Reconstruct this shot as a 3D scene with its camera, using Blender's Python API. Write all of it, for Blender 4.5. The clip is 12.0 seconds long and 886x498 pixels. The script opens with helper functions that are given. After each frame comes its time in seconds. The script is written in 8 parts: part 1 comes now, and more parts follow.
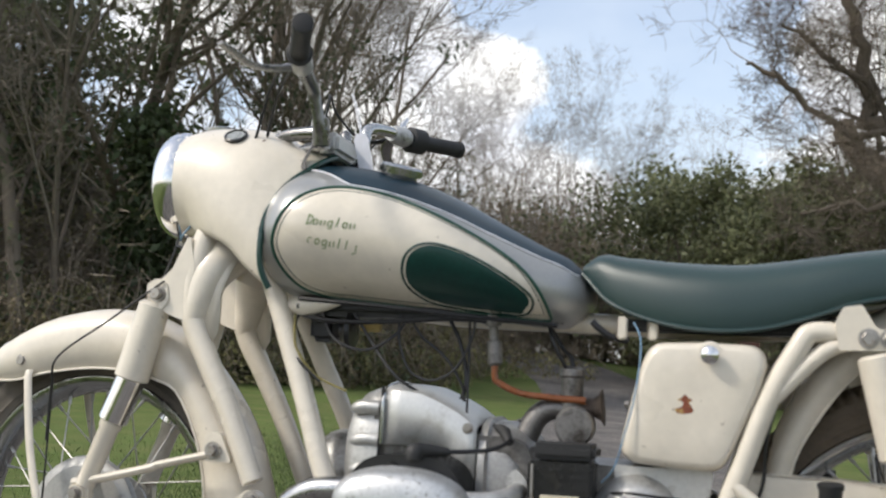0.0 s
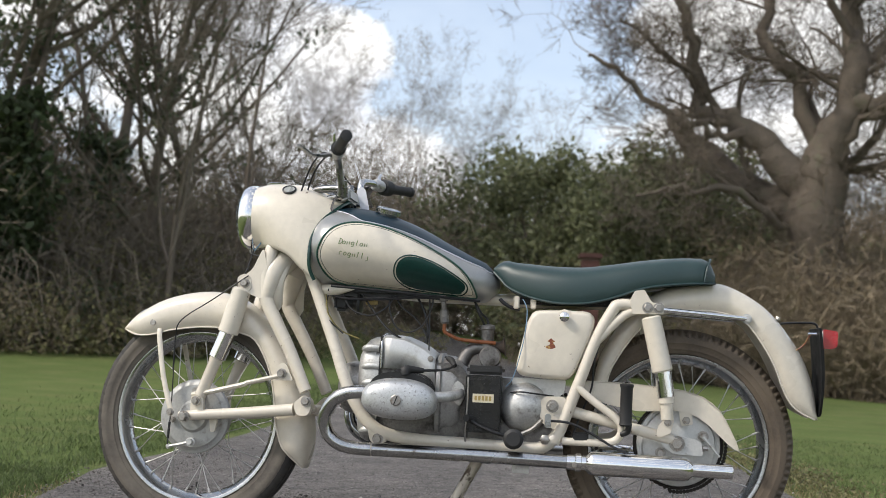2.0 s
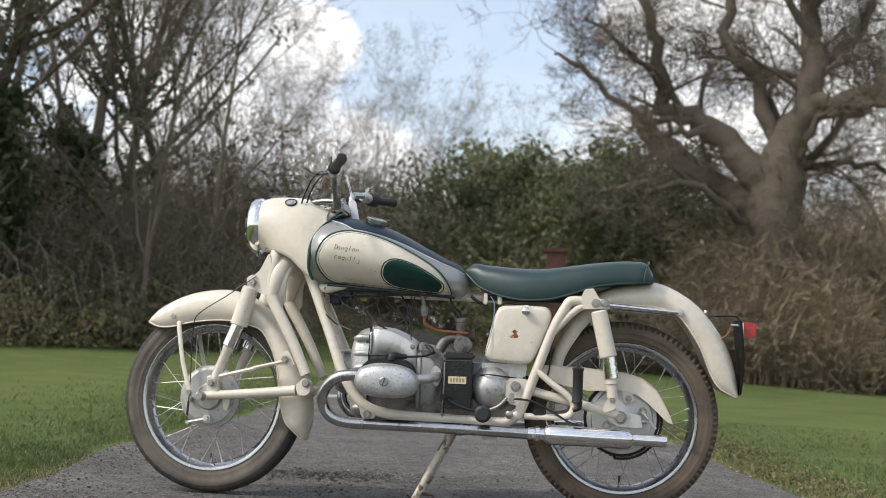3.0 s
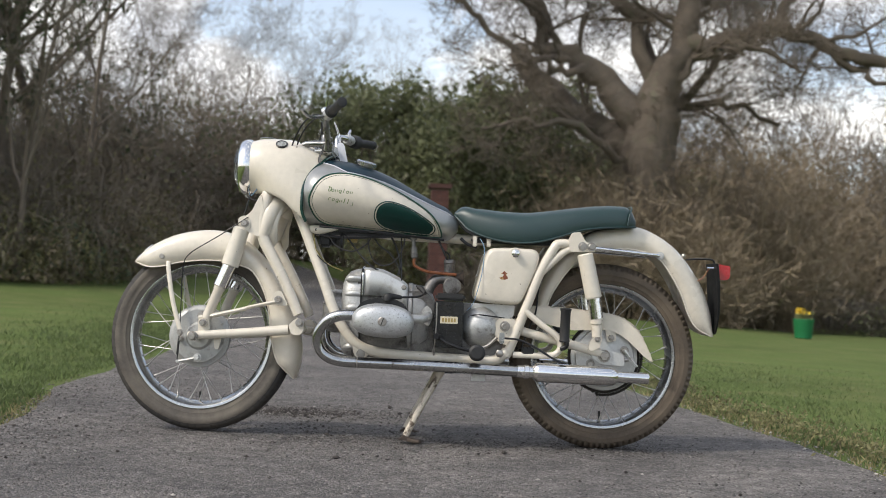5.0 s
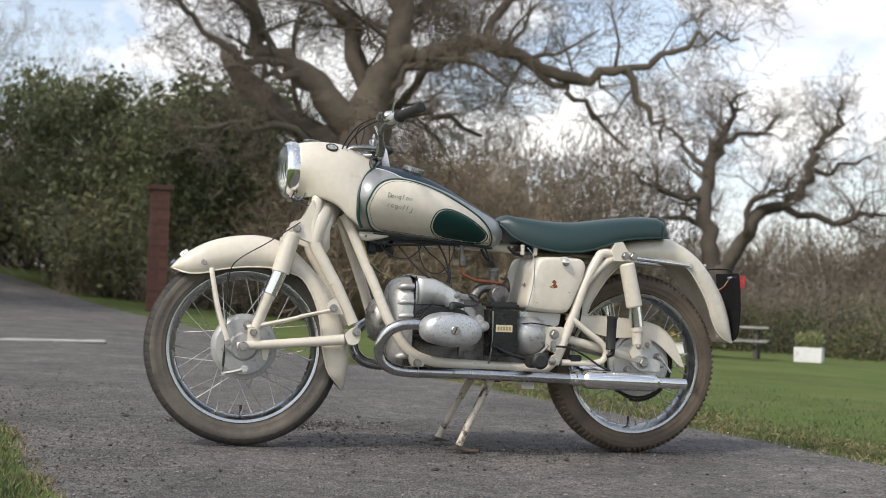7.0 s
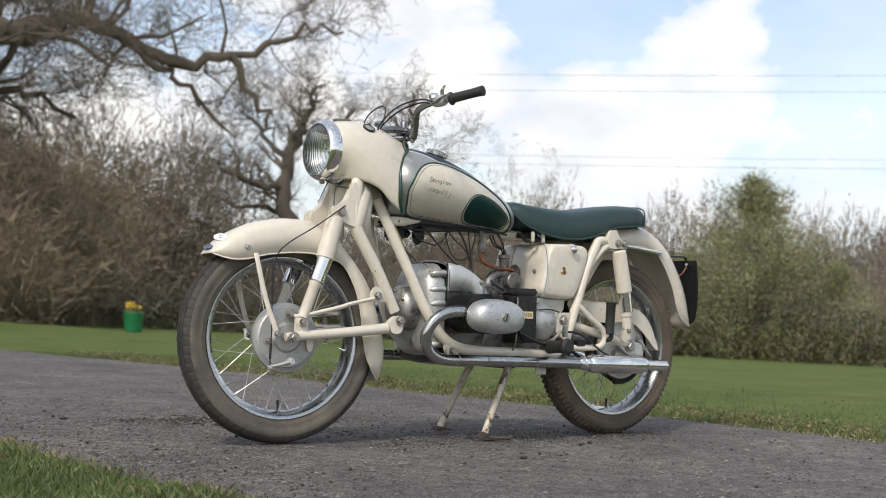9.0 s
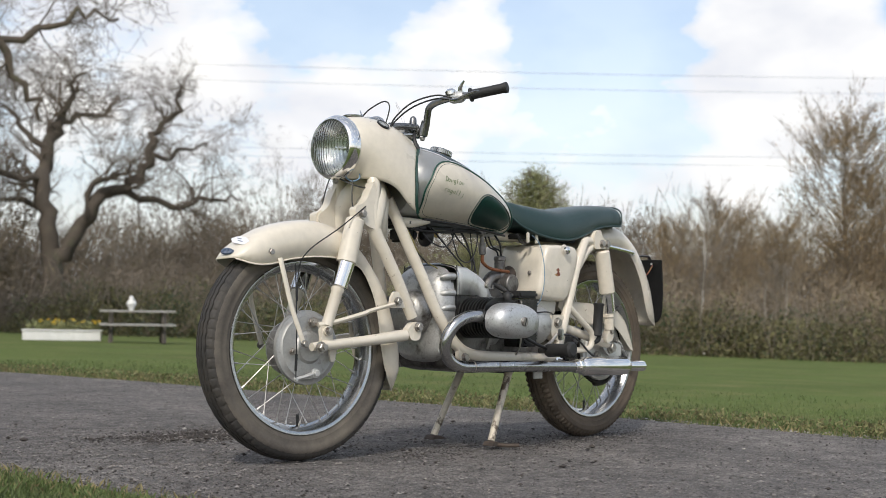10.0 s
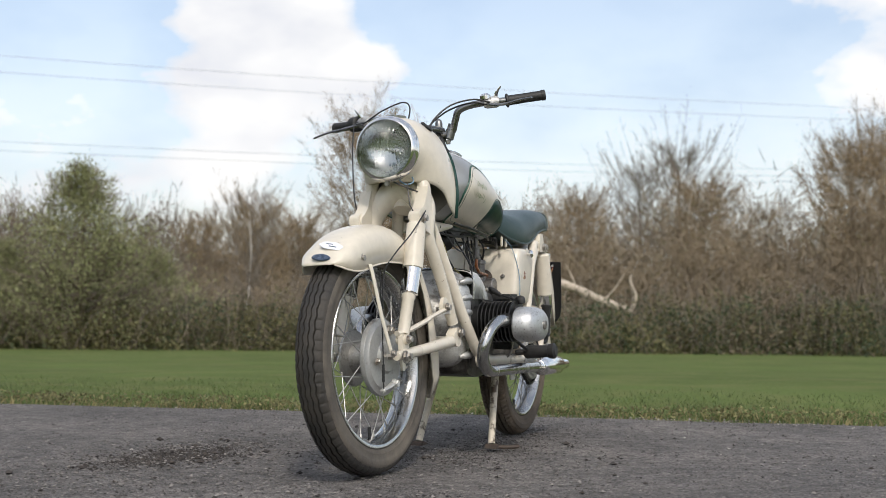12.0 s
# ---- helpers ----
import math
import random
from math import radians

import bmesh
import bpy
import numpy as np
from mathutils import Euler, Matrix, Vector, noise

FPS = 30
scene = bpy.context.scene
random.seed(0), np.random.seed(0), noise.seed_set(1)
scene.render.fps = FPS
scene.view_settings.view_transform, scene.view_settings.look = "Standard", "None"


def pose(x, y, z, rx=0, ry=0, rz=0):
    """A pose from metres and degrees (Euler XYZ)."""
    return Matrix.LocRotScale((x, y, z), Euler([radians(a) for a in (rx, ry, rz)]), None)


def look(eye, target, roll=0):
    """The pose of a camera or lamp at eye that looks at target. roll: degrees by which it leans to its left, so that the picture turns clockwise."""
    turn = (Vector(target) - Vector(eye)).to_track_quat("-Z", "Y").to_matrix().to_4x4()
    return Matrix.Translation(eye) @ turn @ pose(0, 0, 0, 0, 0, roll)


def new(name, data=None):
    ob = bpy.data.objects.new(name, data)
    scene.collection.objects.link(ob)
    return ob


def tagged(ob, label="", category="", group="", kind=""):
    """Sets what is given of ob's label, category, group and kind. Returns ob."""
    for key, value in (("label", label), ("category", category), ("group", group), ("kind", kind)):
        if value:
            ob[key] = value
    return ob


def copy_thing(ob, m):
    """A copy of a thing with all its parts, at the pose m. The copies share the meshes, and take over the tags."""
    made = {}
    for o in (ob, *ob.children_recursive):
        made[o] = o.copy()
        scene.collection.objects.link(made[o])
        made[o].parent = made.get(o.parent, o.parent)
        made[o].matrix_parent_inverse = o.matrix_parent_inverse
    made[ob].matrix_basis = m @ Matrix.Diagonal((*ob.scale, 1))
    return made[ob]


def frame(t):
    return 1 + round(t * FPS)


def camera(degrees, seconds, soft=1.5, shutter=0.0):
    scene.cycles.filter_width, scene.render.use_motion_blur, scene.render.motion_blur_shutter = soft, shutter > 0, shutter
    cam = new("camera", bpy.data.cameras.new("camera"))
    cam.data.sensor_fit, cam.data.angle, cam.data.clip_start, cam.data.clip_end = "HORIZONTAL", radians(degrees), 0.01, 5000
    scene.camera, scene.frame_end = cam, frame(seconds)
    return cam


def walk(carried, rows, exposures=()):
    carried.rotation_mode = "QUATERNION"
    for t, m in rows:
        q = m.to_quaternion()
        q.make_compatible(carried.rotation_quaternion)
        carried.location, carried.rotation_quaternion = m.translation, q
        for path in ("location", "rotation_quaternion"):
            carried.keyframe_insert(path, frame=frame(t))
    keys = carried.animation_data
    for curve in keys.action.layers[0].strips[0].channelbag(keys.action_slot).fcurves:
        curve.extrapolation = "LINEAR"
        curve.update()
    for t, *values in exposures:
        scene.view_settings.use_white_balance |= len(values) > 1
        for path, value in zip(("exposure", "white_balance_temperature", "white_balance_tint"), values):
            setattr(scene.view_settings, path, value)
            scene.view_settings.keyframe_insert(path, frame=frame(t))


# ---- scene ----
cam = camera(37.7, 12.0, 0.7)
PATH = [
    (0, (1.289, -2.047, 0.638), (0.729, -0.136, 0.8285), 2.5),
    (0.5, (1.310, -2.465, 0.571), (0.860, -0.53, 0.781), 2.5),
    (1, (1.334, -2.914, 0.552), (0.945, -0.962, 0.745), 2.3),
    (1.5, (1.361, -3.323, 0.540), (0.999, -1.366, 0.7235), 2.2),
    (2, (1.388, -3.758, 0.568), (1.061, -1.792, 0.727), 2.1),
    (2.5, (1.432, -4.114, 0.566), (1.131, -2.143, 0.722), 2.0),
    (3, (1.457, -4.441, 0.555), (1.179, -2.466, 0.704), 2.0),
    (4.8, (1.105, -4.603, 0.558), (0.987, -2.607, 0.612), 2.2),
    (5, (1.009, -4.592, 0.564), (0.946, -2.594, 0.619), 2.2),
    (5.5, (0.724, -4.569, 0.582), (0.798, -2.571, 0.642), 2.4),
    (6, (0.358, -4.5, 0.567), (0.555, -2.511, 0.635), 2.4),
    (6.5, (0.008, -4.45, 0.569), (0.32, -2.476, 0.641), 2.5),
    (7, (-0.39, -4.422, 0.524), (0.07, -2.477, 0.606), 2.3),
    (7.5, (-0.746, -4.32, 0.497), (-0.133, -2.418, 0.578), 2.2),
    (7.7, (-0.906, -4.24, 0.476), (-0.223, -2.362, 0.561), 2.4),
    (9.5, (-2.232, -3.356, 0.457), (-0.974, -1.804, 0.545), 1.3),
    (10, (-2.488, -2.98, 0.476), (-1.084, -1.558, 0.564), 1.0),
    (10.5, (-2.755, -2.666, 0.529), (-1.228, -1.376, 0.611), 0.7),
    (11, (-3.027, -2.321, 0.497), (-1.39, -1.177, 0.589), 0.4),
    (11.5, (-3.26, -1.968, 0.506), (-1.521, -0.983, 0.59), 0.4),
    (12, (-3.436, -1.516, 0.496), (-1.592, -0.745, 0.582), 0.1),
]
walk(cam, [(t, look(eye, target, roll)) for t, eye, target, roll in PATH],
     exposures=((0.0, 0.06), (3.0, 0.06), (6.5, 0.03), (9.5, -0.12), (12.0, -0.18)))
cam.data.dof.use_dof = True
cam.data.dof.focus_distance = 4.1
cam.data.dof.aperture_fstop = 5.0

# ---------------------------------------------------------------- world and sun
SUN_AZ, SUN_EL = radians(238), radians(44)   # azimuth from +y towards +x
world = bpy.data.worlds.new("sky")
scene.world = world
world.use_nodes = True


def node(tree, kind, links=None, **values):
    n = tree.nodes.new(kind)
    if "operation" in values:
        n.operation = values["operation"]
    if "data_type" in values:
        n.data_type = values["data_type"]
    if "interpolation_type" in values:
        n.interpolation_type = values["interpolation_type"]
    if "bands_direction" in values:
        n.bands_direction = values["bands_direction"]
    for k, v in (links or {}).items():
        if isinstance(v, bpy.types.NodeSocket):
            tree.links.new(v, n.inputs[k])
        else:
            n.inputs[k].default_value = v
    return n


def ramp(tree, fac, stops):
    n = tree.nodes.new("ShaderNodeValToRGB")
    tree.links.new(fac, n.inputs[0])
    while len(n.color_ramp.elements) < len(stops):
        n.color_ramp.elements.new(0.5)
    for e, (p, c) in zip(n.color_ramp.elements, stops):
        e.position = p
        e.color = (c, c, c, 1) if isinstance(c, (int, float)) else (*c, 1)
    return n


def build_sky():
    t = world.node_tree
    t.nodes.clear()
    out = t.nodes.new("ShaderNodeOutputWorld")
    sky = t.nodes.new("ShaderNodeTexSky")
    sky.sky_type, sky.sun_disc = "NISHITA", False
    sky.sun_elevation, sky.sun_rotation = SUN_EL, SUN_AZ
    sky.dust_density = 2.0
    co = t.nodes.new("ShaderNodeTexCoord").outputs["Generated"]
    # cumulus: broad masses broken by finer noise, flattened towards the horizon
    stretch = node(t, "ShaderNodeMapping", {"Vector": co, "Scale": (1.0, 1.0, 1.9)})
    v = stretch.outputs[0]
    big = node(t, "ShaderNodeTexNoise", {"Vector": v, "Scale": 4.6, "Detail": 7.0, "Roughness": 0.52, "Distortion": 0.15})
    fine = node(t, "ShaderNodeTexNoise", {"Vector": v, "Scale": 17.0, "Detail": 6.0, "Roughness": 0.6})
    scaled = node(t, "ShaderNodeMath", {0: fine.outputs[0], 1: 0.28}, operation="MULTIPLY")
    total = node(t, "ShaderNodeMath", {0: big.outputs[0], 1: scaled.outputs[0]}, operation="ADD")
    # the great cumulus heaps that stand over the field
    last = total.outputs[0]
    for azi, ele, size, gain in ((59.4, 11.8, 0.075, 0.22), (57.6, 11.0, 0.06, 0.12), (64.6, 9.6, 0.055, 0.18), (54.1, 9.4, 0.06, 0.05), (46.3, 11.3, 0.06, 0.08), (40.0, 7.1, 0.055, 0.16),
                                 (31.0, 12.6, 0.10, 0.2), (-13.5, 9.3, 0.10, 0.22), (-18.4, 12.7, 0.09, 0.22), (-28.0, 13.0, 0.12, 0.20), (85.0, 12.6, 0.06, 0.04), (53.2, 10.6, 0.075, -0.22), (82.0, 8.0, 0.08, -0.10), (5.0, 10.0, 0.16, 0.14), (23.0, 8.0, 0.10, 0.12), (78.0, 6.5, 0.07, 0.10),
                                 (-6.0, 14.0, 0.10, -0.2), (73.0, 12.0, 0.11, -0.2), (66.5, 14.5, 0.06, -0.12), (40.5, 13.0, 0.06, -0.1), (80.0, 10.0, 0.07, -0.12), (51.0, 13.0, 0.06, -0.16)):
        a, e = radians(azi), radians(ele)
        way = (math.sin(a) * math.cos(e), math.cos(a) * math.cos(e), math.sin(e))
        dist = node(t, "ShaderNodeVectorMath", {0: co, 1: way}, operation="DISTANCE")
        soft = node(t, "ShaderNodeMapRange", {0: dist.outputs["Value"], 1: 0.0, 2: size * 1.6, 3: gain, 4: 0.0}, interpolation_type="SMOOTHSTEP")
        last = node(t, "ShaderNodeMath", {0: last, 1: soft.outputs[0]}, operation="ADD").outputs[0]
    mask = ramp(t, last, ((0.655, 0.0), (0.70, 0.65), (0.77, 1.0)))
    low = node(t, "ShaderNodeTexNoise", {"Vector": v, "Scale": 9.0, "Detail": 5.0})
    white = ramp(t, low.outputs[0], ((0.3, (0.72, 0.74, 0.80)), (0.62, (1.0, 0.99, 0.97))))
    lit = node(t, "ShaderNodeVectorMath", {0: white.outputs[0], 1: (CLOUD, CLOUD, CLOUD)}, operation="MULTIPLY")
    # thin veil near the horizon
    up = node(t, "ShaderNodeSeparateXYZ", {0: co})
    veil = node(t, "ShaderNodeMapRange", {0: up.outputs[2], 1: 0.0, 2: 0.22, 3: 0.74, 4: 0.30})
    haze = node(t, "ShaderNodeMath", {0: mask.outputs[0], 1: veil.outputs[0]}, operation="MAXIMUM")
    mix = node(t, "ShaderNodeMix", {0: haze.outputs[0], 6: sky.outputs[0], 7: lit.outputs[0]}, data_type="RGBA")
    bg = node(t, "ShaderNodeBackground", {0: mix.outputs[2], 1: SKY})
    t.links.new(bg.outputs[0], out.inputs[0])


SKY, CLOUD = 0.205, 6.1
build_sky()
sun = new("sun", bpy.data.lights.new("sun", "SUN"))
sun.data.energy, sun.data.angle, sun.data.color = 2.3, radians(6), (1.0, 0.94, 0.85)
sun.matrix_world = look((math.sin(SUN_AZ) * 30, math.cos(SUN_AZ) * 30, math.tan(SUN_EL) * 30), (0, 0, 0))


# ---------------------------------------------------------------- materials
def material(name, colour, rough=0.5, metal=0.0, vary=0.12, scale=8.0, fine=120.0, bump=0.05, bump_scale=60.0, second=None, second_at=(0.55, 0.7),
             second_scale=20.0, coat=0.0, rough_vary=0.12, island=0.0, random_by_object=0.0, ior=1.5, leafy=0.0):
    m = bpy.data.materials.new(name)
    m.use_nodes = True
    t = m.node_tree
    bsdf = t.nodes["Principled BSDF"]
    co = t.nodes.new("ShaderNodeTexCoord").outputs["Object"]
    n1 = node(t, "ShaderNodeTexNoise", {"Vector": co, "Scale": scale, "Detail": 4.0, "Roughness": 0.6})
    n2 = node(t, "ShaderNodeTexNoise", {"Vector": co, "Scale": fine, "Detail": 3.0, "Roughness": 0.6})
    s = node(t, "ShaderNodeMath", {0: n1.outputs[0], 1: n2.outputs[0]}, operation="ADD")
    k = node(t, "ShaderNodeMapRange", {0: s.outputs[0], 1: 0.65, 2: 1.35, 3: 1 - vary, 4: 1 + vary})
    value = k.outputs[0]
    if island or random_by_object:
        src = t.nodes.new("ShaderNodeNewGeometry").outputs["Random Per Island"] if island else t.nodes.new("ShaderNodeObjectInfo").outputs["Random"]
        amount = island or random_by_object
        r = node(t, "ShaderNodeMapRange", {0: src, 1: 0.0, 2: 1.0, 3: 1 - amount, 4: 1 + amount})
        value = node(t, "ShaderNodeMath", {0: value, 1: r.outputs[0]}, operation="MULTIPLY").outputs[0]
    base = node(t, "ShaderNodeVectorMath", {0: colour, "Scale": value}, operation="SCALE").outputs[0]
    if second:
        n3 = node(t, "ShaderNodeTexNoise", {"Vector": co, "Scale": second_scale, "Detail": 6.0, "Roughness": 0.65})
        f = ramp(t, n3.outputs[0], ((second_at[0], 0.0), (second_at[1], 1.0)))
        base = node(t, "ShaderNodeMix", {0: f.outputs[0], 6: base, 7: (*second, 1)}, data_type="RGBA").outputs[2]
    t.links.new(base, bsdf.inputs["Base Color"])
    rr = node(t, "ShaderNodeMapRange", {0: n1.outputs[0], 1: 0.3, 2: 0.7, 3: max(0.02, rough - rough_vary), 4: min(1.0, rough + rough_vary)})
    t.links.new(rr.outputs[0], bsdf.inputs["Roughness"])
    bsdf.inputs["Metallic"].default_value = metal
    bsdf.inputs["Coat Weight"].default_value = coat
    bsdf.inputs["Coat Roughness"].default_value = 0.06
    bsdf.inputs["IOR"].default_value = ior
    if bump:
        nb = node(t, "ShaderNodeTexNoise", {"Vector": co, "Scale": bump_scale, "Detail": 5.0, "Roughness": 0.65})
        b = node(t, "ShaderNodeBump", {"Height": nb.outputs[0], "Strength": bump, "Distance": 0.01})
        t.links.new(b.outputs[0], bsdf.inputs["Normal"])
    if leafy:
        through_light = node(t, "ShaderNodeBsdfTranslucent", {0: base})
        mix = node(t, "ShaderNodeMixShader", {0: leafy, 1: bsdf.outputs[0], 2: through_light.outputs[0]})
        t.links.new(mix.outputs[0], t.nodes["Material Output"].inputs[0])
    return m


CREAM = material("cream_paint", (0.69, 0.633, 0.530), 0.30, 0.0, 0.08, 3.0, 40.0, 0.02, 30.0, (0.16, 0.105, 0.065), (0.685, 0.71), 62.0, coat=0.35, rough_vary=0.08)
SILVER = material("silver_paint", (0.34, 0.345, 0.34), 0.32, 0.45, 0.08, 4.0, 220.0, 0.02, 40.0, coat=0.3, rough_vary=0.06)
GREEN = material("dark_green_paint", (0.006, 0.042, 0.032), 0.30, 0.0, 0.2, 6.0, 80.0, 0.02, 40.0, coat=0.3)
# dark green band with the sky's blue reflection mixed into its base colour
STRIPE = material("sky_tinted_green", (0.008, 0.026, 0.040), 0.42, 0.0, 0.15, 5.0, 80.0, 0.01, 40.0, ior=1.30)
LINE = material("green_pinstripe", (0.012, 0.070, 0.046), 0.4, 0.0, 0.15, 20.0, 90.0, 0.0)
LETTER = material("faded_green_letters", (0.17, 0.23, 0.10), 0.5, 0.0, 0.3, 60.0, 300.0, 0.0, second=(0.60, 0.52, 0.36), second_at=(0.60, 0.74), second_scale=90.0)
PADGREEN = material("knee_pad_green", (0.006, 0.040, 0.032), 0.42, 0.0, 0.25, 9.0, 160.0, 0.05, 200.0, ior=1.35)
VINYL = material("green_vinyl", (0.010, 0.034, 0.033), 0.38, 0.0, 0.12, 5.0, 200.0, 0.10, 420.0, second=(0.030, 0.060, 0.056), second_at=(0.56, 0.85), second_scale=7.0, rough_vary=0.07, ior=1.6)
CHROME = material("chrome", (0.80, 0.80, 0.79), 0.10, 1.0, 0.05, 8.0, 90.0, 0.015, 50.0, (0.35, 0.30, 0.25), (0.72, 0.86), 60.0, rough_vary=0.06)
DULLCHROME = material("dull_chrome", (0.45, 0.46, 0.46), 0.22, 1.0, 0.12, 12.0, 130.0, 0.03, 90.0, (0.20, 0.15, 0.11), (0.66, 0.80), 70.0)
DARKCHROME = material("dark_chrome", (0.24, 0.24, 0.235), 0.28, 1.0, 0.2, 12.0, 130.0, 0.05, 90.0, (0.12, 0.09, 0.07), (0.60, 0.78), 60.0)
ALLOY = material("cast_alloy", (0.52, 0.52, 0.505), 0.46, 0.66, 0.2, 10.0, 160.0, 0.14, 220.0, (0.13, 0.115, 0.10), (0.54, 0.72), 22.0)
PALE = material("painted_alloy", (0.56, 0.56, 0.54), 0.48, 0.45, 0.12, 9.0, 140.0, 0.06, 160.0, (0.20, 0.17, 0.13), (0.62, 0.80), 30.0)
PLATEGREY = material("dull_cast_plate", (0.40, 0.40, 0.385), 0.46, 0.5, 0.14, 9.0, 140.0, 0.08, 160.0, (0.15, 0.13, 0.105), (0.58, 0.78), 26.0)
PIPE = material("blued_dull_pipe", (0.45, 0.455, 0.455), 0.22, 1.0, 0.14, 10.0, 130.0, 0.03, 90.0, (0.16, 0.125, 0.095), (0.60, 0.80), 40.0)
WORNCREAM = material("worn_cream_paint", (0.58, 0.52, 0.42), 0.45, 0.0, 0.15, 9.0, 60.0, 0.06, 60.0, (0.11, 0.08, 0.055), (0.54, 0.62), 22.0)
GRIMY = material("oily_cast_alloy", (0.23, 0.22, 0.21), 0.46, 0.8, 0.25, 10.0, 160.0, 0.16, 200.0, (0.045, 0.038, 0.032), (0.48, 0.68), 17.0)
# oil-stained; base also darkened for the shade under the cylinders
SUMP = material("oily_shaded_alloy", (0.19, 0.18, 0.168), 0.42, 0.7, 0.3, 10.0, 160.0, 0.2, 180.0, (0.03, 0.026, 0.022), (0.46, 0.66), 15.0)
MIDALLOY = material("stained_alloy", (0.37, 0.365, 0.35), 0.44, 0.72, 0.22, 9.0, 160.0, 0.16, 200.0, (0.085, 0.075, 0.065), (0.52, 0.70), 16.0)
PITTED = material("pitted_alloy", (0.56, 0.57, 0.57), 0.38, 0.68, 0.2, 14.0, 200.0, 0.16, 260.0, (0.20, 0.195, 0.18), (0.57, 0.67), 150.0)
SHEET = material("pale_cast_cover", (0.62, 0.62, 0.60), 0.40, 0.55, 0.10, 7.0, 160.0, 0.05, 120.0, (0.34, 0.32, 0.28), (0.60, 0.78), 12.0)
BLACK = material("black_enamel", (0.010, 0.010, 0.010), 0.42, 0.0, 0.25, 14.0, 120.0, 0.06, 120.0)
CASE = material("battery_case", (0.012, 0.012, 0.012), 0.28, 0.0, 0.3, 14.0, 120.0, 0.05, 120.0, (0.045, 0.042, 0.036), (0.55, 0.75), 22.0)
RUBBER = material("black_rubber", (0.020, 0.020, 0.020), 0.62, 0.0, 0.2, 20.0, 160.0, 0.06, 200.0)
TYRE = material("tyre_rubber", (0.032, 0.030, 0.028), 0.74, 0.0, 0.25, 7.0, 140.0, 0.16, 180.0, (0.078, 0.066, 0.052), (0.42, 0.76), 6.0)
SIDEWALL = material("dusty_sidewall", (0.081, 0.071, 0.060), 0.78, 0.0, 0.2, 6.0, 140.0, 0.10, 160.0, (0.155, 0.135, 0.108), (0.40, 0.68), 7.0)
DUSTY = material("muddy_sidewall", (0.085, 0.066, 0.048), 0.8, 0.0, 0.25, 6.0, 140.0, 0.14, 160.0, (0.135, 0.105, 0.074), (0.42, 0.68), 7.0)
SPOKE = material("tarnished_spokes", (0.46, 0.45, 0.43), 0.42, 0.7, 0.2, 30.0, 200.0, 0.0, random_by_object=0.25)
PLATE = material("plate_black", (0.010, 0.010, 0.010), 0.6, 0.0, 0.2, 14.0, 120.0, 0.03, 120.0, ior=1.3)
CABLE = material("black_cable", (0.016, 0.016, 0.017), 0.45, 0.0, 0.1, 20.0, 100.0, 0.0)
STEEL = material("steel_bolt", (0.38, 0.36, 0.33), 0.4, 0.9, 0.2, 60.0, 300.0, 0.1, 200.0, (0.17, 0.10, 0.06), (0.55, 0.75), 80.0)
CHAIN = material("oily_chain", (0.03, 0.027, 0.024), 0.45, 0.8, 0.3, 60.0, 300.0, 0.1, 200.0)
COPPER = material("amber_fuel_pipe", (0.23, 0.075, 0.025), 0.32, 0.0, 0.15, 20.0, 90.0, 0.0)
BLUE = material("blue_wire", (0.16, 0.27, 0.38), 0.5, 0.0, 0.1, 20.0, 90.0, 0.0)
YELLOW = material("yellow_wire", (0.20, 0.17, 0.05), 0.5, 0.0, 0.1, 20.0, 90.0, 0.0)
RED = material("red_lens", (0.42, 0.012, 0.018), 0.22, 0.0, 0.15, 30.0, 90.0, 0.0, coat=0.6)
WHITE = material("white_card", (0.74, 0.75, 0.80), 0.6, 0.0, 0.06, 20.0, 90.0, 0.02)
LABEL = material("battery_label", (0.66, 0.60, 0.45), 0.5, 0.0, 0.1, 40.0, 200.0, 0.0, 60.0, (0.4, 0.3, 0.15), (0.6, 0.8), 60.0)
GOLD = material("gold_print", (0.36, 0.26, 0.08), 0.5, 0.0, 0.15, 40.0, 200.0, 0.0)
BROWN = material("worn_transfer", (0.20, 0.055, 0.025), 0.5, 0.0, 0.3, 60.0, 200.0, 0.0, second=(0.45, 0.30, 0.10), second_at=(0.5, 0.6), second_scale=70.0)
BADGE = material("enamel_badge", (0.055, 0.08, 0.13), 0.3, 0.2, 0.3, 80.0, 300.0, 0.0, coat=0.5)
DIAL = material("dial_face", (0.30, 0.31, 0.28), 0.3, 0.2, 0.2, 40.0, 200.0, 0.0, coat=0.8)
REFLECTOR = material("lamp_reflector", (0.58, 0.60, 0.59), 0.26, 1.0, 0.06, 12.0, 90.0, 0.0)
RUSTY = material("rusty_steel", (0.085, 0.066, 0.053), 0.7, 0.4, 0.25, 14.0, 140.0, 0.2, 150.0, (0.05, 0.04, 0.035), (0.5, 0.65), 20.0)


def lens_glass():
    m = bpy.data.materials.new("fluted_lens_glass")
    m.use_nodes = True
    t = m.node_tree
    b = t.nodes["Principled BSDF"]
    b.inputs["Base Color"].default_value = (0.95, 0.96, 0.96, 1)
    b.inputs["Roughness"].default_value = 0.05
    b.inputs["Transmission Weight"].default_value = 1.0
    b.inputs["IOR"].default_value = 1.35
    co = t.nodes.new("ShaderNodeTexCoord").outputs["Object"]
    w = node(t, "ShaderNodeTexWave", {"Vector": co, "Scale": 28.0, "Distortion": 0.3}, bands_direction="Y")
    bump = node(t, "ShaderNodeBump", {"Height": w.outputs[0], "Strength": 0.35, "Distance": 0.004})
    t.links.new(bump.outputs[0], b.inputs["Normal"])
    return m


LENS = lens_glass()


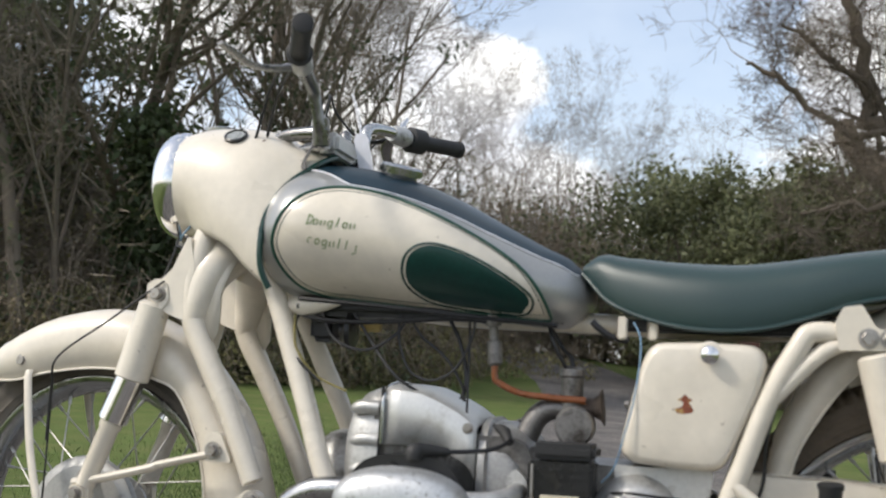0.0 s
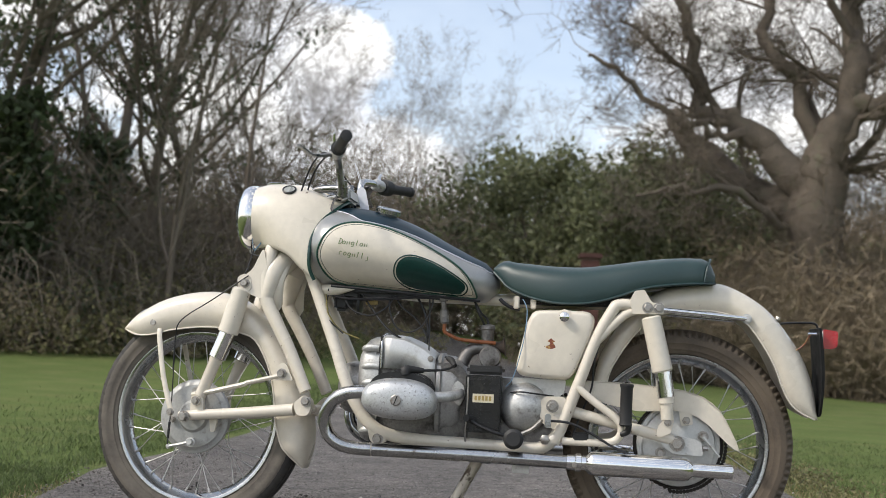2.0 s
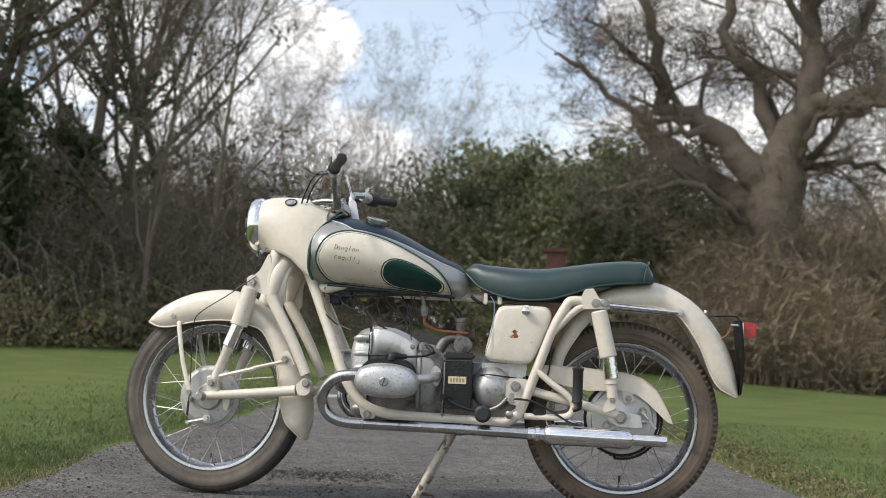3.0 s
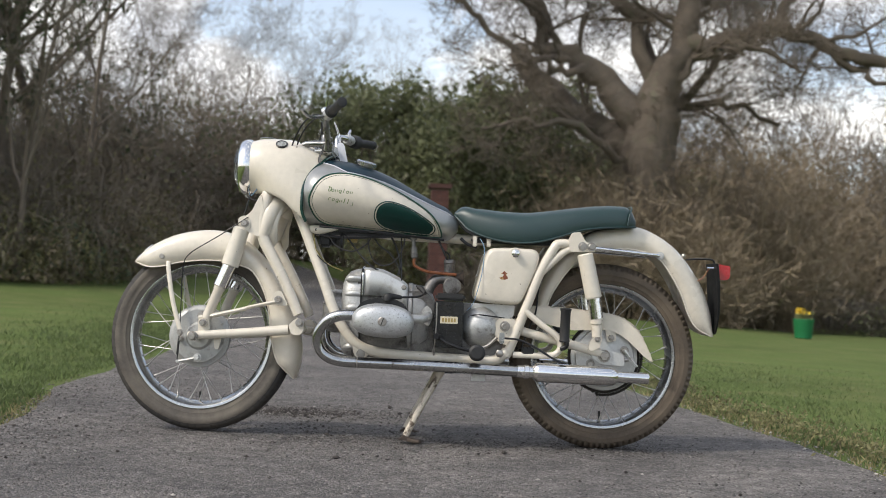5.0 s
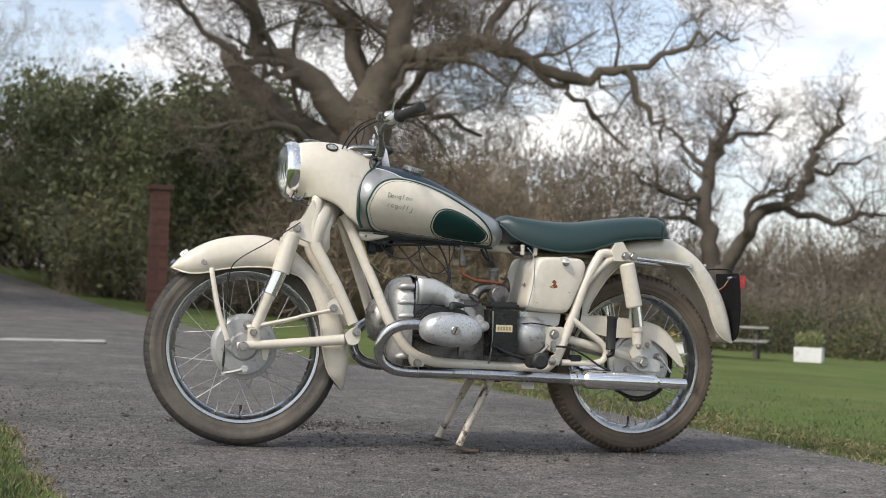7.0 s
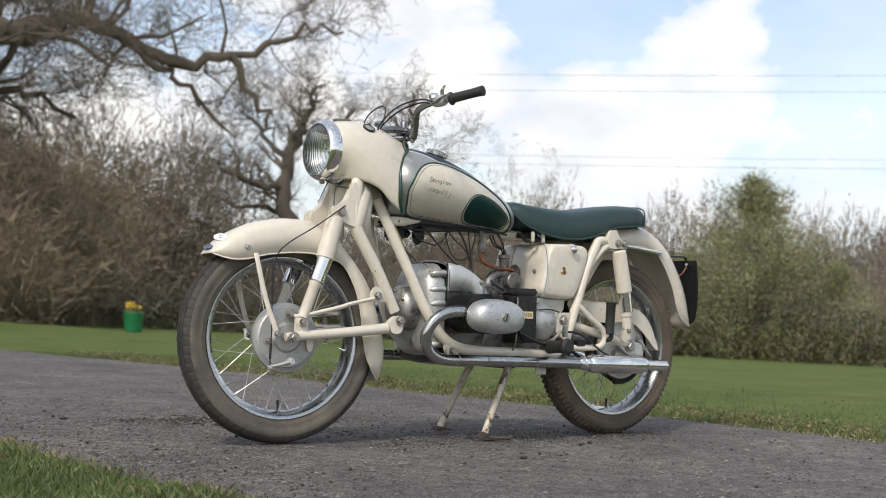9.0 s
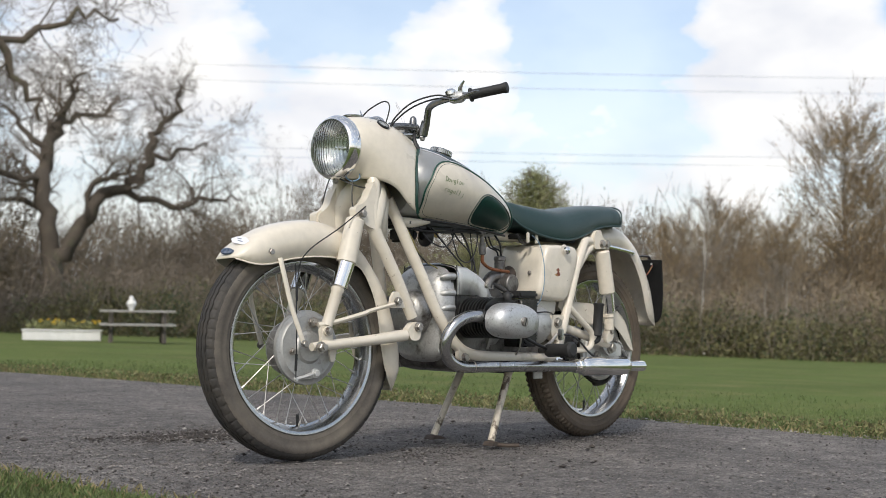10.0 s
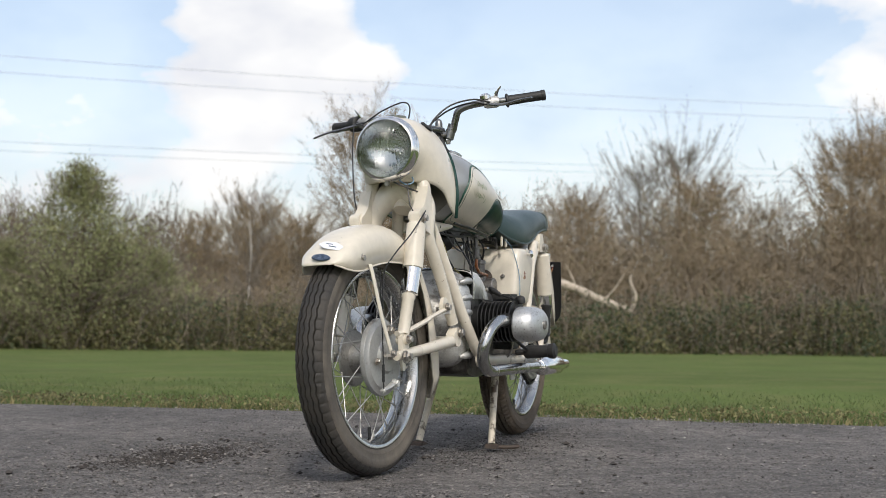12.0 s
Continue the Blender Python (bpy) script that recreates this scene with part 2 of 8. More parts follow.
# ---------------------------------------------------------------- shaping
def part(name, bm, mat, parent=None, label="", xf=None, smooth=True, kind=""):
    """One mesh object out of bm."""
    if xf is not None:
        bm.transform(xf)
    me = bpy.data.meshes.new(name)
    bmesh.ops.recalc_face_normals(bm, faces=bm.faces)
    for f in bm.faces:
        f.smooth = smooth
    bm.to_mesh(me)
    bm.free()
    ob = new(name, me)
    for one in (mat if isinstance(mat, (list, tuple)) else (mat,)):
        me.materials.append(one)
    if smooth:
        me.set_sharp_from_angle(angle=radians(38))
    ob.parent = parent
    return tagged(ob, label, kind=kind)


def spline(knots):
    """A smooth function through (x, value) knots."""
    xs, ys = np.array([k[0] for k in knots], float), np.array([k[1] for k in knots], float)
    slope = np.gradient(ys, xs)

    def f(x):
        x = min(max(x, xs[0]), xs[-1])
        i = min(int(np.searchsorted(xs, x, side="right")) - 1, len(xs) - 2)
        h = xs[i + 1] - xs[i]
        u = (x - xs[i]) / h
        return float((1 + 2 * u) * (1 - u) ** 2 * ys[i] + u * (1 - u) ** 2 * h * slope[i] + u * u * (3 - 2 * u) * ys[i + 1] + u * u * (u - 1) * h * slope[i + 1])

    return f


def along(points, step=6, closed=False):
    """Points on a smooth curve through the given ones."""
    p = [Vector(q) for q in points]
    n, out = len(p), []
    for i in range(n if closed else n - 1):
        a, b, c, d = (p[(i + k) % n] if closed else p[min(max(i + k, 0), n - 1)] for k in (-1, 0, 1, 2))
        for s in range(step):
            u = s / step
            out.append(0.5 * (2 * b + (c - a) * u + (2 * a - 5 * b + 4 * c - d) * u * u + (3 * b - a - 3 * c + d) * u ** 3))
    return out if closed else out + [p[-1]]


def rings(bm, loops, close=True, cap=True):
    """Skin between rings of equal length."""
    vs = [[bm.verts.new(q) for q in loop] for loop in loops]
    n = len(loops[0])
    for a, b in zip(vs, vs[1:]):
        for i in range(n if close else n - 1):
            j = (i + 1) % n
            bm.faces.new((a[i], a[j], b[j], b[i]))
    if cap and close:
        for v in (vs[0][::-1], vs[-1]):
            bm.faces.new(v)
    return vs


def tube(points, radius, sides=12, step=6, flat=1.0, bm=None, cap=True, closed=False):
    """A swept pipe; radius a number or one for each point."""
    bm = bm or bmesh.new()
    n = len(points)
    pts = along(points, step, closed) if step > 1 else [Vector(p) for p in points]
    rs = [radius] * len(pts) if isinstance(radius, (int, float)) else [float(np.interp(i / (len(pts) - 1) * (n - 1), range(n), radius)) for i in range(len(pts))]
    side, loops = None, []
    for i, p in enumerate(pts):
        d = (pts[(i + 1) % len(pts)] - pts[i - 1]) if closed else pts[min(i + 1, len(pts) - 1)] - pts[max(i - 1, 0)]
        d.normalize()
        if side is None:
            side = d.cross(Vector((0, 0, 1)) if abs(d.z) < 0.9 else Vector((0, 1, 0))).normalized()
        else:
            side = (side - d * side.dot(d)).normalized()
        up = side.cross(d)
        loops.append([p + rs[i] * (side * math.cos(2 * math.pi * k / sides) + flat * up * math.sin(2 * math.pi * k / sides)) for k in range(sides)])
    if closed:
        loops.append(loops[0])
        rings(bm, loops, cap=False)
        bmesh.ops.remove_doubles(bm, verts=bm.verts, dist=1e-6)
    else:
        rings(bm, loops, cap=cap)
    return bm


def turned(profile, centre, axis="y", n=32, bm=None, cap=True):
    """A body of revolution: profile of (distance along the axis, radius)."""
    bm = bm or bmesh.new()
    loops = []
    for s, r in profile:
        loop = []
        for k in range(n):
            c, q = r * math.cos(2 * math.pi * k / n), r * math.sin(2 * math.pi * k / n)
            loop.append(Vector(centre) + Vector({"x": (s, c, q), "y": (c, s, q), "z": (c, q, s)}[axis]))
        loops.append(loop)
    rings(bm, loops, cap=cap)
    return bm


def rod(a, b, profile, n=16, bm=None):
    """A turned body from a to b; profile of (share of the way, radius)."""
    bm = bm or bmesh.new()
    a, b = Vector(a), Vector(b)
    m = (b - a).to_track_quat("Z", "Y").to_matrix()
    loops = [[a + (b - a) * s + m @ Vector((r * math.cos(2 * math.pi * k / n), r * math.sin(2 * math.pi * k / n), 0)) for k in range(n)] for s, r in profile]
    rings(bm, loops)
    return bm


def bolt(at, r=0.009, h=0.008, axis=(0, -1, 0), bm=None):
    """A washer and a hexagon head."""
    bm = bm or bmesh.new()
    a, d = Vector(at), Vector(axis)
    rod(a, a + d * h * 0.3, ((0, r * 1.35), (1, r * 1.35)), 12, bm)
    rod(a + d * h * 0.3, a + d * h, ((0, r), (0.8, r), (1, r * 0.85)), 6, bm)
    return bm


def plate(outline, y0, y1, bevel=0.002, bm=None, segments=2, axis="y"):
    """A sheet with a given (x, z) outline between y0 and y1, edges rounded."""
    own = bmesh.new()
    put = (lambda x, z, y: (x, y, z)) if axis == "y" else ((lambda x, z, y: (y, x, z)) if axis == "x" else (lambda x, z, y: (x, z, y)))
    rings(own, [[put(x, z, y0) for x, z in outline], [put(x, z, y1) for x, z in outline]])
    if bevel:
        bmesh.ops.bevel(own, geom=[e for e in own.edges if len(e.link_faces) == 2 and e.calc_face_angle(0) > 0.6], offset=bevel, segments=segments, affect="EDGES", clamp_overlap=True)
    if bm is None:
        return own
    joined(bm, own)
    return bm


def joined(bm, own):
    me = bpy.data.meshes.new("temp")
    own.to_mesh(me)
    own.free()
    bm.from_mesh(me)
    bpy.data.meshes.remove(me)


def box(x0, x1, y0, y1, z0, z1, bevel=0.003, segments=2):
    bm = bmesh.new()
    bmesh.ops.create_cube(bm, size=1.0)
    bm.transform(Matrix.Translation(((x0 + x1) / 2, (y0 + y1) / 2, (z0 + z1) / 2)) @ Matrix.Diagonal((x1 - x0, y1 - y0, z1 - z0, 1)))
    if bevel:
        bmesh.ops.bevel(bm, geom=bm.edges[:], offset=bevel, segments=segments, affect="EDGES", clamp_overlap=True)
    return bm


def rounded(outline, r=0.012, n=4):
    """The outline with each corner rounded."""
    out = []
    k = len(outline)
    for i in range(k):
        a, b, c = (Vector(outline[(i + d) % k]) for d in (-1, 0, 1))
        ra, rc = min(r, (a - b).length * 0.45), min(r, (c - b).length * 0.45)
        p, q = b + (a - b).normalized() * ra, b + (c - b).normalized() * rc
        for s in range(n + 1):
            u = s / n
            out.append(tuple((1 - u) ** 2 * p + 2 * u * (1 - u) * b + u * u * q))
    return out


# ---------------------------------------------------------------- the motorcycle
bike = new("motorcycle")
bike.location, bike.rotation_euler = (0, 0.15, 0), (0, 0, radians(2.86))
tagged(bike, "vintage cream and silver flat-twin motorcycle on its centre stand", "motorcycle")

HEAD, RAKE = Vector((0.36, 0, 1.0)), Vector((0.40, 0, 0.917))
STEER = Matrix.Translation(HEAD) @ Matrix.Rotation(radians(-6.5), 4, RAKE) @ Matrix.Translation(-HEAD)
FRONT, REAR = Vector((-0.0095, 0, 0.342)), Vector((1.457, 0, 0.324))
BOTH = (-1, 1)


def wheel(name, centre, radius, half, rim_r, xf, zigzag, label):
    m = xf @ Matrix.Translation(centre)
    hub = turned(((-0.055, 0.03), (-0.054, 0.098), (-0.030, 0.098), (-0.026, 0.086), (-0.020, 0.046), (0.036, 0.044), (0.040, 0.083), (0.047, 0.083), (0.052, 0.05), (0.055, 0.03)), (0, 0, 0), n=32)
    w = part(name, hub, MIDALLOY, bike, label, xf=m)
    # tyre: a turned carcass whose tread is broken round the wheel
    n, loops = (432 if zigzag else 384), []
    crown = radius
    prof = [(-0.62, rim_r - 0.012), (-0.78, rim_r + 0.006), (-0.84, rim_r + 0.007), (-0.86, rim_r + 0.012), (-0.92, rim_r + 0.018), (-0.95, rim_r + 0.0185), (-0.955, rim_r + 0.022), (-0.98, (rim_r + crown) / 2 - 0.004), (-1.01, (rim_r + crown) / 2 - 0.002), (-1.0, (rim_r + crown) / 2 + 0.008), (-0.97, crown - 0.024), (-0.93, crown - 0.022), (-0.91, crown - 0.017), (-0.80, crown - 0.009),
            (-0.60, crown - 0.0045), (-0.575, crown - 0.004), (-0.565, crown - 0.011), (-0.480, crown - 0.011), (-0.470, crown - 0.0030), (-0.230, crown - 0.0008), (-0.220, crown - 0.009),
            (-0.140, crown - 0.009), (-0.130, crown), (0.130, crown)]
    prof += [(-s, r) for s, r in prof[::-1]][1:] if prof[-1][0] == 0 else [(-s, r) for s, r in prof[:-1][::-1]][0:]
    bm = bmesh.new()
    for s, r in prof:
        loop = []
        for k in range(n):
            a = 2 * math.pi * k / n
            y, q = s * half, r
            tread = crown - 0.012 < r and abs(s) < 0.9
            if zigzag and tread:
                y += 0.0022 * (0, 0.5, 1, 0.5, 0, -0.5, -1, -0.5)[k % 8] * (1 if abs(s) < 0.58 else 0.0)
            if zigzag and 0.59 < abs(s) < 0.94 and r > crown - 0.0225 and k % 6 == 0:
                q, y = q - 0.0022, y * 0.98
            if not zigzag and 0.4 < abs(s) < 0.97 and r > crown - 0.03:
                q -= (0.008 if k % 4 < 2 else 0.0)
            loop.append((q * math.cos(a), y, q * math.sin(a)))
        loops.append(loop)
    rings(bm, loops, cap=False)
    for f in bm.faces:
        c = f.calc_center_median()
        f.material_index = 1 if math.hypot(c.x, c.z) < crown - (0.021 if zigzag else 0.024) else 0
    part("tyre", bm, (TYRE, SIDEWALL) if zigzag else (DUSTY, DUSTY), w, "worn dusty black rubber tyre", xf=m)
    rb, lip = rim_r, half * 0.85
    part("rim", turned(((-lip + 0.002, rb - 0.007), (-lip, rb - 0.002), (-lip, rb + 0.003), (-lip + 0.003, rb + 0.005), (-0.024, rb - 0.002), (-0.018, rb - 0.014), (0.0, rb - 0.020), (0.018, rb - 0.014), (0.024, rb - 0.002), (lip - 0.003, rb + 0.005), (lip, rb + 0.003),
                        (lip, rb - 0.002), (lip - 0.002, rb - 0.007), (0.020, rb - 0.020), (0.0, rb - 0.026), (-0.020, rb - 0.020), (-lip + 0.002, rb - 0.007)), (0, 0, 0), n=72, cap=False), DULLCHROME if zigzag else PIPE, w, "dulled chrome wheel rim", xf=m)
    # laced wire spokes with nipples, two flanges, crossed
    for k in range(36):
        side = -1 if k % 2 else 1
        lean = radians(34) * (1 if (k // 2) % 2 else -1)
        a = 2 * math.pi * k / 36
        h = Vector((0.080 * math.cos(a + lean), side * 0.044, 0.080 * math.sin(a + lean)))
        r = Vector(((rb - 0.021) * math.cos(a), side * 0.006, (rb - 0.021) * math.sin(a)))
        bm = rod(h, r, ((0, 0.0016), (0.90, 0.0016), (0.905, 0.0034), (1, 0.0034)), 6)
        part("spoke", bm, SPOKE, w, xf=m)
    part("valve", rod((0.0, 0, -(rb - 0.02)), (0.0, 0, -(rb - 0.058)), ((0, 0.004), (0.6, 0.004), (0.62, 0.005), (1, 0.005)), 8), BLACK, w, xf=m)
    return w


front_wheel = wheel("front_wheel", FRONT + Vector((0, 0, -0.001)), 0.3405, 0.046, 0.2595, STEER, True, "wire-spoked front wheel with a ribbed tyre")
rear_wheel = wheel("rear_wheel", REAR, 0.3395, 0.050, 0.2607, Matrix.Identity(4), False, "wire-spoked rear wheel with a block tyre")

# front brake plate, axle and lever
fm = STEER @ Matrix.Translation(FRONT)
plate_f = part("brake_plate", turned(((-0.040, 0.113), (-0.047, 0.114), (-0.054, 0.112), (-0.056, 0.100), (-0.061, 0.095), (-0.063, 0.05), (-0.071, 0.042), (-0.074, 0.0005)), (0, 0, 0), n=48), PLATEGREY, front_wheel, "grey cast alloy brake plate", xf=fm)
part("hub_cap", turned(((0.045, 0.048), (0.052, 0.050), (0.062, 0.048), (0.068, 0.036), (0.080, 0.018)), (0, 0, 0), n=40), GRIMY, front_wheel, xf=fm)
part("axle", rod((0, -0.150, 0), (0, 0.150, 0), ((0, 0.009), (0.08, 0.009), (0.081, 0.013), (0.14, 0.013), (0.141, 0.009), (0.86, 0.009), (0.861, 0.013), (0.92, 0.013), (0.921, 0.009), (1, 0.009)), 6), STEEL, front_wheel, xf=fm)
bm = tube([(0.005, -0.082, -0.078), (-0.035, -0.086, -0.088), (-0.068, -0.084, -0.094)], [0.012, 0.009, 0.008], 10, 4, 0.6)
bolt((0.005, -0.084, -0.078), 0.011, 0.016, bm=bm)
bolt((-0.066, -0.086, -0.094), 0.006, 0.008, bm=bm)
part("brake_lever", bm, PALE, plate_f, xf=fm)
part("plate_bolt", bolt((0.010, -0.069, 0.075), 0.012, 0.018), STEEL, plate_f, xf=fm)
part("plate_bolt", bolt((-0.065, -0.069, -0.012), 0.008, 0.012), STEEL, plate_f, xf=fm)
part("torque_lug", plate(rounded([(0.060, -0.005), (0.088, -0.005), (0.080, -0.045), (0.066, -0.045)], 0.006), -0.084, -0.076, 0.002), CREAM, plate_f, xf=fm)
part("brake_cable", tube([(-0.066, -0.09, 0.25), (-0.064, -0.09, 0.05), (-0.068, -0.09, -0.09)], 0.0019, 8, 4), CABLE, plate_f, xf=fm)
part("cable_spring", tube([(-0.0655, -0.09, -0.02), (-0.068, -0.09, -0.07)], 0.0042, 8, 1), BLACK, plate_f, xf=fm)


# mudguards: a rounded trough between a crown line and the side edges
def mudguard(name, stations, half, mat, xf, label, power=0.42, across=14, fine=3):
    crown = along([(o[0], 0, o[1]) for o, i in stations], fine)
    edge = along([(i[0], 0, i[1]) for o, i in stations], fine)
    wide = [float(np.interp(k, np.linspace(0, len(crown) - 1, len(half)), half)) for k in range(len(crown))]
    bm, loops = bmesh.new(), []
    for o, i, w in zip(crown, edge, wide):
        loop = []
        for k in range(across + 1):
            a = math.pi * (k / across - 0.5)
            c = max(math.cos(a), 0.0) ** power
            loop.append(i + (o - i) * c + Vector((0, w * math.copysign(abs(math.sin(a)) ** 0.75, math.sin(a)), 0)))
        loops.append(loop)
    rings(bm, loops, close=False)
    ob = part(name, bm, mat, bike, label, xf=xf)
    s = ob.modifiers.new("sheet", "SOLIDIFY")
    s.thickness, s.offset = 0.003, -1
    return ob, loops


fmud, floops = mudguard("front_mudguard", [
    ((-0.272, 0.606), (-0.262, 0.604)), ((-0.232, 0.651), (-0.211, 0.587)), ((-0.158, 0.697), (-0.155, 0.589)), ((-0.078, 0.723), (-0.096, 0.604)),
    ((0.012, 0.733), (0.0, 0.616)), ((0.085, 0.722), (0.085, 0.614)), ((0.140, 0.694), (0.133, 0.602)), ((0.190, 0.652), (0.182, 0.581)), ((0.247, 0.590), (0.225, 0.511)),
    ((0.300, 0.513), (0.248, 0.436)), ((0.334, 0.421), (0.257, 0.362)), ((0.356, 0.337), (0.266, 0.318)), ((0.358, 0.266), (0.286, 0.258)), ((0.344, 0.202), (0.338, 0.201))],
    [0.050, 0.080, 0.083, 0.083, 0.083, 0.083, 0.083, 0.082, 0.080, 0.078, 0.077, 0.076, 0.070, 0.026], CREAM, STEER, "cream steel front mudguard, slightly chipped")
part("edge_bead", tube([p[-1] for p in floops], 0.0024, 8, 1), CREAM, fmud, xf=STEER)
part("edge_bead", tube([p[0] for p in floops], 0.0024, 8, 1), CREAM, fmud, xf=STEER)
for s in BOTH:
    part("mudguard_stay", tube([(-0.130, 0.088 * s, 0.606), (-0.126, 0.094 * s, 0.580), (-0.100, 0.104 * s, 0.460), (-0.064, 0.112 * s, 0.355)], 0.0085, 10, 3, 0.55), CREAM, fmud, xf=STEER)
    part("stay_bolt", bolt((-0.155, 0.079 * s, 0.625), 0.009, 0.009, (0, s, 0)), STEEL, fmud, xf=STEER)
    part("stay_bolt", bolt((-0.064, 0.116 * s, 0.352), 0.009, 0.010, (0, s, 0)), STEEL, fmud, xf=STEER)
bm = turned(((0, 0.0005), (0.003, 0.0005), (0.004, 0.025), (0.0, 0.0285)), (0, 0, 0), "z", 24)
bm.transform(Matrix.Translation((-0.262, -0.008, 0.626)) @ Matrix.Rotation(radians(-50), 4, "Y") @ Matrix.Rotation(radians(10), 4, "X") @ Matrix.Diagonal((0.42, 1.0, 1, 1)))
part("oval_badge", bm, BADGE, fmud, "dark oval enamel badge with a pale edge", xf=STEER)
bm = plate(rounded([(-0.016, -0.03), (0.004, -0.038), (0.016, -0.012), (0.013, 0.022), (-0.004, 0.036), (-0.017, 0.014)], 0.006), 0.0, 0.0012, 0, axis="z")
bm.transform(Matrix.Translation((-0.226, -0.020, 0.6605)) @ Matrix.Rotation(radians(-38), 4, "Y") @ Matrix.Rotation(radians(16), 4, "X"))
part("white_sticker", bm, WHITE, fmud, "small torn white sticker", xf=STEER)

for k, (u0, u1, v0, v1) in enumerate(((-0.006, -0.003, -0.018, 0.004), (0.003, 0.006, -0.004, 0.016))):
    bm = plate([(u0, v0), (u1, v0), (u1, v1), (u0, v1)], 0.0014, 0.0018, 0, axis="z")
    bm.transform(Matrix.Translation((-0.226, -0.020, 0.6605)) @ Matrix.Rotation(radians(-38), 4, "Y") @ Matrix.Rotation(radians(16), 4, "X"))
    part("printed_bar", bm, BADGE, fmud, xf=STEER)

# fork: legs, links, dampers
fork = part("front_fork", tube([(0.215, -0.10, 0.70), (0.235, -0.085, 0.790), (0.262, -0.04, 0.845), (0.27, 0.0, 0.86), (0.262, 0.04, 0.845), (0.235, 0.085, 0.790), (0.215, 0.10, 0.70)],
                                [0.020, 0.036, 0.043, 0.046, 0.043, 0.036, 0.020], 16, 5), CREAM, bike, "cream leading-link front fork", xf=STEER)
bm, loops = bmesh.new(), []
for x, drop, lift in ((0.198, 0.775, 0.0), (0.203, 0.755, 0.006), (0.215, 0.725, 0.010), (0.236, 0.690, 0.008), (0.258, 0.670, 0.0), (0.270, 0.690, -0.010)):
    loops.append([Vector((x + 0.02 * (0.69 - drop), -0.104, drop))] + [Vector((x + 0.03 * math.sin(a), -0.104 * math.cos(a), 0.765 + lift + 0.105 * math.sin(a))) for a in (math.pi * k / 16 for k in range(17))] + [Vector((x + 0.02 * (0.69 - drop), 0.104, drop))])
rings(bm, loops, close=False)
hood = part("fork_hood", bm, CREAM, fork, "arched pressed-steel hood over the mudguard", xf=STEER)
sheet = hood.modifiers.new("sheet", "SOLIDIFY")
sheet.thickness, sheet.offset = 0.006, -1
part("steering_head", rod((0.262, 0, 0.79), (0.375, 0, 1.045), ((0, 0.034), (0.3, 0.03), (1, 0.026)), 20), CREAM, fork, xf=STEER)
for s in BOTH:
    part("fork_leg", tube([(0.230, 0.080 * s, 0.905), (0.222, 0.094 * s, 0.845), (0.213, 0.098 * s, 0.780), (0.219, 0.100 * s, 0.706), (0.257, 0.103 * s, 0.634), (0.306, 0.105 * s, 0.548), (0.362, 0.107 * s, 0.432)],
                          [0.020, 0.0225, 0.0240, 0.0225, 0.0205, 0.0195, 0.0185], 16, 5, 0.92), CREAM, fork, xf=STEER)
    part("damper_bracket", plate(rounded([(0.134, 0.752), (0.150, 0.730), (0.176, 0.716), (0.212, 0.704), (0.222, 0.800), (0.206, 0.862), (0.190, 0.830), (0.176, 0.798), (0.156, 0.780), (0.138, 0.770)], 0.012), 0.080 * s, 0.1185 * s, 0.007, segments=3), CREAM, fork, xf=STEER)
    part("damper_clevis", plate(rounded([(0.128, 0.770), (0.132, 0.728), (0.160, 0.722), (0.176, 0.738), (0.170, 0.772), (0.150, 0.782)], 0.008), 0.088 * s, 0.1215 * s, 0.003), CREAM, fork, xf=STEER)
    part("bracket_bolt", bolt((0.154, 0.1215 * s, 0.752), 0.011, 0.014, (0, s, 0)), STEEL, fork, xf=STEER)
    damper = part("damper", rod((0.140, 0.105 * s, 0.738), (0.102, 0.105 * s, 0.598), ((0, 0.022), (0.04, 0.029), (0.98, 0.0315), (1, 0.027)), 20), CREAM, fork, xf=STEER)
    part("chrome_sleeve", rod((0.104, 0.105 * s, 0.604), (0.070, 0.105 * s, 0.520), ((0, 0.0275), (0.95, 0.0275), (1, 0.021)), 20), CHROME, damper, xf=STEER)
    part("lower_rod", rod((0.074, 0.105 * s, 0.530), (0.026, 0.105 * s, 0.405), ((0, 0.021), (0.15, 0.021), (0.18, 0.0185), (1, 0.018)), 16), CREAM, damper, xf=STEER)
    part("damper_eye", rod((0.020, 0.090 * s, 0.390), (0.020, 0.124 * s, 0.390), ((0, 0.015), (1, 0.015)), 16), CREAM, damper, xf=STEER)
    part("eye_bolt", bolt((0.020, 0.124 * s, 0.390), 0.010, 0.013, (0, s, 0)), STEEL, damper, xf=STEER)
    part("damper_clevis", plate(rounded([(0.000, 0.405), (0.040, 0.405), (0.042, 0.358), (0.0, 0.355)], 0.008), 0.100 * s, 0.115 * s, 0.002), CREAM, damper, xf=STEER)
    arm = part("link_arm", tube([(-0.035, 0.112 * s, 0.343), (0.02, 0.112 * s, 0.347), (0.18, 0.112 * s, 0.361), (0.33, 0.110 * s, 0.376)], [0.013, 0.0155, 0.0165, 0.019], 14, 3), CREAM, fork, xf=STEER)
    part("pivot_lug", plate(rounded([(0.330, 0.392), (0.342, 0.360), (0.372, 0.358), (0.386, 0.374), (0.386, 0.408), (0.364, 0.422), (0.345, 0.408)], 0.012), 0.094 * s, 0.124 * s, 0.004), CREAM, arm, xf=STEER)
    part("pivot_bolt", bolt((0.372, 0.126 * s, 0.402), 0.012, 0.014, (0, s, 0)), STEEL, arm, xf=STEER)
    part("arm_nut", bolt((-0.013, 0.128 * s, 0.340), 0.014, 0.016, (0, s, 0)), STEEL, arm, xf=STEER)
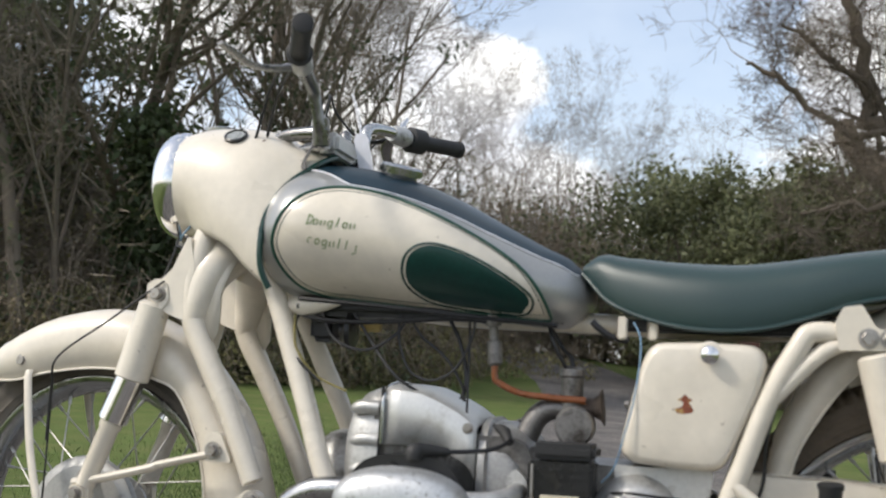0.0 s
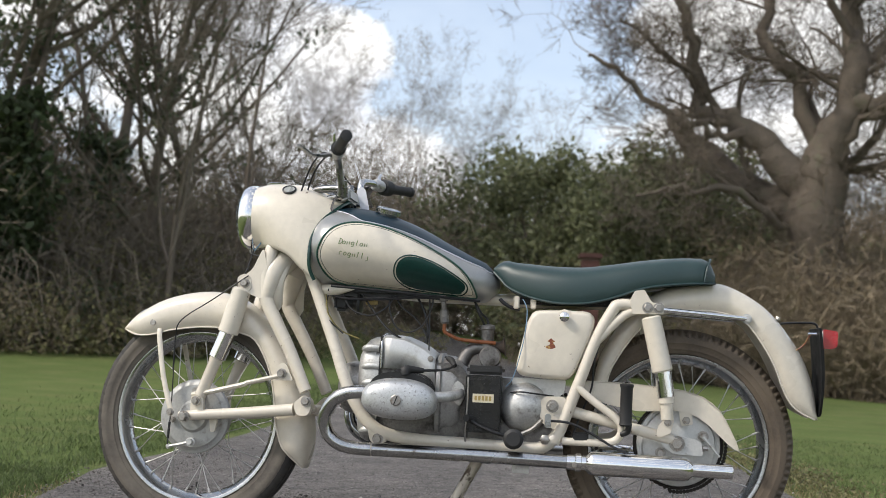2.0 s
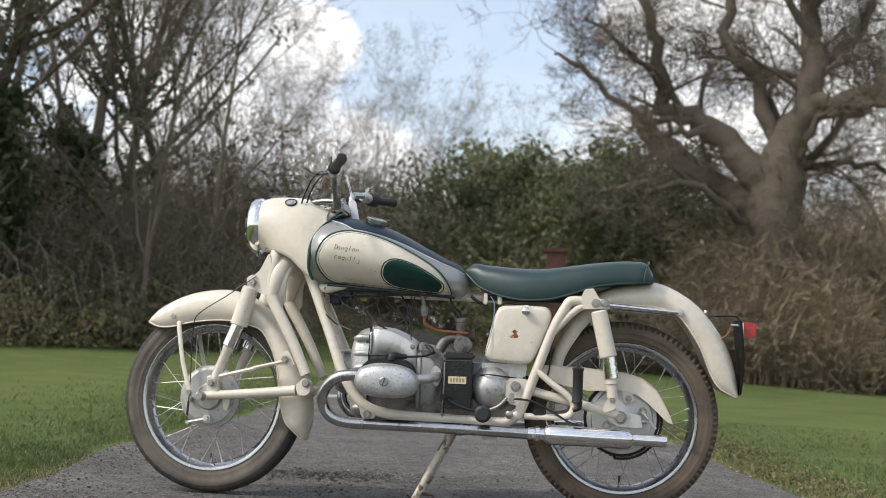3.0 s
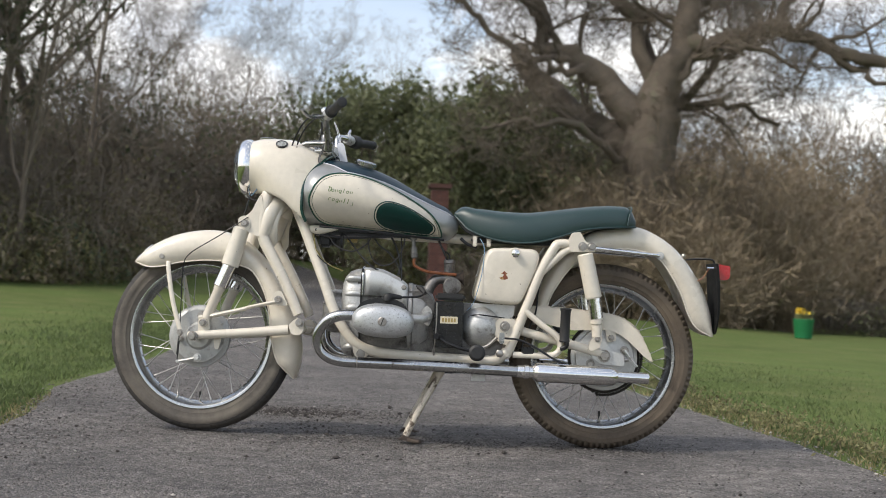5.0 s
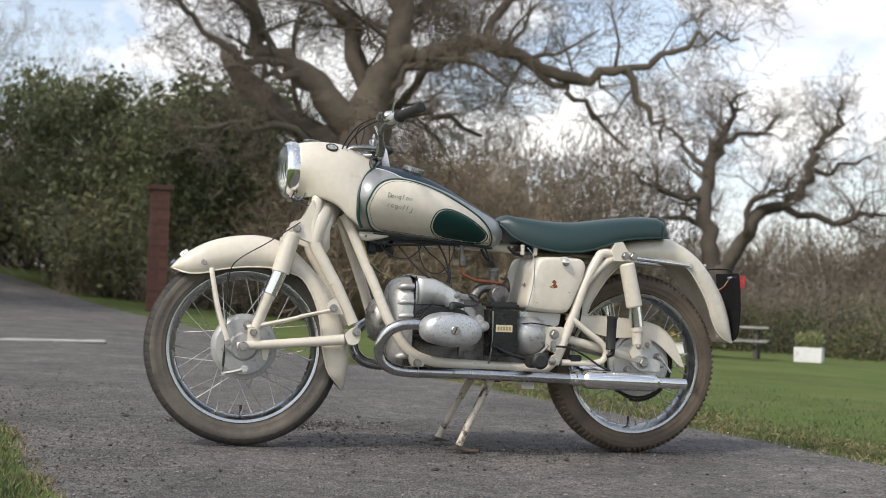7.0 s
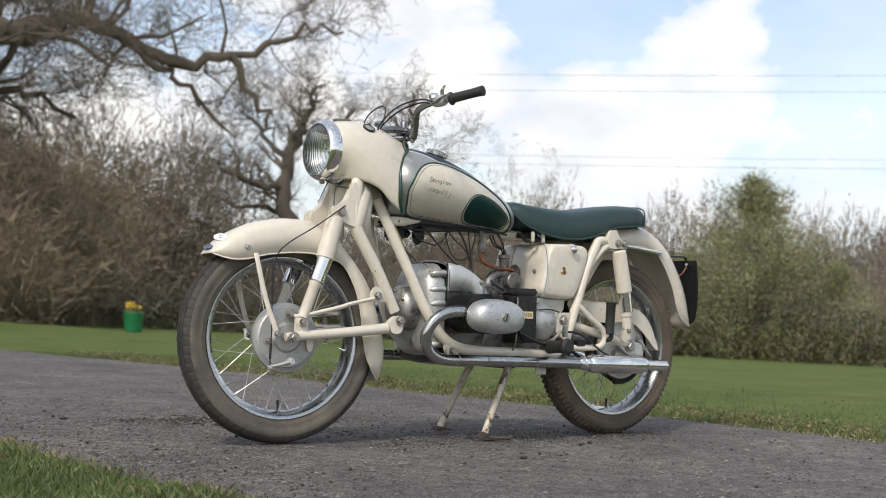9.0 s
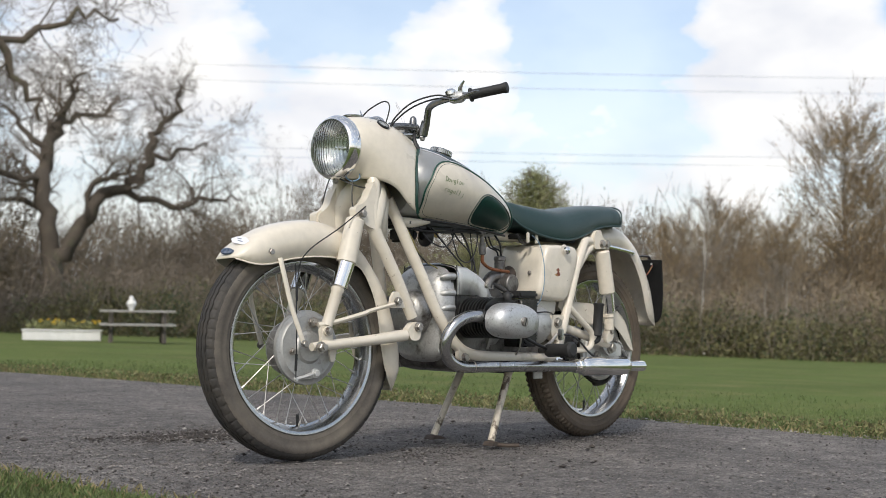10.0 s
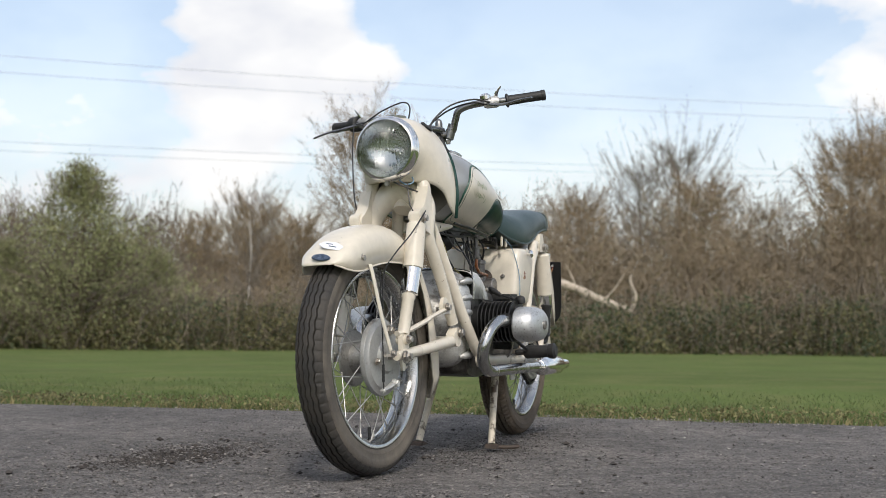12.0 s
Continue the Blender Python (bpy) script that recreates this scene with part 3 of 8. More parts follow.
torque = part("torque_arm", tube([(0.000, -0.098, 0.408), (0.056, -0.112, 0.418), (0.163, -0.116, 0.444), (0.185, -0.116, 0.452), (0.300, -0.120, 0.479)], [0.011, 0.010, 0.0095, 0.0085, 0.0085], 10, 4, 0.8), CREAM, fork, xf=STEER)
part("torque_lug", plate(rounded([(0.262, 0.462), (0.325, 0.462), (0.300, 0.512), (0.282, 0.515), (0.268, 0.495)], 0.008), -0.120, -0.108, 0.002), CREAM, torque, xf=STEER)
part("torque_bolt", bolt((0.290, -0.124, 0.482), 0.011, 0.013), STEEL, torque, xf=STEER)
part("fork_tie", tube([(0.372, -0.09, 0.380), (0.372, 0.09, 0.380)], 0.014, 12, 1), CREAM, fork, xf=STEER)

# ---------------------------------------------------------------- tank and nacelle
tank_top = spline([(0.33, 0.975), (0.39, 1.000), (0.457, 1.004), (0.526, 0.994), (0.595, 0.975), (0.674, 0.943), (0.752, 0.901), (0.83, 0.861), (0.878, 0.836), (0.905, 0.805)])
tank_low = spline([(0.33, 0.775), (0.38, 0.763), (0.457, 0.756), (0.552, 0.749), (0.646, 0.742), (0.74, 0.734), (0.834, 0.724), (0.88, 0.728), (0.905, 0.75)])
tank_wide = spline([(0.33, 0.132), (0.348, 0.146), (0.365, 0.162), (0.382, 0.172), (0.405, 0.178), (0.45, 0.182), (0.5, 0.183), (0.6, 0.182), (0.7, 0.176), (0.8, 0.152), (0.87, 0.112), (0.905, 0.073)])
# the line where the nacelle meets the tank
seam = spline([(0.770, 0.362), (0.794, 0.350), (0.85, 0.344), (0.906, 0.351), (0.963, 0.382), (1.000, 0.418), (1.02, 0.436)])
tank_power = spline([(0.33, 1.90), (0.40, 1.94), (0.46, 2.02), (0.52, 2.08), (0.70, 2.15), (0.92, 2.25)])


def tank_side(x, z, off=0.0):
    """Half the tank's width at (x, z)."""
    t, l = tank_top(x), tank_low(x)
    u = min(abs((z - (t + l) / 2) / ((t - l) / 2)), 0.985)
    return tank_wide(x) * (1 - u ** tank_power(x)) ** (1 / tank_power(x)) + off


def tank_ring(x, n=40, grow=0.0):
    t, l, w = tank_top(x), tank_low(x), tank_wide(x)
    out = []
    for k in range(n):
        a = 2 * math.pi * k / n
        c, s = math.cos(a), math.sin(a)
        y, z = (w + grow) * math.copysign(abs(c) ** (2 / tank_power(x)), c), (t + l) / 2 + ((t - l) / 2 + grow) * math.copysign(abs(s) ** (2 / tank_power(x)), s)
        edge = seam(z) - 0.002
        out.append((x, y, z) if x > edge else (edge, math.copysign(min(tank_side(edge, z), 0.16), c), z))
    return out


bm = bmesh.new()
rings(bm, [tank_ring(0.33 + 0.57 * k / 90, 72) for k in range(91)] + [[Vector((0.912, p[1] * 0.55, 0.777 + (p[2] - 0.777) * 0.6)) for p in tank_ring(0.905, 72)]])
tank = part("fuel_tank", bm, SILVER, bike, "silver fuel tank with cream side panels and green knee pads")


def tank_patch(outline, side, off, rows=7, fine=5):
    """A thin skin that lies on the tank's side within an (x, z) outline."""
    pts = [(p.x, p.z) for p in along([(x, 0, z) for x, z in outline], fine, closed=True)]
    cx, cz = sum(p[0] for p in pts) / len(pts), sum(p[1] for p in pts) / len(pts)
    bm, loops = bmesh.new(), []
    for r in range(rows, 0, -1):
        f = r / rows
        loop = []
        for x, z in pts:
            px, pz = cx + (x - cx) * f, cz + (z - cz) * f
            loop.append((px, side * tank_side(px, pz, off if r < rows else off * 0.3), pz))
        loops.append(loop)
    vs = rings(bm, loops, cap=False)
    mid = bm.verts.new((cx, side * tank_side(cx, cz, off), cz))
    last = vs[-1]
    for i in range(len(last)):
        bm.faces.new((last[i], last[(i + 1) % len(last)], mid))
    return bm, pts


PANEL = [(0.372, 0.840), (0.386, 0.890), (0.414, 0.926), (0.456, 0.945), (0.510, 0.947), (0.585, 0.931), (0.680, 0.893), (0.775, 0.840), (0.825, 0.796), (0.850, 0.745), (0.835, 0.734), (0.74, 0.742), (0.62, 0.750), (0.50, 0.760), (0.440, 0.766), (0.398, 0.786)]
PAD = [(0.607, 0.800), (0.617, 0.833), (0.644, 0.850), (0.682, 0.848), (0.739, 0.827), (0.796, 0.793), (0.824, 0.768), (0.818, 0.747), (0.788, 0.740), (0.704, 0.748), (0.648, 0.757), (0.617, 0.776)]
for s in BOTH:
    bm, pts = tank_patch(PANEL, s, 0.0024, 14)
    panel = part("side_panel", bm, CREAM, tank, "cream painted side panel, worn along its lower edge")
    line = [(x, s * tank_side(x, z, 0.0020), z) for x, z in pts]
    part("pinstripe", tube(line, 0.0030, 6, 1, closed=True), LINE, panel, "green pinstripe round the panel")
    inner = [(0.612 + (x - 0.612) * 0.955, 0.842 + (z - 0.842) * 0.93) for x, z in pts]
    part("fine_line", tube([(x, s * tank_side(x, z, 0.0024), z) for x, z in inner], 0.0008, 5, 1, closed=True), GREEN, panel)
    bm, pts = tank_patch(PAD, s, 0.004)
    pad = part("knee_pad", bm, PADGREEN, tank, "dark green knee pad with a worn tan edge")
    part("pad_edge", tube([(x, s * tank_side(x, z, 0.0026), z) for x, z in pts], 0.0022, 8, 1, closed=True), GREEN, pad)
    # the worn maker's script: two rows of slanted strokes and loops, rubbed away at the lower row's start
    bm = bmesh.new()

    def ink(points, wide):
        """A ribbon on the tank's side along (x, z) points."""
        last = None
        for k, (x, z) in enumerate(points):
            x2, z2 = points[min(k + 1, len(points) - 1)]
            x1, z1 = points[max(k - 1, 0)]
            n = Vector((-(z2 - z1), x2 - x1)).normalized() * wide
            now = [bm.verts.new((x + d * n.x, s * tank_side(x + d * n.x, z + d * n.y, 0.0036), z + d * n.y)) for d in (-1, 1)]
            if last:
                bm.faces.new((last[0], last[1], now[1], now[0]))
            last = now

    for x0, z0, fall, marks in ((0.444, 0.885, -0.10, "TOnglos"), (0.447, 0.853, -0.16, "cognfly")):
        for k, mark in enumerate(marks):
            x, z = x0 + 0.0132 * k, z0 + 0.0132 * k * fall
            loop = [(x + 0.0042 * math.cos(q) + 0.26 * 0.0046 * math.sin(q), z + 0.0046 * math.sin(q)) for q in (2 * math.pi * j / 10 for j in range(11))]
            if mark in "Oogc":
                ink(loop if mark != "c" else loop[1:8], 0.0012)
            if mark in "Tlf":
                ink([(x - 0.003, z - 0.0048), (x + 0.0022, z + 0.0115)], 0.0013)
            if mark == "T":
                ink([(x - 0.001, z + 0.0115), (x + 0.0075, z + 0.009), (x + 0.0085, z + 0.002), (x + 0.003, z - 0.0046), (x - 0.004, z - 0.0048)], 0.0013)
            if mark in "ns":
                ink([(x - 0.0045, z - 0.0046), (x - 0.0025, z + 0.0044)], 0.0012)
                ink([(x + 0.0025, z - 0.0046), (x + 0.0042, z + 0.0044)], 0.0012)
            if mark in "gy":
                ink([(x + 0.0045, z + 0.0044), (x + 0.0015, z - 0.0085), (x - 0.0045, z - 0.0095)], 0.0012)
    part("worn_lettering", bm, LETTER, panel, "worn green script, too faded to read", smooth=False)

# the dark band along the ridge
bm, loops = bmesh.new(), []
for k in range(31):
    x = 0.405 + 0.495 * k / 30
    t, l = tank_top(x), tank_low(x)
    half = 0.80 * tank_wide(x) * min(1, 0.6 + k / 14) * (1.0 if k < 30 else 0.6)
    loop = []
    for j in range(13):
        y = half * (j / 6 - 1)
        v = (1 - min(abs(y) / tank_wide(x), 0.99) ** tank_power(x)) ** (1 / tank_power(x))
        loop.append((x, y, (t + l) / 2 + (t - l) / 2 * v + 0.0018))
    loops.append(loop)
rings(bm, loops, close=False)
stripe = part("top_band", bm, STRIPE, tank, "dark glossy band along the tank's ridge")
for j in (0, 12):
    part("band_edge", tube([Vector(p[j]) for p in loops], 0.0016, 6, 1), WHITE, stripe)
bm = turned(((0, 0.030), (0.006, 0.031), (0.007, 0.037), (0.020, 0.038), (0.023, 0.035), (0.0235, 0.028), (0.021, 0.026), (0.022, 0.0005)), (0, 0, 0), "z", 40)
for k in range(30):
    a = 2 * math.pi * k / 30
    rod((0.0375 * math.cos(a), 0.0375 * math.sin(a), 0.008), (0.0375 * math.cos(a), 0.0375 * math.sin(a), 0.0195), ((0, 0.0016), (1, 0.0016)), 4, bm)
bm.transform(Matrix.Translation((0.562, -0.045, 0.981)) @ Matrix.Rotation(radians(8), 4, "X") @ Matrix.Rotation(radians(13), 4, "Y"))
part("filler_cap", bm, DULLCHROME, tank, "knurled metal filler cap")
# black box below the tank: the hollow's shade put into the colour
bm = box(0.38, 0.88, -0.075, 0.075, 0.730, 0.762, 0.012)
part("tank_tunnel", bm, BLACK, tank, "black box standing in for the shade under the tank")
part("fuel_tap", rod((0.748, -0.075, 0.740), (0.755, -0.075, 0.655), ((0, 0.014), (0.2, 0.014), (0.22, 0.008), (0.5, 0.008), (0.52, 0.013), (0.95, 0.013), (1, 0.008)), 10), GRIMY, tank)
part("tank_lip", tube([(0.41, -0.115, 0.757), (0.55, -0.125, 0.748), (0.72, -0.118, 0.735), (0.86, -0.085, 0.726)], 0.004, 8, 4), BLACK, tank)

nac_top = spline([(0, 1.062), (0.15, 1.074), (0.36, 1.0755), (0.57, 1.070), (0.68, 1.058), (0.82, 1.040), (1, 1.020)])
nac_low = spline([(0, 0.876), (0.2, 0.872), (0.35, 0.870), (0.5, 0.860), (0.7, 0.838), (0.85, 0.806), (1, 0.772)])
nac_wide = spline([(0, 0.094), (0.3, 0.117), (0.6, 0.133), (1, 0.146)])
nac_open = spline([(0, 179), (0.12, 172), (0.25, 140), (0.4, 122), (1, 112)])


def nacelle_loop(u, n=48, grow=0.0):
    t, l, w, am = nac_top(u) + grow, nac_low(u), nac_wide(u) + grow, radians(nac_open(u))
    h = (t - l) / (1 - math.cos(am))
    out = []
    for k in range(n + 1):
        a = am * (2 * k / n - 1)
        y, z = w * math.copysign(abs(math.sin(a)) ** 0.90, math.sin(a)), t - h + h * math.cos(a)
        out.append(Vector((0.140 + u * (seam(z) - 0.140), y, z)))
    return out


bm = bmesh.new()
rings(bm, [nacelle_loop(k / 24) for k in range(25)], close=False)
nacelle = part("headlamp_nacelle", bm, CREAM, bike, "smooth cream headlamp nacelle blending into the tank")
sol = nacelle.modifiers.new("sheet", "SOLIDIFY")
sol.thickness, sol.offset = 0.003, -1
part("rubber_seam", tube([p + Vector((0.001, 0, 0)) for p in nacelle_loop(1.0, 48, 0.002)], 0.0056, 8, 1), GREEN, nacelle, "dark green rubber seam against the tank")
lc = (0.030, 0.002, 0.969)
shrink = lambda profile: [(a, r * 0.965) for a, r in profile]
lamp = part("headlamp", turned(shrink(((0.118, 0.094), (0.118, 0.101), (0.108, 0.1055), (0.092, 0.1050), (0.080, 0.0995), (0.074, 0.0945), (0.073, 0.0915), (0.080, 0.0905), (0.118, 0.0900))), lc, "x", 64, cap=False), CHROME, nacelle, "round chrome-rimmed headlamp")
part("lens", turned(shrink(((0.082, 0.0910), (0.070, 0.084), (0.060, 0.068), (0.053, 0.045), (0.050, 0.020), (0.0495, 0.0008), (0.0525, 0.0008), (0.053, 0.020), (0.056, 0.045), (0.063, 0.067), (0.073, 0.083), (0.084, 0.0905))), lc, "x", 64, cap=False), LENS, lamp, "fluted glass lens")
part("reflector", turned(shrink(((0.088, 0.0900), (0.110, 0.078), (0.132, 0.055), (0.142, 0.030), (0.145, 0.0008))), lc, "x", 48, cap=False), REFLECTOR, lamp)
part("bulb", turned(shrink(((0.10, 0.0008), (0.102, 0.006), (0.115, 0.008), (0.14, 0.007))), lc, "x", 16), CHROME, lamp)
part("rim_clip", box(0.122, 0.138, -0.006, 0.010, 0.856, 0.870, 0.003), STEEL, lamp)
bm = turned(((0, 0.030), (0.005, 0.0305), (0.007, 0.027), (0.006, 0.0235), (0.0075, 0.022), (0.0085, 0.0005)), (0, 0, 0), "z", 32)
bm.transform(Matrix.Translation((0.198, 0.0, 1.0730)))
part("top_cap", bm, DULLCHROME, nacelle, "round metal cap on the nacelle's top")
for s in BOTH:
    bm = turned(((0, 0.0215), (0.005, 0.022), (0.007, 0.0185), (0.005, 0.0165)), (0, 0, 0), "z", 32, cap=False)
    ring_a, ring_b = nacelle_loop(0.40), nacelle_loop(0.46)
    j = min(range(len(ring_a)), key=lambda i: abs(ring_a[i].y - 0.078 * s) + (9 if ring_a[i].z < 1.0 else 0))
    q, ea, eb = ring_a[j], (ring_a[j + 1] - ring_a[j - 1]), ring_b[j] - ring_a[j]
    up = ea.cross(eb)
    up = (up if up.z > 0 else -up).normalized()
    m = Matrix.Translation(q - up * 0.001) @ up.to_track_quat("Z", "X").to_matrix().to_4x4()
    gauge = part("small_dial", bm, BLACK, nacelle, "small round dial with a black bezel", xf=m)
    part("dial_glass", turned(((0.002, 0.017), (0.0048, 0.0165), (0.0055, 0.0005)), (0, 0, 0), "z", 24), DIAL, gauge, xf=m)
part("wiring", tube([(0.14, -0.03, 0.878), (0.15, -0.05, 0.862), (0.165, -0.07, 0.872), (0.18, -0.05, 0.90)], 0.0022, 8, 5), BLUE, nacelle, "blue and black wires under the lamp")
part("wiring", tube([(0.13, -0.01, 0.872), (0.15, -0.06, 0.850), (0.20, -0.075, 0.845), (0.25, -0.06, 0.88)], 0.0025, 8, 5), CABLE, nacelle)
part("wiring", tube([(0.15, -0.055, 0.865), (0.135, -0.07, 0.80), (0.125, -0.09, 0.77)], 0.002, 6, 5), CABLE, nacelle)

# ---------------------------------------------------------------- handlebar
TILT = STEER @ Matrix.Translation((0.43, 0, 1.05)) @ Matrix.Rotation(radians(-2.0), 4, "X") @ Matrix.Translation((-0.43, 0, -1.05))
BAR = [(0.425, 0.045, 1.040), (0.434, 0.085, 1.043), (0.438, 0.100, 1.053), (0.435, 0.113, 1.086), (0.434, 0.131, 1.114), (0.446, 0.190, 1.127), (0.482, 0.292, 1.129)]
bar = part("handlebar", tube([(0.425, -0.045, 1.040), (0.425, 0.045, 1.040)], 0.012, 12, 1), DULLCHROME, bike, "tarnished chrome handlebar with black rubber grips", xf=TILT)
part("bar_clamp", box(0.398, 0.452, -0.050, 0.050, 1.022, 1.060, 0.008), PALE, bar, xf=TILT)
for s in BOTH:
    pts = [(x, y * s, z) for x, y, z in BAR]
    # left tube takes the darker chrome: its dark ground reflection is in the colour
    part("bar_tube", tube(pts, 0.0112, 14, 6), DARKCHROME if s < 0 else DULLCHROME, bar, xf=TILT)
    a, b = Vector((0.474, 0.276 * s, 1.128)), Vector((0.533, 0.390 * s, 1.139))
    part("grip", rod(a, b, ((0, 0.017), (0.02, 0.0225), (0.06, 0.0225), (0.08, 0.0165), (0.5, 0.0155), (0.9, 0.0160), (0.91, 0.0175), (0.99, 0.0175), (1, 0.015)), 20), RUBBER, bar, "black rubber grip", xf=TILT)
    part("lever_clamp", rod((0.450, 0.210 * s, 1.127), (0.468, 0.256 * s, 1.128), ((0, 0.015), (0.2, 0.019), (0.8, 0.019), (1, 0.015)), 14), ALLOY, bar, xf=TILT)
    lever = part("lever", tube([(0.448, 0.232 * s, 1.124), (0.425, 0.250 * s, 1.114), (0.404, 0.300 * s, 1.104), (0.396, 0.350 * s, 1.108 - 0.010 * (s > 0)), (0.395, 0.397 * s, 1.110 - 0.022 * (s > 0))], [0.013, 0.012, 0.0095, 0.0085, 0.0065], 12, 5, 0.45), DARKCHROME, bar, "dark metal hand lever", xf=TILT)
    part("lever_pivot", bolt((0.446, 0.232 * s, 1.136), 0.006, 0.006, (0, 0, 1)), STEEL, lever, xf=TILT)
    part("trigger", tube([(0.462, 0.245 * s, 1.140), (0.455, 0.256 * s, 1.158), (0.459, 0.269 * s, 1.175)], [0.008, 0.006, 0.003], 8, 3, 0.5), CHROME, bar, xf=TILT)
part("switch_pod", rod((0.447, -0.218, 1.138), (0.445, -0.218, 1.156), ((0, 0.018), (0.6, 0.018), (1, 0.010)), 16), CHROME, bar, xf=TILT)
part("twist_collar", rod((0.466, 0.258, 1.128), (0.484, 0.294, 1.130), ((0, 0.021), (0.1, 0.026), (0.9, 0.026), (1, 0.021)), 18), RUBBER, bar, xf=TILT)
for s in BOTH:
    part("riser_tube", tube([(0.318, 0.040 * s, 1.040), (0.345, 0.048 * s, 1.052), (0.385, 0.057 * s, 1.055), (0.430, 0.064 * s, 1.053)], [0.0115, 0.012, 0.012, 0.013], 14, 4), DARKCHROME, bar, xf=TILT)
    part("lower_brace", tube([(0.348, 0.030 * s, 1.020), (0.390, 0.046 * s, 1.030), (0.438, 0.066 * s, 1.028)], [0.008, 0.009, 0.010], 10, 4), DULLCHROME, bar, xf=TILT)
    part("riser_stud", rod((0.416, 0.060 * s, 1.044), (0.419, 0.060 * s, 1.092), ((0, 0.0125), (0.70, 0.0120), (0.88, 0.0100), (1, 0.004)), 16), DARKCHROME, bar, xf=TILT)
    part("bar_socket", rod((0.436, 0.082 * s, 1.024), (0.440, 0.098 * s, 1.072), ((0, 0.013), (0.06, 0.0165), (0.62, 0.0160), (0.66, 0.0140), (1, 0.0135)), 18), DARKCHROME, bar, xf=TILT)
    part("clamp_bolt", bolt((0.440, 0.078 * s, 1.022), 0.008, 0.012, (0, 0, -1)), STEEL, bar, xf=TILT)
part("control_cable", tube([(0.430, -0.240, 1.122), (0.400, -0.195, 1.134), (0.352, -0.135, 1.116), (0.315, -0.090, 1.070), (0.300, -0.080, 1.03)], 0.0028, 8, 6), CABLE, bar, xf=TILT)
part("control_cable", tube([(0.440, -0.226, 1.118), (0.410, -0.185, 1.126), (0.362, -0.125, 1.104), (0.325, -0.075, 1.060), (0.315, -0.06, 1.02)], 0.0028, 8, 6), CABLE, bar, xf=TILT)
part("control_cable", tube([(0.430, 0.250, 1.128), (0.392, 0.20, 1.112), (0.372, 0.12, 1.138), (0.384, 0.05, 1.158), (0.392, 0.028, 1.142), (0.385, 0.032, 1.10), (0.37, 0.045, 1.05)], 0.0024, 8, 6), CABLE, bar, xf=TILT)
part("control_cable", tube([(0.432, 0.252, 1.122), (0.36, 0.19, 1.10), (0.31, 0.10, 1.055), (0.325, 0.05, 1.02)], 0.0024, 8, 6), CABLE, bar, xf=TILT)
part("brake_cable", tube([(0.405, 0.245, 1.120), (0.33, 0.215, 1.02), (0.24, 0.17, 0.90), (0.19, 0.14, 0.82), (0.17, 0.115, 0.77)], 0.0021, 8, 6), CABLE, bar, xf=TILT)
part("steering_strap", tube([(0.420, -0.06, 1.056), (0.404, -0.075, 1.03), (0.396, -0.09, 1.00), (0.402, -0.10, 0.985)], 0.006, 8, 4, 0.4), CABLE, bar)
part("brake_cable_lower", tube([(0.165, -0.125, 0.775), (0.06, -0.128, 0.702), (-0.045, -0.122, 0.634), (-0.070, -0.100, 0.58), (-0.074, -0.095, 0.48)], 0.0020, 8, 6), CABLE, fork, xf=STEER)
tag = part("string_loop", tube([(0.436, 0.046, 1.154), (0.452, 0.036, 1.110), (0.464, 0.026, 1.072), (0.458, 0.030, 1.110), (0.438, 0.044, 1.156)], 0.0011, 5, 5), WHITE, bar)
bm = plate(rounded([(0.456, 1.074), (0.472, 1.076), (0.480, 1.066), (0.494, 1.004), (0.468, 0.998), (0.452, 1.062)], 0.004), 0.0195, 0.0205, 0)
part("paper_tag", bm, WHITE, tag, "blank white paper tag on a string")

# ---------------------------------------------------------------- seat
seat_top = spline([(0.897, 0.832), (0.915, 0.848), (0.973, 0.848), (1.065, 0.841), (1.166, 0.840), (1.248, 0.850), (1.338, 0.864), (1.428, 0.874), (1.49, 0.876), (1.526, 0.872), (1.545, 0.855), (1.552, 0.835)])
seat_low = spline([(0.897, 0.815), (0.915, 0.797), (0.935, 0.775), (0.981, 0.750), (1.055, 0.729), (1.146, 0.723), (1.2, 0.729), (1.271, 0.749), (1.342, 0.774), (1.412, 0.786), (1.552, 0.797)])
seat_wide = spline([(0.897, 0.055), (0.94, 0.085), (1.0, 0.108), (1.1, 0.132), (1.25, 0.134), (1.45, 0.122), (1.53, 0.112), (1.552, 0.098)])
bm, loops, edges = bmesh.new(), [], []
for k in range(53):
    x = 0.897 + 0.655 * k / 52
    t, l, w = seat_top(x), seat_low(x), seat_wide(x)
    loop = [(x, -w, l)]
    for j in range(17):
        a = math.pi * (1 - j / 16)
        loop.append((x, w * 1.02 * math.copysign(abs(math.cos(a)) ** 0.62, math.cos(a)), l + 0.006 + (t - l - 0.006) * math.sin(a) ** 0.55))
    loop.append((x, w, l))
    loops.append(loop)
    edges.append((Vector((x, -w * 1.015, l + 0.002)), Vector((x, w * 1.015, l + 0.002))))
rings(bm, loops)
seat = part("dual_seat", bm, VINYL, bike, "dark green vinyl dual seat with a worn sheen")
for j in (0, 1):
    part("piping", tube([e[j] for e in edges], 0.0038, 8, 1), VINYL, seat)
rear_seam = [(1.520 + 0.022 * math.sin(j / 16 * math.pi), 0.121 * math.copysign(abs(math.cos(math.pi * (1 - j / 16))) ** 0.62, math.cos(math.pi * (1 - j / 16))), 0.802 + 0.0725 * math.sin(math.pi * j / 16) ** 0.55) for j in range(17)]
part("rear_piping", tube(rear_seam, 0.0030, 8, 1), VINYL, seat)
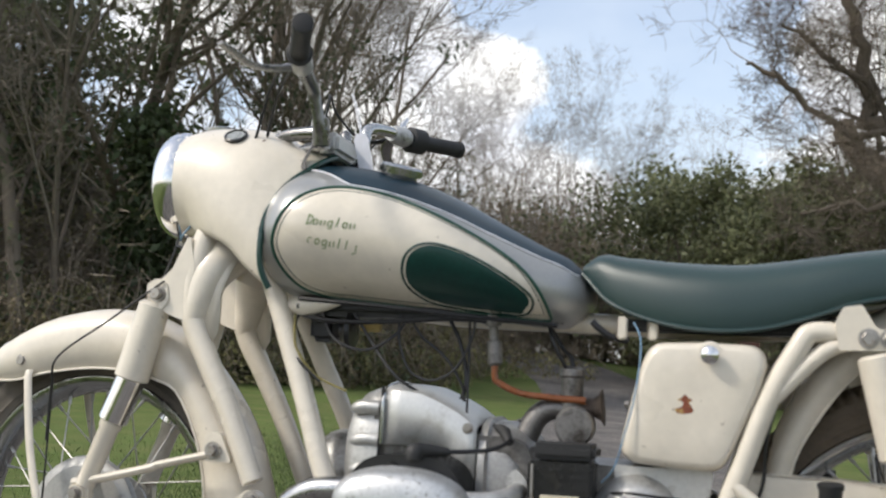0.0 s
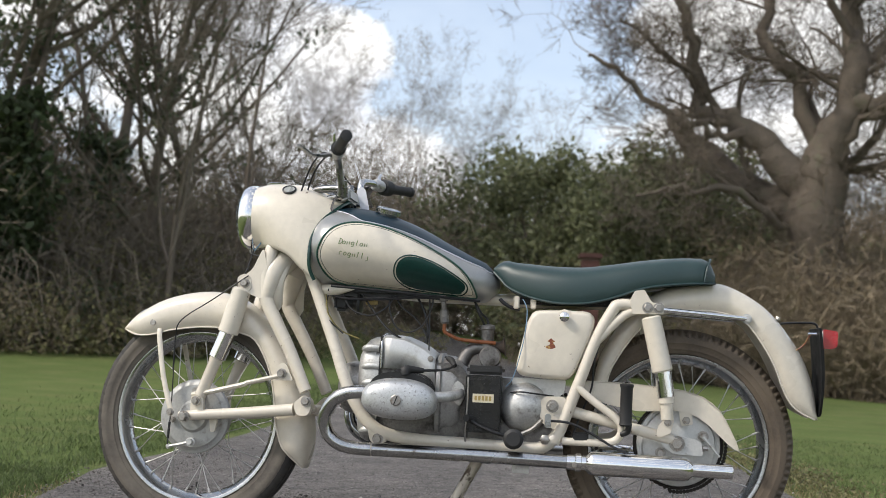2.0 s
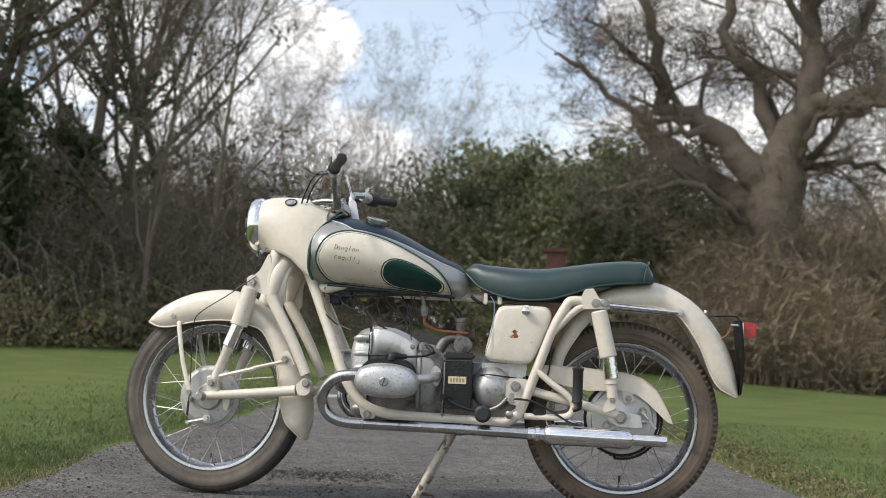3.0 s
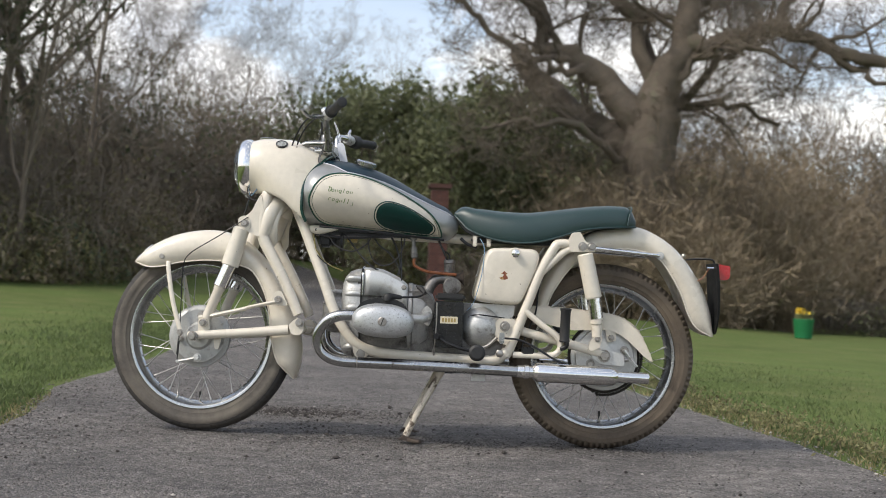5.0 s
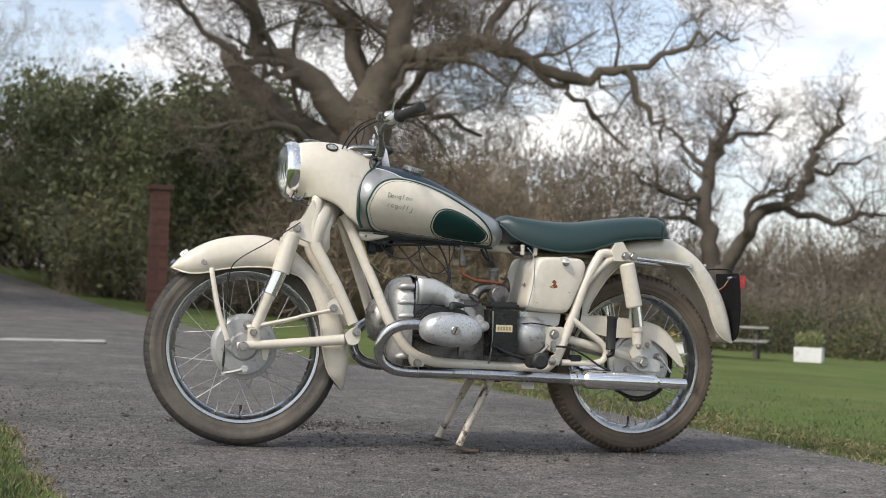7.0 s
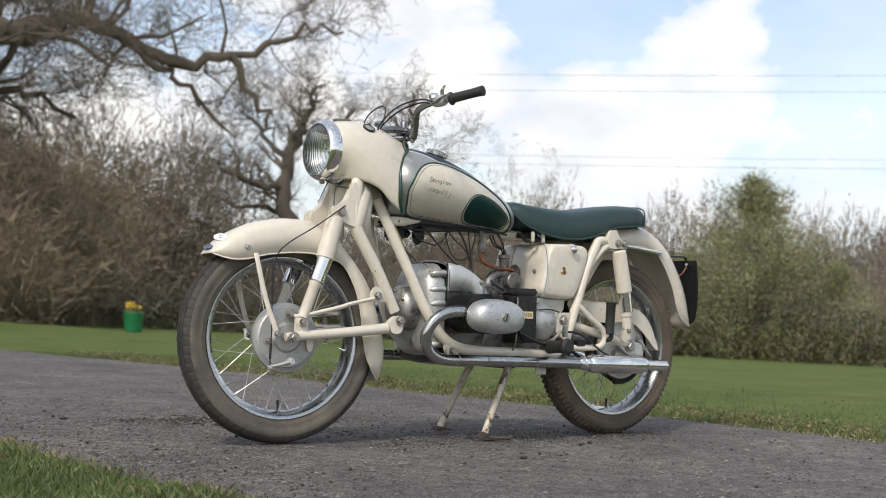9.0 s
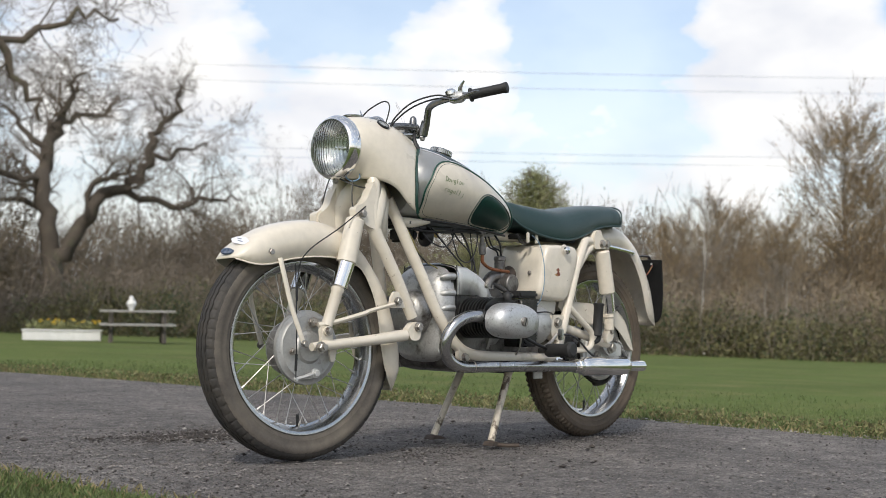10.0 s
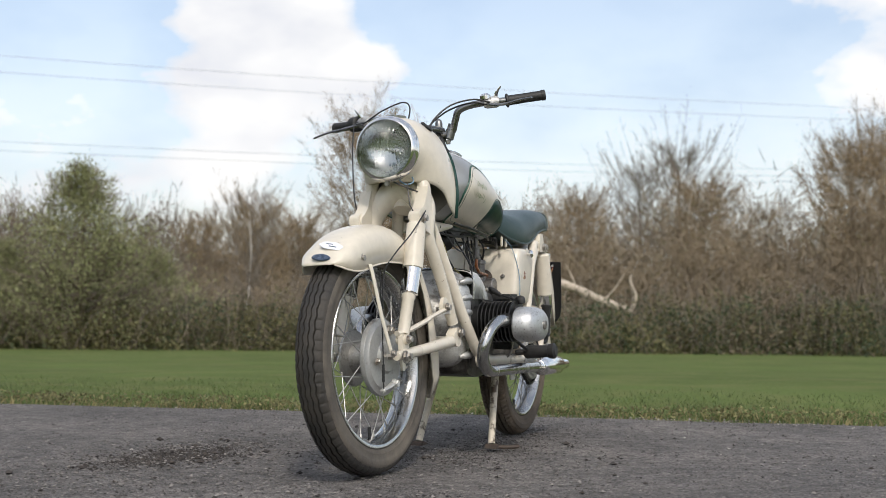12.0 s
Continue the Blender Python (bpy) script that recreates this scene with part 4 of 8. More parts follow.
part("seat_base", box(0.96, 1.30, -0.07, 0.07, 0.722, 0.742, 0.006), BLACK, seat, "black pressed base under the seat")
for x in (0.962, 1.012):
    part("seat_clip", box(x, x + 0.018, -0.104, -0.098, 0.706, 0.745, 0.003), CREAM, seat)

# ---------------------------------------------------------------- frame
frame_ob = part("frame", tube([(0.330, 0, 0.86), (0.40, 0, 0.80), (0.60, 0, 0.745), (0.90, 0, 0.735), (1.15, 0, 0.730), (1.36, 0, 0.742)], 0.018, 12, 4), CREAM, bike, "cream tubular cradle frame")
for s in BOTH:
    part("down_tube", tube([(0.318, 0.045 * s, 0.82), (0.340, 0.052 * s, 0.775), (0.392, 0.078 * s, 0.655), (0.432, 0.100 * s, 0.562), (0.468, 0.120 * s, 0.472), (0.505, 0.135 * s, 0.405), (0.548, 0.143 * s, 0.352), (0.605, 0.146 * s, 0.322),
                            (0.70, 0.147 * s, 0.309), (0.85, 0.147 * s, 0.304), (1.00, 0.145 * s, 0.299), (1.06, 0.143 * s, 0.303), (1.10, 0.140 * s, 0.335)], 0.0185, 14, 6), CREAM, frame_ob)
    part("seat_tube", tube([(1.095, 0.140 * s, 0.318), (1.115, 0.140 * s, 0.362), (1.165, 0.140 * s, 0.500), (1.206, 0.139 * s, 0.616), (1.250, 0.136 * s, 0.700), (1.275, 0.132 * s, 0.727), (1.345, 0.128 * s, 0.722)], 0.0175, 14, 6), CREAM, frame_ob)
    part("seat_strut", tube([(1.350, 0.130 * s, 0.718), (1.290, 0.134 * s, 0.697), (1.215, 0.139 * s, 0.622)], 0.0135, 12, 4), CREAM, frame_ob)
    lug = part("damper_plate", plate(rounded([(1.305, 0.742), (1.318, 0.768), (1.346, 0.772), (1.368, 0.736), (1.404, 0.731), (1.402, 0.702), (1.312, 0.700)], 0.004), 0.118 * s, 0.150 * s, 0.004), CREAM, frame_ob)
    for x in (1.356, 1.388):
        part("plate_bolt", bolt((x, 0.150 * s, 0.720), 0.012, 0.010, (0, s, 0)), STEEL, lug)
    part("footrest_loop", tube([(1.158, 0.148 * s, 0.482), (1.215, 0.155 * s, 0.437), (1.270, 0.160 * s, 0.398), (1.288, 0.160 * s, 0.368), (1.278, 0.158 * s, 0.338), (1.240, 0.154 * s, 0.325), (1.120, 0.146 * s, 0.324)], 0.0115, 12, 6), CREAM, frame_ob)
    part("swing_lug", plate(rounded([(1.060, 0.452), (1.128, 0.452), (1.140, 0.395), (1.105, 0.352), (1.058, 0.372), (1.048, 0.415)], 0.016), 0.110 * s, 0.148 * s, 0.004), CREAM, frame_ob)
    part("lug_bolt", bolt((1.088, 0.148 * s, 0.424), 0.014, 0.014, (0, s, 0)), STEEL, frame_ob)
    part("engine_lug", plate(rounded([(0.545, 0.352), (0.600, 0.340), (0.605, 0.300), (0.572, 0.288), (0.552, 0.305)], 0.010), 0.140 * s, 0.158 * s, 0.003), CREAM, frame_ob)
    part("lug_bolt", bolt((0.578, 0.158 * s, 0.308), 0.012, 0.012, (0, s, 0)), STEEL, frame_ob)
    part("head_gusset", tube([(0.375, 0.045 * s, 0.748), (0.41, 0.062 * s, 0.746), (0.475, 0.085 * s, 0.752)], [0.017, 0.018, 0.004], 12, 4), CREAM, frame_ob)
part("cross_tube", tube([(0.86, -0.14, 0.285), (0.86, 0.14, 0.285)], 0.014, 12, 1), CREAM, frame_ob)
part("cross_tube", tube([(1.11, -0.14, 0.33), (1.11, 0.14, 0.33)], 0.014, 12, 1), CREAM, frame_ob)

# swinging arm, rear dampers
swing = part("swing_arm", tube([(1.085, -0.115, 0.424), (1.085, 0.115, 0.424)], 0.026, 16, 1), CREAM, bike, "cream rear swinging arm")
for s in BOTH:
    part("arm_tube", tube([(1.085, 0.118 * s, 0.424), (1.210, 0.124 * s, 0.394), (1.390, 0.122 * s, 0.352), (1.455, 0.118 * s, 0.334)], 0.0165, 12, 4), CREAM, swing)
    part("axle_plate", plate(rounded([(1.405, 0.362), (1.520, 0.340), (1.525, 0.296), (1.440, 0.300), (1.405, 0.325)], 0.010), 0.112 * s, 0.126 * s, 0.003), PALE, swing)
    part("axle_nut", bolt((1.450, 0.126 * s, 0.330), 0.017, 0.020, (0, s, 0)), STEEL, swing)
    part("chain_adjuster", bolt((1.524, 0.119 * s, 0.318), 0.006, 0.016, (1, 0, 0)), STEEL, swing)
    damper = part("rear_damper", rod((1.366, 0.142 * s, 0.695), (1.404, 0.142 * s, 0.535), ((0, 0.022), (0.03, 0.0285), (0.97, 0.030), (1, 0.026)), 20), CREAM, bike, "cream and chrome rear damper")
    part("chrome_sleeve", rod((1.403, 0.142 * s, 0.541), (1.416, 0.142 * s, 0.460), ((0, 0.0255), (0.96, 0.0255), (1, 0.020)), 20), CHROME, damper)
    part("lower_rod", rod((1.415, 0.142 * s, 0.466), (1.420, 0.142 * s, 0.398), ((0, 0.023), (0.3, 0.023), (0.34, 0.0185), (1, 0.0185)), 16), CREAM, damper)
    part("clevis", plate(rounded([(1.398, 0.385), (1.420, 0.412), (1.440, 0.400), (1.430, 0.360), (1.395, 0.345), (1.388, 0.362)], 0.007), 0.126 * s, 0.152 * s, 0.003), CREAM, damper)
    part("clevis_bolt", bolt((1.421, 0.152 * s, 0.390), 0.008, 0.008, (0, s, 0)), STEEL, damper)

# rear brake plate, sprocket, chain, guard
bm = turned(((-0.060, 0.120), (-0.072, 0.122), (-0.080, 0.120), (-0.082, 0.108), (-0.088, 0.104), (-0.094, 0.03), (-0.10, 0.0005)), tuple(REAR), n=48)
plate_r = part("brake_plate", bm, PALE, rear_wheel, "grey alloy rear brake plate")
for x, z in ((1.477, 0.396), (1.527, 0.352), (1.405, 0.300)):
    part("plate_bolt", bolt((x, -0.094, z), 0.012, 0.015), STEEL, plate_r)
part("brake_arm", tube([(1.527, -0.108, 0.352), (1.550, -0.112, 0.324), (1.573, -0.112, 0.296)], [0.011, 0.008, 0.008], 10, 3, 0.5), PALE, plate_r)
part("anchor_lug", plate(rounded([(1.455, 0.425), (1.492, 0.428), (1.496, 0.385), (1.462, 0.380)], 0.006), -0.106, -0.096, 0.002), CREAM, plate_r)
bm = turned(((-0.062, 0.06), (-0.062, 0.132), (-0.066, 0.132), (-0.066, 0.06)), tuple(REAR), n=48)
part("sprocket", bm, CHAIN, rear_wheel, "oily rear sprocket")
for k in range(46):
    a = -math.pi / 2 - math.pi / 45 * 2 + math.pi * 1.05 * k / 45
    c = Vector((REAR.x + 0.138 * math.cos(a), -0.064, REAR.z + 0.138 * math.sin(a)))
    bm = rod(c + Vector((0, -0.006, 0)), c + Vector((0, 0.006, 0)), ((0, 0.0058), (1, 0.0058)), 8)
    part("chain_link", bm, CHAIN, rear_wheel)
for z0, z1 in ((0.192, 0.365), (0.468, 0.455)):
    for k in range(26):
        c = Vector((1.435 - 0.0135 * k, -0.064, z0 + (z1 - z0) * k / 25))
        bm = rod(c + Vector((0, -0.006, 0)), c + Vector((0, 0.006, 0)), ((0, 0.0058), (1, 0.0058)), 8)
        part("chain_link", bm, CHAIN, rear_wheel)
GUARD = [(1.150, 0.500), (1.313, 0.497), (1.400, 0.490), (1.470, 0.482), (1.525, 0.466), (1.572, 0.430), (1.605, 0.374), (1.630, 0.316), (1.600, 0.330), (1.562, 0.366), (1.508, 0.408), (1.438, 0.424), (1.333, 0.418), (1.180, 0.455)]
guard = part("chain_guard", plate([(p.x, p.z) for p in along([(x, 0, z) for x, z in GUARD], 2, True)], -0.108, -0.104, 0.001), CREAM, bike, "cream pressed-steel chain guard")
bm, loops = bmesh.new(), []
for x, z in GUARD[:8]:
    loops.append([(x, -0.108, z + 0.001), (x, -0.050, z + 0.001), (x - 0.001, -0.050, z - 0.003), (x - 0.001, -0.108, z - 0.003)])
rings(bm, loops)
part("guard_top", bm, CREAM, guard)

# rear mudguard, stay, lamp and plate
rmud, rloops = mudguard("rear_mudguard", [
    ((1.190, 0.430), (1.235, 0.440)), ((1.205, 0.520), (1.250, 0.520)), ((1.235, 0.600), (1.280, 0.580)), ((1.290, 0.690), (1.330, 0.650)), ((1.360, 0.760), (1.390, 0.700)), ((1.450, 0.795), (1.460, 0.715)), ((1.547, 0.806), (1.550, 0.718)),
    ((1.615, 0.790), (1.635, 0.694)), ((1.698, 0.742), (1.690, 0.630)), ((1.760, 0.678), (1.730, 0.560)), ((1.818, 0.590), (1.758, 0.488)), ((1.850, 0.500), (1.792, 0.440)), ((1.862, 0.412), (1.848, 0.412))],
    [0.07, 0.075, 0.078, 0.080, 0.082, 0.083, 0.083, 0.083, 0.083, 0.082, 0.080, 0.075, 0.064], CREAM, Matrix.Identity(4), "cream steel rear mudguard", 0.50)
for j in (0, -1):
    part("edge_bead", tube([p[j] for p in rloops], 0.0024, 8, 1), CREAM, rmud)
for s in BOTH:
    part("chrome_stay", tube([(1.398, 0.128 * s, 0.716), (1.50, 0.118 * s, 0.709), (1.645, 0.092 * s, 0.699)], [0.008, 0.008, 0.007], 12, 4), CHROME, rmud, "chrome stay")
    part("stay_washer", bolt((1.647, 0.084 * s, 0.699), 0.011, 0.014, (0, s, 0)), PALE, rmud)
bm = tube([(1.752, -0.03, 0.690), (1.80, -0.03, 0.694), (1.850, -0.03, 0.693), (1.860, -0.03, 0.676)], 0.007, 10, 4, 0.5)
holder = part("plate_bracket", bm, BLACK, rmud, "black number plate bracket")
part("bracket_bolt", bolt((1.742, -0.03, 0.700), 0.007, 0.010, (0.3, 0, 1)), STEEL, holder)
bm = bmesh.new()
loops = []
for y0, zl in ((-0.088, 0.475), (-0.084, 0.450), (-0.070, 0.428), (-0.050, 0.420), (0.050, 0.420), (0.070, 0.428), (0.084, 0.450), (0.088, 0.475)):
    loops.append([(x, y0, z) for x, z in ((1.854, 0.680), (1.862, 0.678), (1.869, 0.610), (1.872, 0.545), (1.871, 0.490), (1.867, zl), (1.860, zl), (1.864, 0.490), (1.864, 0.545), (1.860, 0.610))])
rings(bm, loops)
bmesh.ops.bevel(bm, geom=bm.edges[:], offset=0.0015, segments=1, affect="EDGES", clamp_overlap=True)
nplate = part("number_plate", bm, PLATE, rmud, "curved black rear number plate")
lamp_r = part("tail_lamp", box(1.866, 1.877, -0.036, 0.036, 0.618, 0.678, 0.006), CHROME, rmud, "small red tail lamp")
bm = plate(rounded([(1.875, 0.678), (1.918, 0.672), (1.916, 0.628), (1.904, 0.620), (1.875, 0.620)], 0.006), -0.034, 0.034, 0.006, segments=3)
part("red_lens", bm, RED, lamp_r, "translucent red plastic lens")
part("lamp_wire", tube([(1.79, -0.05, 0.61), (1.815, -0.055, 0.628), (1.835, -0.06, 0.66), (1.86, -0.04, 0.66)], 0.0025, 6, 5), BROWN, lamp_r)
part("plate_screw", rod((1.826, -0.06, 0.662), (1.868, -0.06, 0.662), ((0, 0.005), (1, 0.005)), 8), CHROME, nplate)

# ---------------------------------------------------------------- toolbox
BOXLINE = rounded([(1.022, 0.702), (1.100, 0.706), (1.190, 0.704), (1.208, 0.680), (1.196, 0.630), (1.150, 0.520), (1.132, 0.500), (1.060, 0.502), (0.990, 0.508), (0.974, 0.530), (0.990, 0.600), (1.004, 0.662)], 0.020, 3)
for s, what in ((-1, "cream steel toolbox with a chrome knob and a worn transfer"), (1, "cream steel toolbox on the far side")):
    own = bmesh.new()
    cx, cz = 1.095, 0.605
    loops = []
    for y, f in ((-0.050 if s < 0 else 0.055, 0.97), (-0.045 if s < 0 else 0.060, 1.0), (0.126, 1.0), (0.139, 0.985), (0.148, 0.955), (0.1530, 0.91), (0.1548, 0.86), (0.1555, 0.5), (0.1555, 0.02)):
        loops.append([(cx + (x - cx) * f, y * s, cz + (z - cz) * f) for x, z in BOXLINE])
    rings(own, loops)
    tb = part("toolbox", own, CREAM, bike, what)
    part("knob_recess", turned(((0, 0.022), (0.0012, 0.020), (0.0014, 0.016), (0.001, 0.0005)), (0, 0, 0), "z", 24, cap=False), CREAM, tb, xf=Matrix.Translation((1.116, 0.1535 * s, 0.685)) @ Matrix.Rotation(radians(90 if s < 0 else -90), 4, "X"))
    part("knob", turned(((0, 0.008), (0.008, 0.009), (0.010, 0.014), (0.017, 0.0145), (0.022, 0.010), (0.024, 0.0005)), (0, 0, 0), "z", 24), CHROME, tb, "round chrome knob", xf=Matrix.Translation((1.116, 0.1535 * s, 0.685)) @ Matrix.Rotation(radians(90 if s < 0 else -90), 4, "X"))
    if s < 0:
        bm = plate(rounded([(1.062, 0.598), (1.074, 0.601), (1.077, 0.609), (1.066, 0.612), (1.073, 0.616), (1.079, 0.622), (1.084, 0.616), (1.091, 0.613), (1.084, 0.608), (1.090, 0.602), (1.093, 0.594), (1.080, 0.590), (1.066, 0.591)], 0.003), -0.1556, -0.1548, 0)
        part("worn_transfer", bm, BROWN, tb, "worn brown transfer, rubbed to a blot")
        part("edge_screw", bolt((0.985, -0.10, 0.60), 0.006, 0.006, (-1, 0, 0.2)), STEEL, tb)

# ---------------------------------------------------------------- engine
bm = plate(rounded([(0.560, 0.590), (0.600, 0.588), (0.690, 0.560), (0.735, 0.535), (0.800, 0.540), (0.832, 0.510), (0.838, 0.330), (0.80, 0.262), (0.64, 0.252), (0.545, 0.270), (0.535, 0.400)], 0.03, 4), -0.112, 0.112, 0.022, segments=4)
engine = part("engine", bm, SUMP, bike, "oil-stained alloy flat-twin engine")
bm = bmesh.new()
loops = []
for x, hw, zt, zl in ((0.566, 0.121, 0.612, 0.285), (0.548, 0.121, 0.610, 0.287), (0.525, 0.117, 0.600, 0.291), (0.510, 0.108, 0.582, 0.299), (0.501, 0.094, 0.560, 0.312), (0.497, 0.070, 0.530, 0.340)):
    c, h = (zt + zl) / 2, (zt - zl) / 2
    loops.append([(x, hw * math.copysign(abs(math.cos(a)) ** 0.55, math.cos(a)), c + h * math.copysign(abs(math.sin(a)) ** 0.6, math.sin(a))) for a in (2 * math.pi * k / 36 for k in range(36))])
rings(bm, loops)
cover = part("timing_cover", bm, ALLOY, engine, "rounded ribbed alloy front cover")
bm, loops = bmesh.new(), []
for x, zt, zl in ((0.576, 0.612, 0.515), (0.605, 0.612, 0.515), (0.640, 0.608, 0.515), (0.675, 0.594, 0.515), (0.700, 0.581, 0.500), (0.702, 0.580, 0.470), (0.722, 0.566, 0.468), (0.737, 0.553, 0.468)):
    half = [(0.1245, zl), (0.1240, zt - 0.040), (0.1215, zt - 0.018), (0.1165, zt - 0.007), (0.104, zt - 0.001), (0.050, zt + 0.004), (0.0, zt + 0.005)]
    loops.append([(x, -y, z) for y, z in half] + [(x, y, z) for y, z in half[-2::-1]])
rings(bm, loops, close=False)
lid = part("top_cover", bm, SHEET, engine, "smooth pitted alloy cover over the crankcase")
sheet = lid.modifiers.new("sheet", "SOLIDIFY")
sheet.thickness, sheet.offset = 0.004, -1
for s in BOTH:
    part("cover_strip", tube([(0.574, 0.126 * s, 0.515), (0.574, 0.126 * s, 0.570), (0.574, 0.122 * s, 0.592), (0.574, 0.105 * s, 0.607), (0.574, 0.05 * s, 0.616), (0.574, 0.0, 0.617)], 0.0035, 8, 5), DULLCHROME, lid)
for z in (0.575, 0.520, 0.470, 0.330):
    part("cover_rib", tube([(0.566, -0.1140, z), (0.540, -0.1140, z + 0.001), (0.524, -0.1085, z - 0.002), (0.514, -0.098, z - 0.005)], [0.0120, 0.0120, 0.0105, 0.006], 12, 4), ALLOY, cover)
bm, loops = bmesh.new(), []
for x, hw, zt, zl in ((0.736, 0.119, 0.556, 0.300), (0.740, 0.128, 0.566, 0.294), (0.752, 0.1285, 0.567, 0.293), (0.757, 0.122, 0.561, 0.298), (0.785, 0.121, 0.558, 0.300), (0.808, 0.117, 0.550, 0.306), (0.826, 0.106, 0.532, 0.320), (0.836, 0.088, 0.508, 0.345), (0.840, 0.060, 0.47, 0.38)):
    c, h = (zt + zl) / 2, (zt - zl) / 2
    loops.append([(x, hw * math.copysign(abs(math.cos(a)) ** 0.62, math.cos(a)), c + h * math.copysign(abs(math.sin(a)) ** 0.62, math.sin(a))) for a in (2 * math.pi * k / 40 for k in range(40))])
rings(bm, loops)
part("bell_housing", bm, MIDALLOY, engine, "stained alloy bell housing")
part("dynamo_cover", turned(((0.0, 0.079), (-0.040, 0.079), (-0.058, 0.073), (-0.070, 0.056), (-0.077, 0.030), (-0.079, 0.0005)), (0.505, 0, 0.452), "x", 44), MIDALLOY, cover, "round alloy dynamo cover")
for a in (0.6, 1.6, 2.6, 4.7):
    part("cover_screw", bolt((0.437, 0.058 * math.cos(a), 0.452 + 0.058 * math.sin(a)), 0.006, 0.006, (-1, 0, 0)), STEEL, cover)
for s in BOTH:
    part("cover_joint", tube([(0.572, 0.121 * s, 0.612), (0.569, 0.123 * s, 0.52), (0.568, 0.121 * s, 0.40), (0.568, 0.118 * s, 0.285)], 0.0025, 6, 3), BLACK, engine)
    for x, z in ((0.722, 0.548), (0.725, 0.478)):
        part("cover_screw", bolt((x, 0.1225 * s, z), 0.007, 0.006, (0, s, 0)), STEEL, engine)
    # cylinder: base, fins, head and rocker cover
    cyl = part("cylinder", turned(((0.10, 0.062), (0.13, 0.062), (0.262, 0.058)) if s > 0 else ((-0.10, 0.062), (-0.13, 0.062), (-0.262, 0.058)), (0.647, 0, 0.432), n=28), BLACK, engine, "black finned cylinder")
    for k in range(9):
        y = (0.142 + 0.0135 * k) * s
        ov = [(0.650 + 0.092 * math.copysign(abs(math.cos(a)) ** 0.75, math.cos(a)), 0.440 + 0.068 * math.copysign(abs(math.sin(a)) ** 0.75, math.sin(a))) for a in (2 * math.pi * j / 28 for j in range(28))]
        part("fin", plate(ov, y, y + 0.0042 * s, 0), BLACK, cyl)
    bm, loops = bmesh.new(), []
    for y, f in ((0.262, 0.93), (0.268, 1.0), (0.296, 1.0), (0.318, 0.955), (0.332, 0.86), (0.341, 0.68), (0.345, 0.40), (0.346, 0.01)):
        loop = []
        for j in range(40):
            a = 2 * math.pi * j / 40
            x, z = 0.108 * f * math.copysign(abs(math.cos(a)) ** 0.86, math.cos(a)), 0.0585 * f * math.copysign(abs(math.sin(a)) ** 0.80, math.sin(a))
            loop.append((0.656 + x * math.cos(-0.05) - z * math.sin(-0.05), y * s, 0.432 + x * math.sin(-0.05) + z * math.cos(-0.05) - 0.004 * (x / 0.108) ** 2))
        loops.append(loop)
    rings(bm, loops)
    rocker = part("rocker_cover", bm, PITTED, cyl, "pitted polished oval rocker cover")
    part("cover_nut", turned(((0, 0.015), (0.005, 0.0155), (0.007, 0.013), (0.007, 0.0005)), (0, 0, 0), "z", 24), STEEL, rocker, xf=Matrix.Translation((0.655, 0.345 * s, 0.430)) @ Matrix.Rotation(radians(90 if s < 0 else -90), 4, "X"))
    part("screw_slot", box(0.6535, 0.6565, (-0.3535 if s < 0 else 0.3515), (-0.3515 if s < 0 else 0.3535), 0.417, 0.443, 0), BLACK, rocker, xf=Matrix.Translation((0.655, 0, 0.430)) @ Matrix.Rotation(radians(20), 4, "Y") @ Matrix.Translation((-0.655, 0, -0.430)))
    part("inlet_stub", tube([(0.745, 0.255 * s, 0.440), (0.785, 0.235 * s, 0.441), (0.808, 0.200 * s, 0.446), (0.812, 0.16 * s, 0.450), (0.812, 0.12 * s, 0.450)], 0.0155, 14, 5), ALLOY, cyl)
    part("inlet_flange", plate(rounded([(0.790, 0.470), (0.806, 0.488), (0.824, 0.474), (0.830, 0.446), (0.816, 0.412), (0.796, 0.424)], 0.008), 0.120 * s, 0.134 * s, 0.003), ALLOY, cyl)
    part("spark_cap", tube([(0.668, 0.265 * s, 0.500), (0.668, 0.262 * s, 0.513), (0.682, 0.250 * s, 0.516), (0.715, 0.232 * s, 0.514)], [0.012, 0.015, 0.011, 0.007], 12, 4), RUBBER, cyl)
    part("spark_lead", tube([(0.710, 0.235 * s, 0.514), (0.770, 0.20 * s, 0.518), (0.795, 0.155 * s, 0.530), (0.790, 0.128 * s, 0.545), (0.765, 0.120 * s, 0.556)], 0.0038, 8, 6), CABLE, cyl)
    part("lead_boot", tube([(0.798, 0.150 * s, 0.530), (0.785, 0.127 * s, 0.546), (0.772, 0.119 * s, 0.552)], [0.007, 0.010, 0.007], 10, 4), RUBBER, cyl)
    part("push_rod_tube", rod((0.630, 0.14 * s, 0.505), (0.630, 0.265 * s, 0.482), ((0, 0.011), (1, 0.011)), 12), BLACK, cyl)
    # exhaust
    pipe = part("exhaust_pipe", tube([(0.570, 0.240 * s, 0.444), (0.540, 0.239 * s, 0.446), (0.492, 0.234 * s, 0.440), (0.450, 0.224 * s, 0.415), (0.426, 0.212 * s, 0.368), (0.436, 0.204 * s, 0.322), (0.470, 0.204 * s, 0.292), (0.520, 0.200 * s, 0.281), (0.60, 0.198 * s, 0.279),
                                     (0.85, 0.190 * s, 0.275), (1.15, 0.184 * s, 0.267)], 0.0195, 18, 6), PIPE, bike, "tarnished chrome exhaust pipe with a tight front bend")
    part("pipe_collar", rod((0.590, 0.241 * s, 0.444), (0.558, 0.239 * s, 0.445), ((0, 0.026), (1, 0.024)), 18), BLACK, pipe)
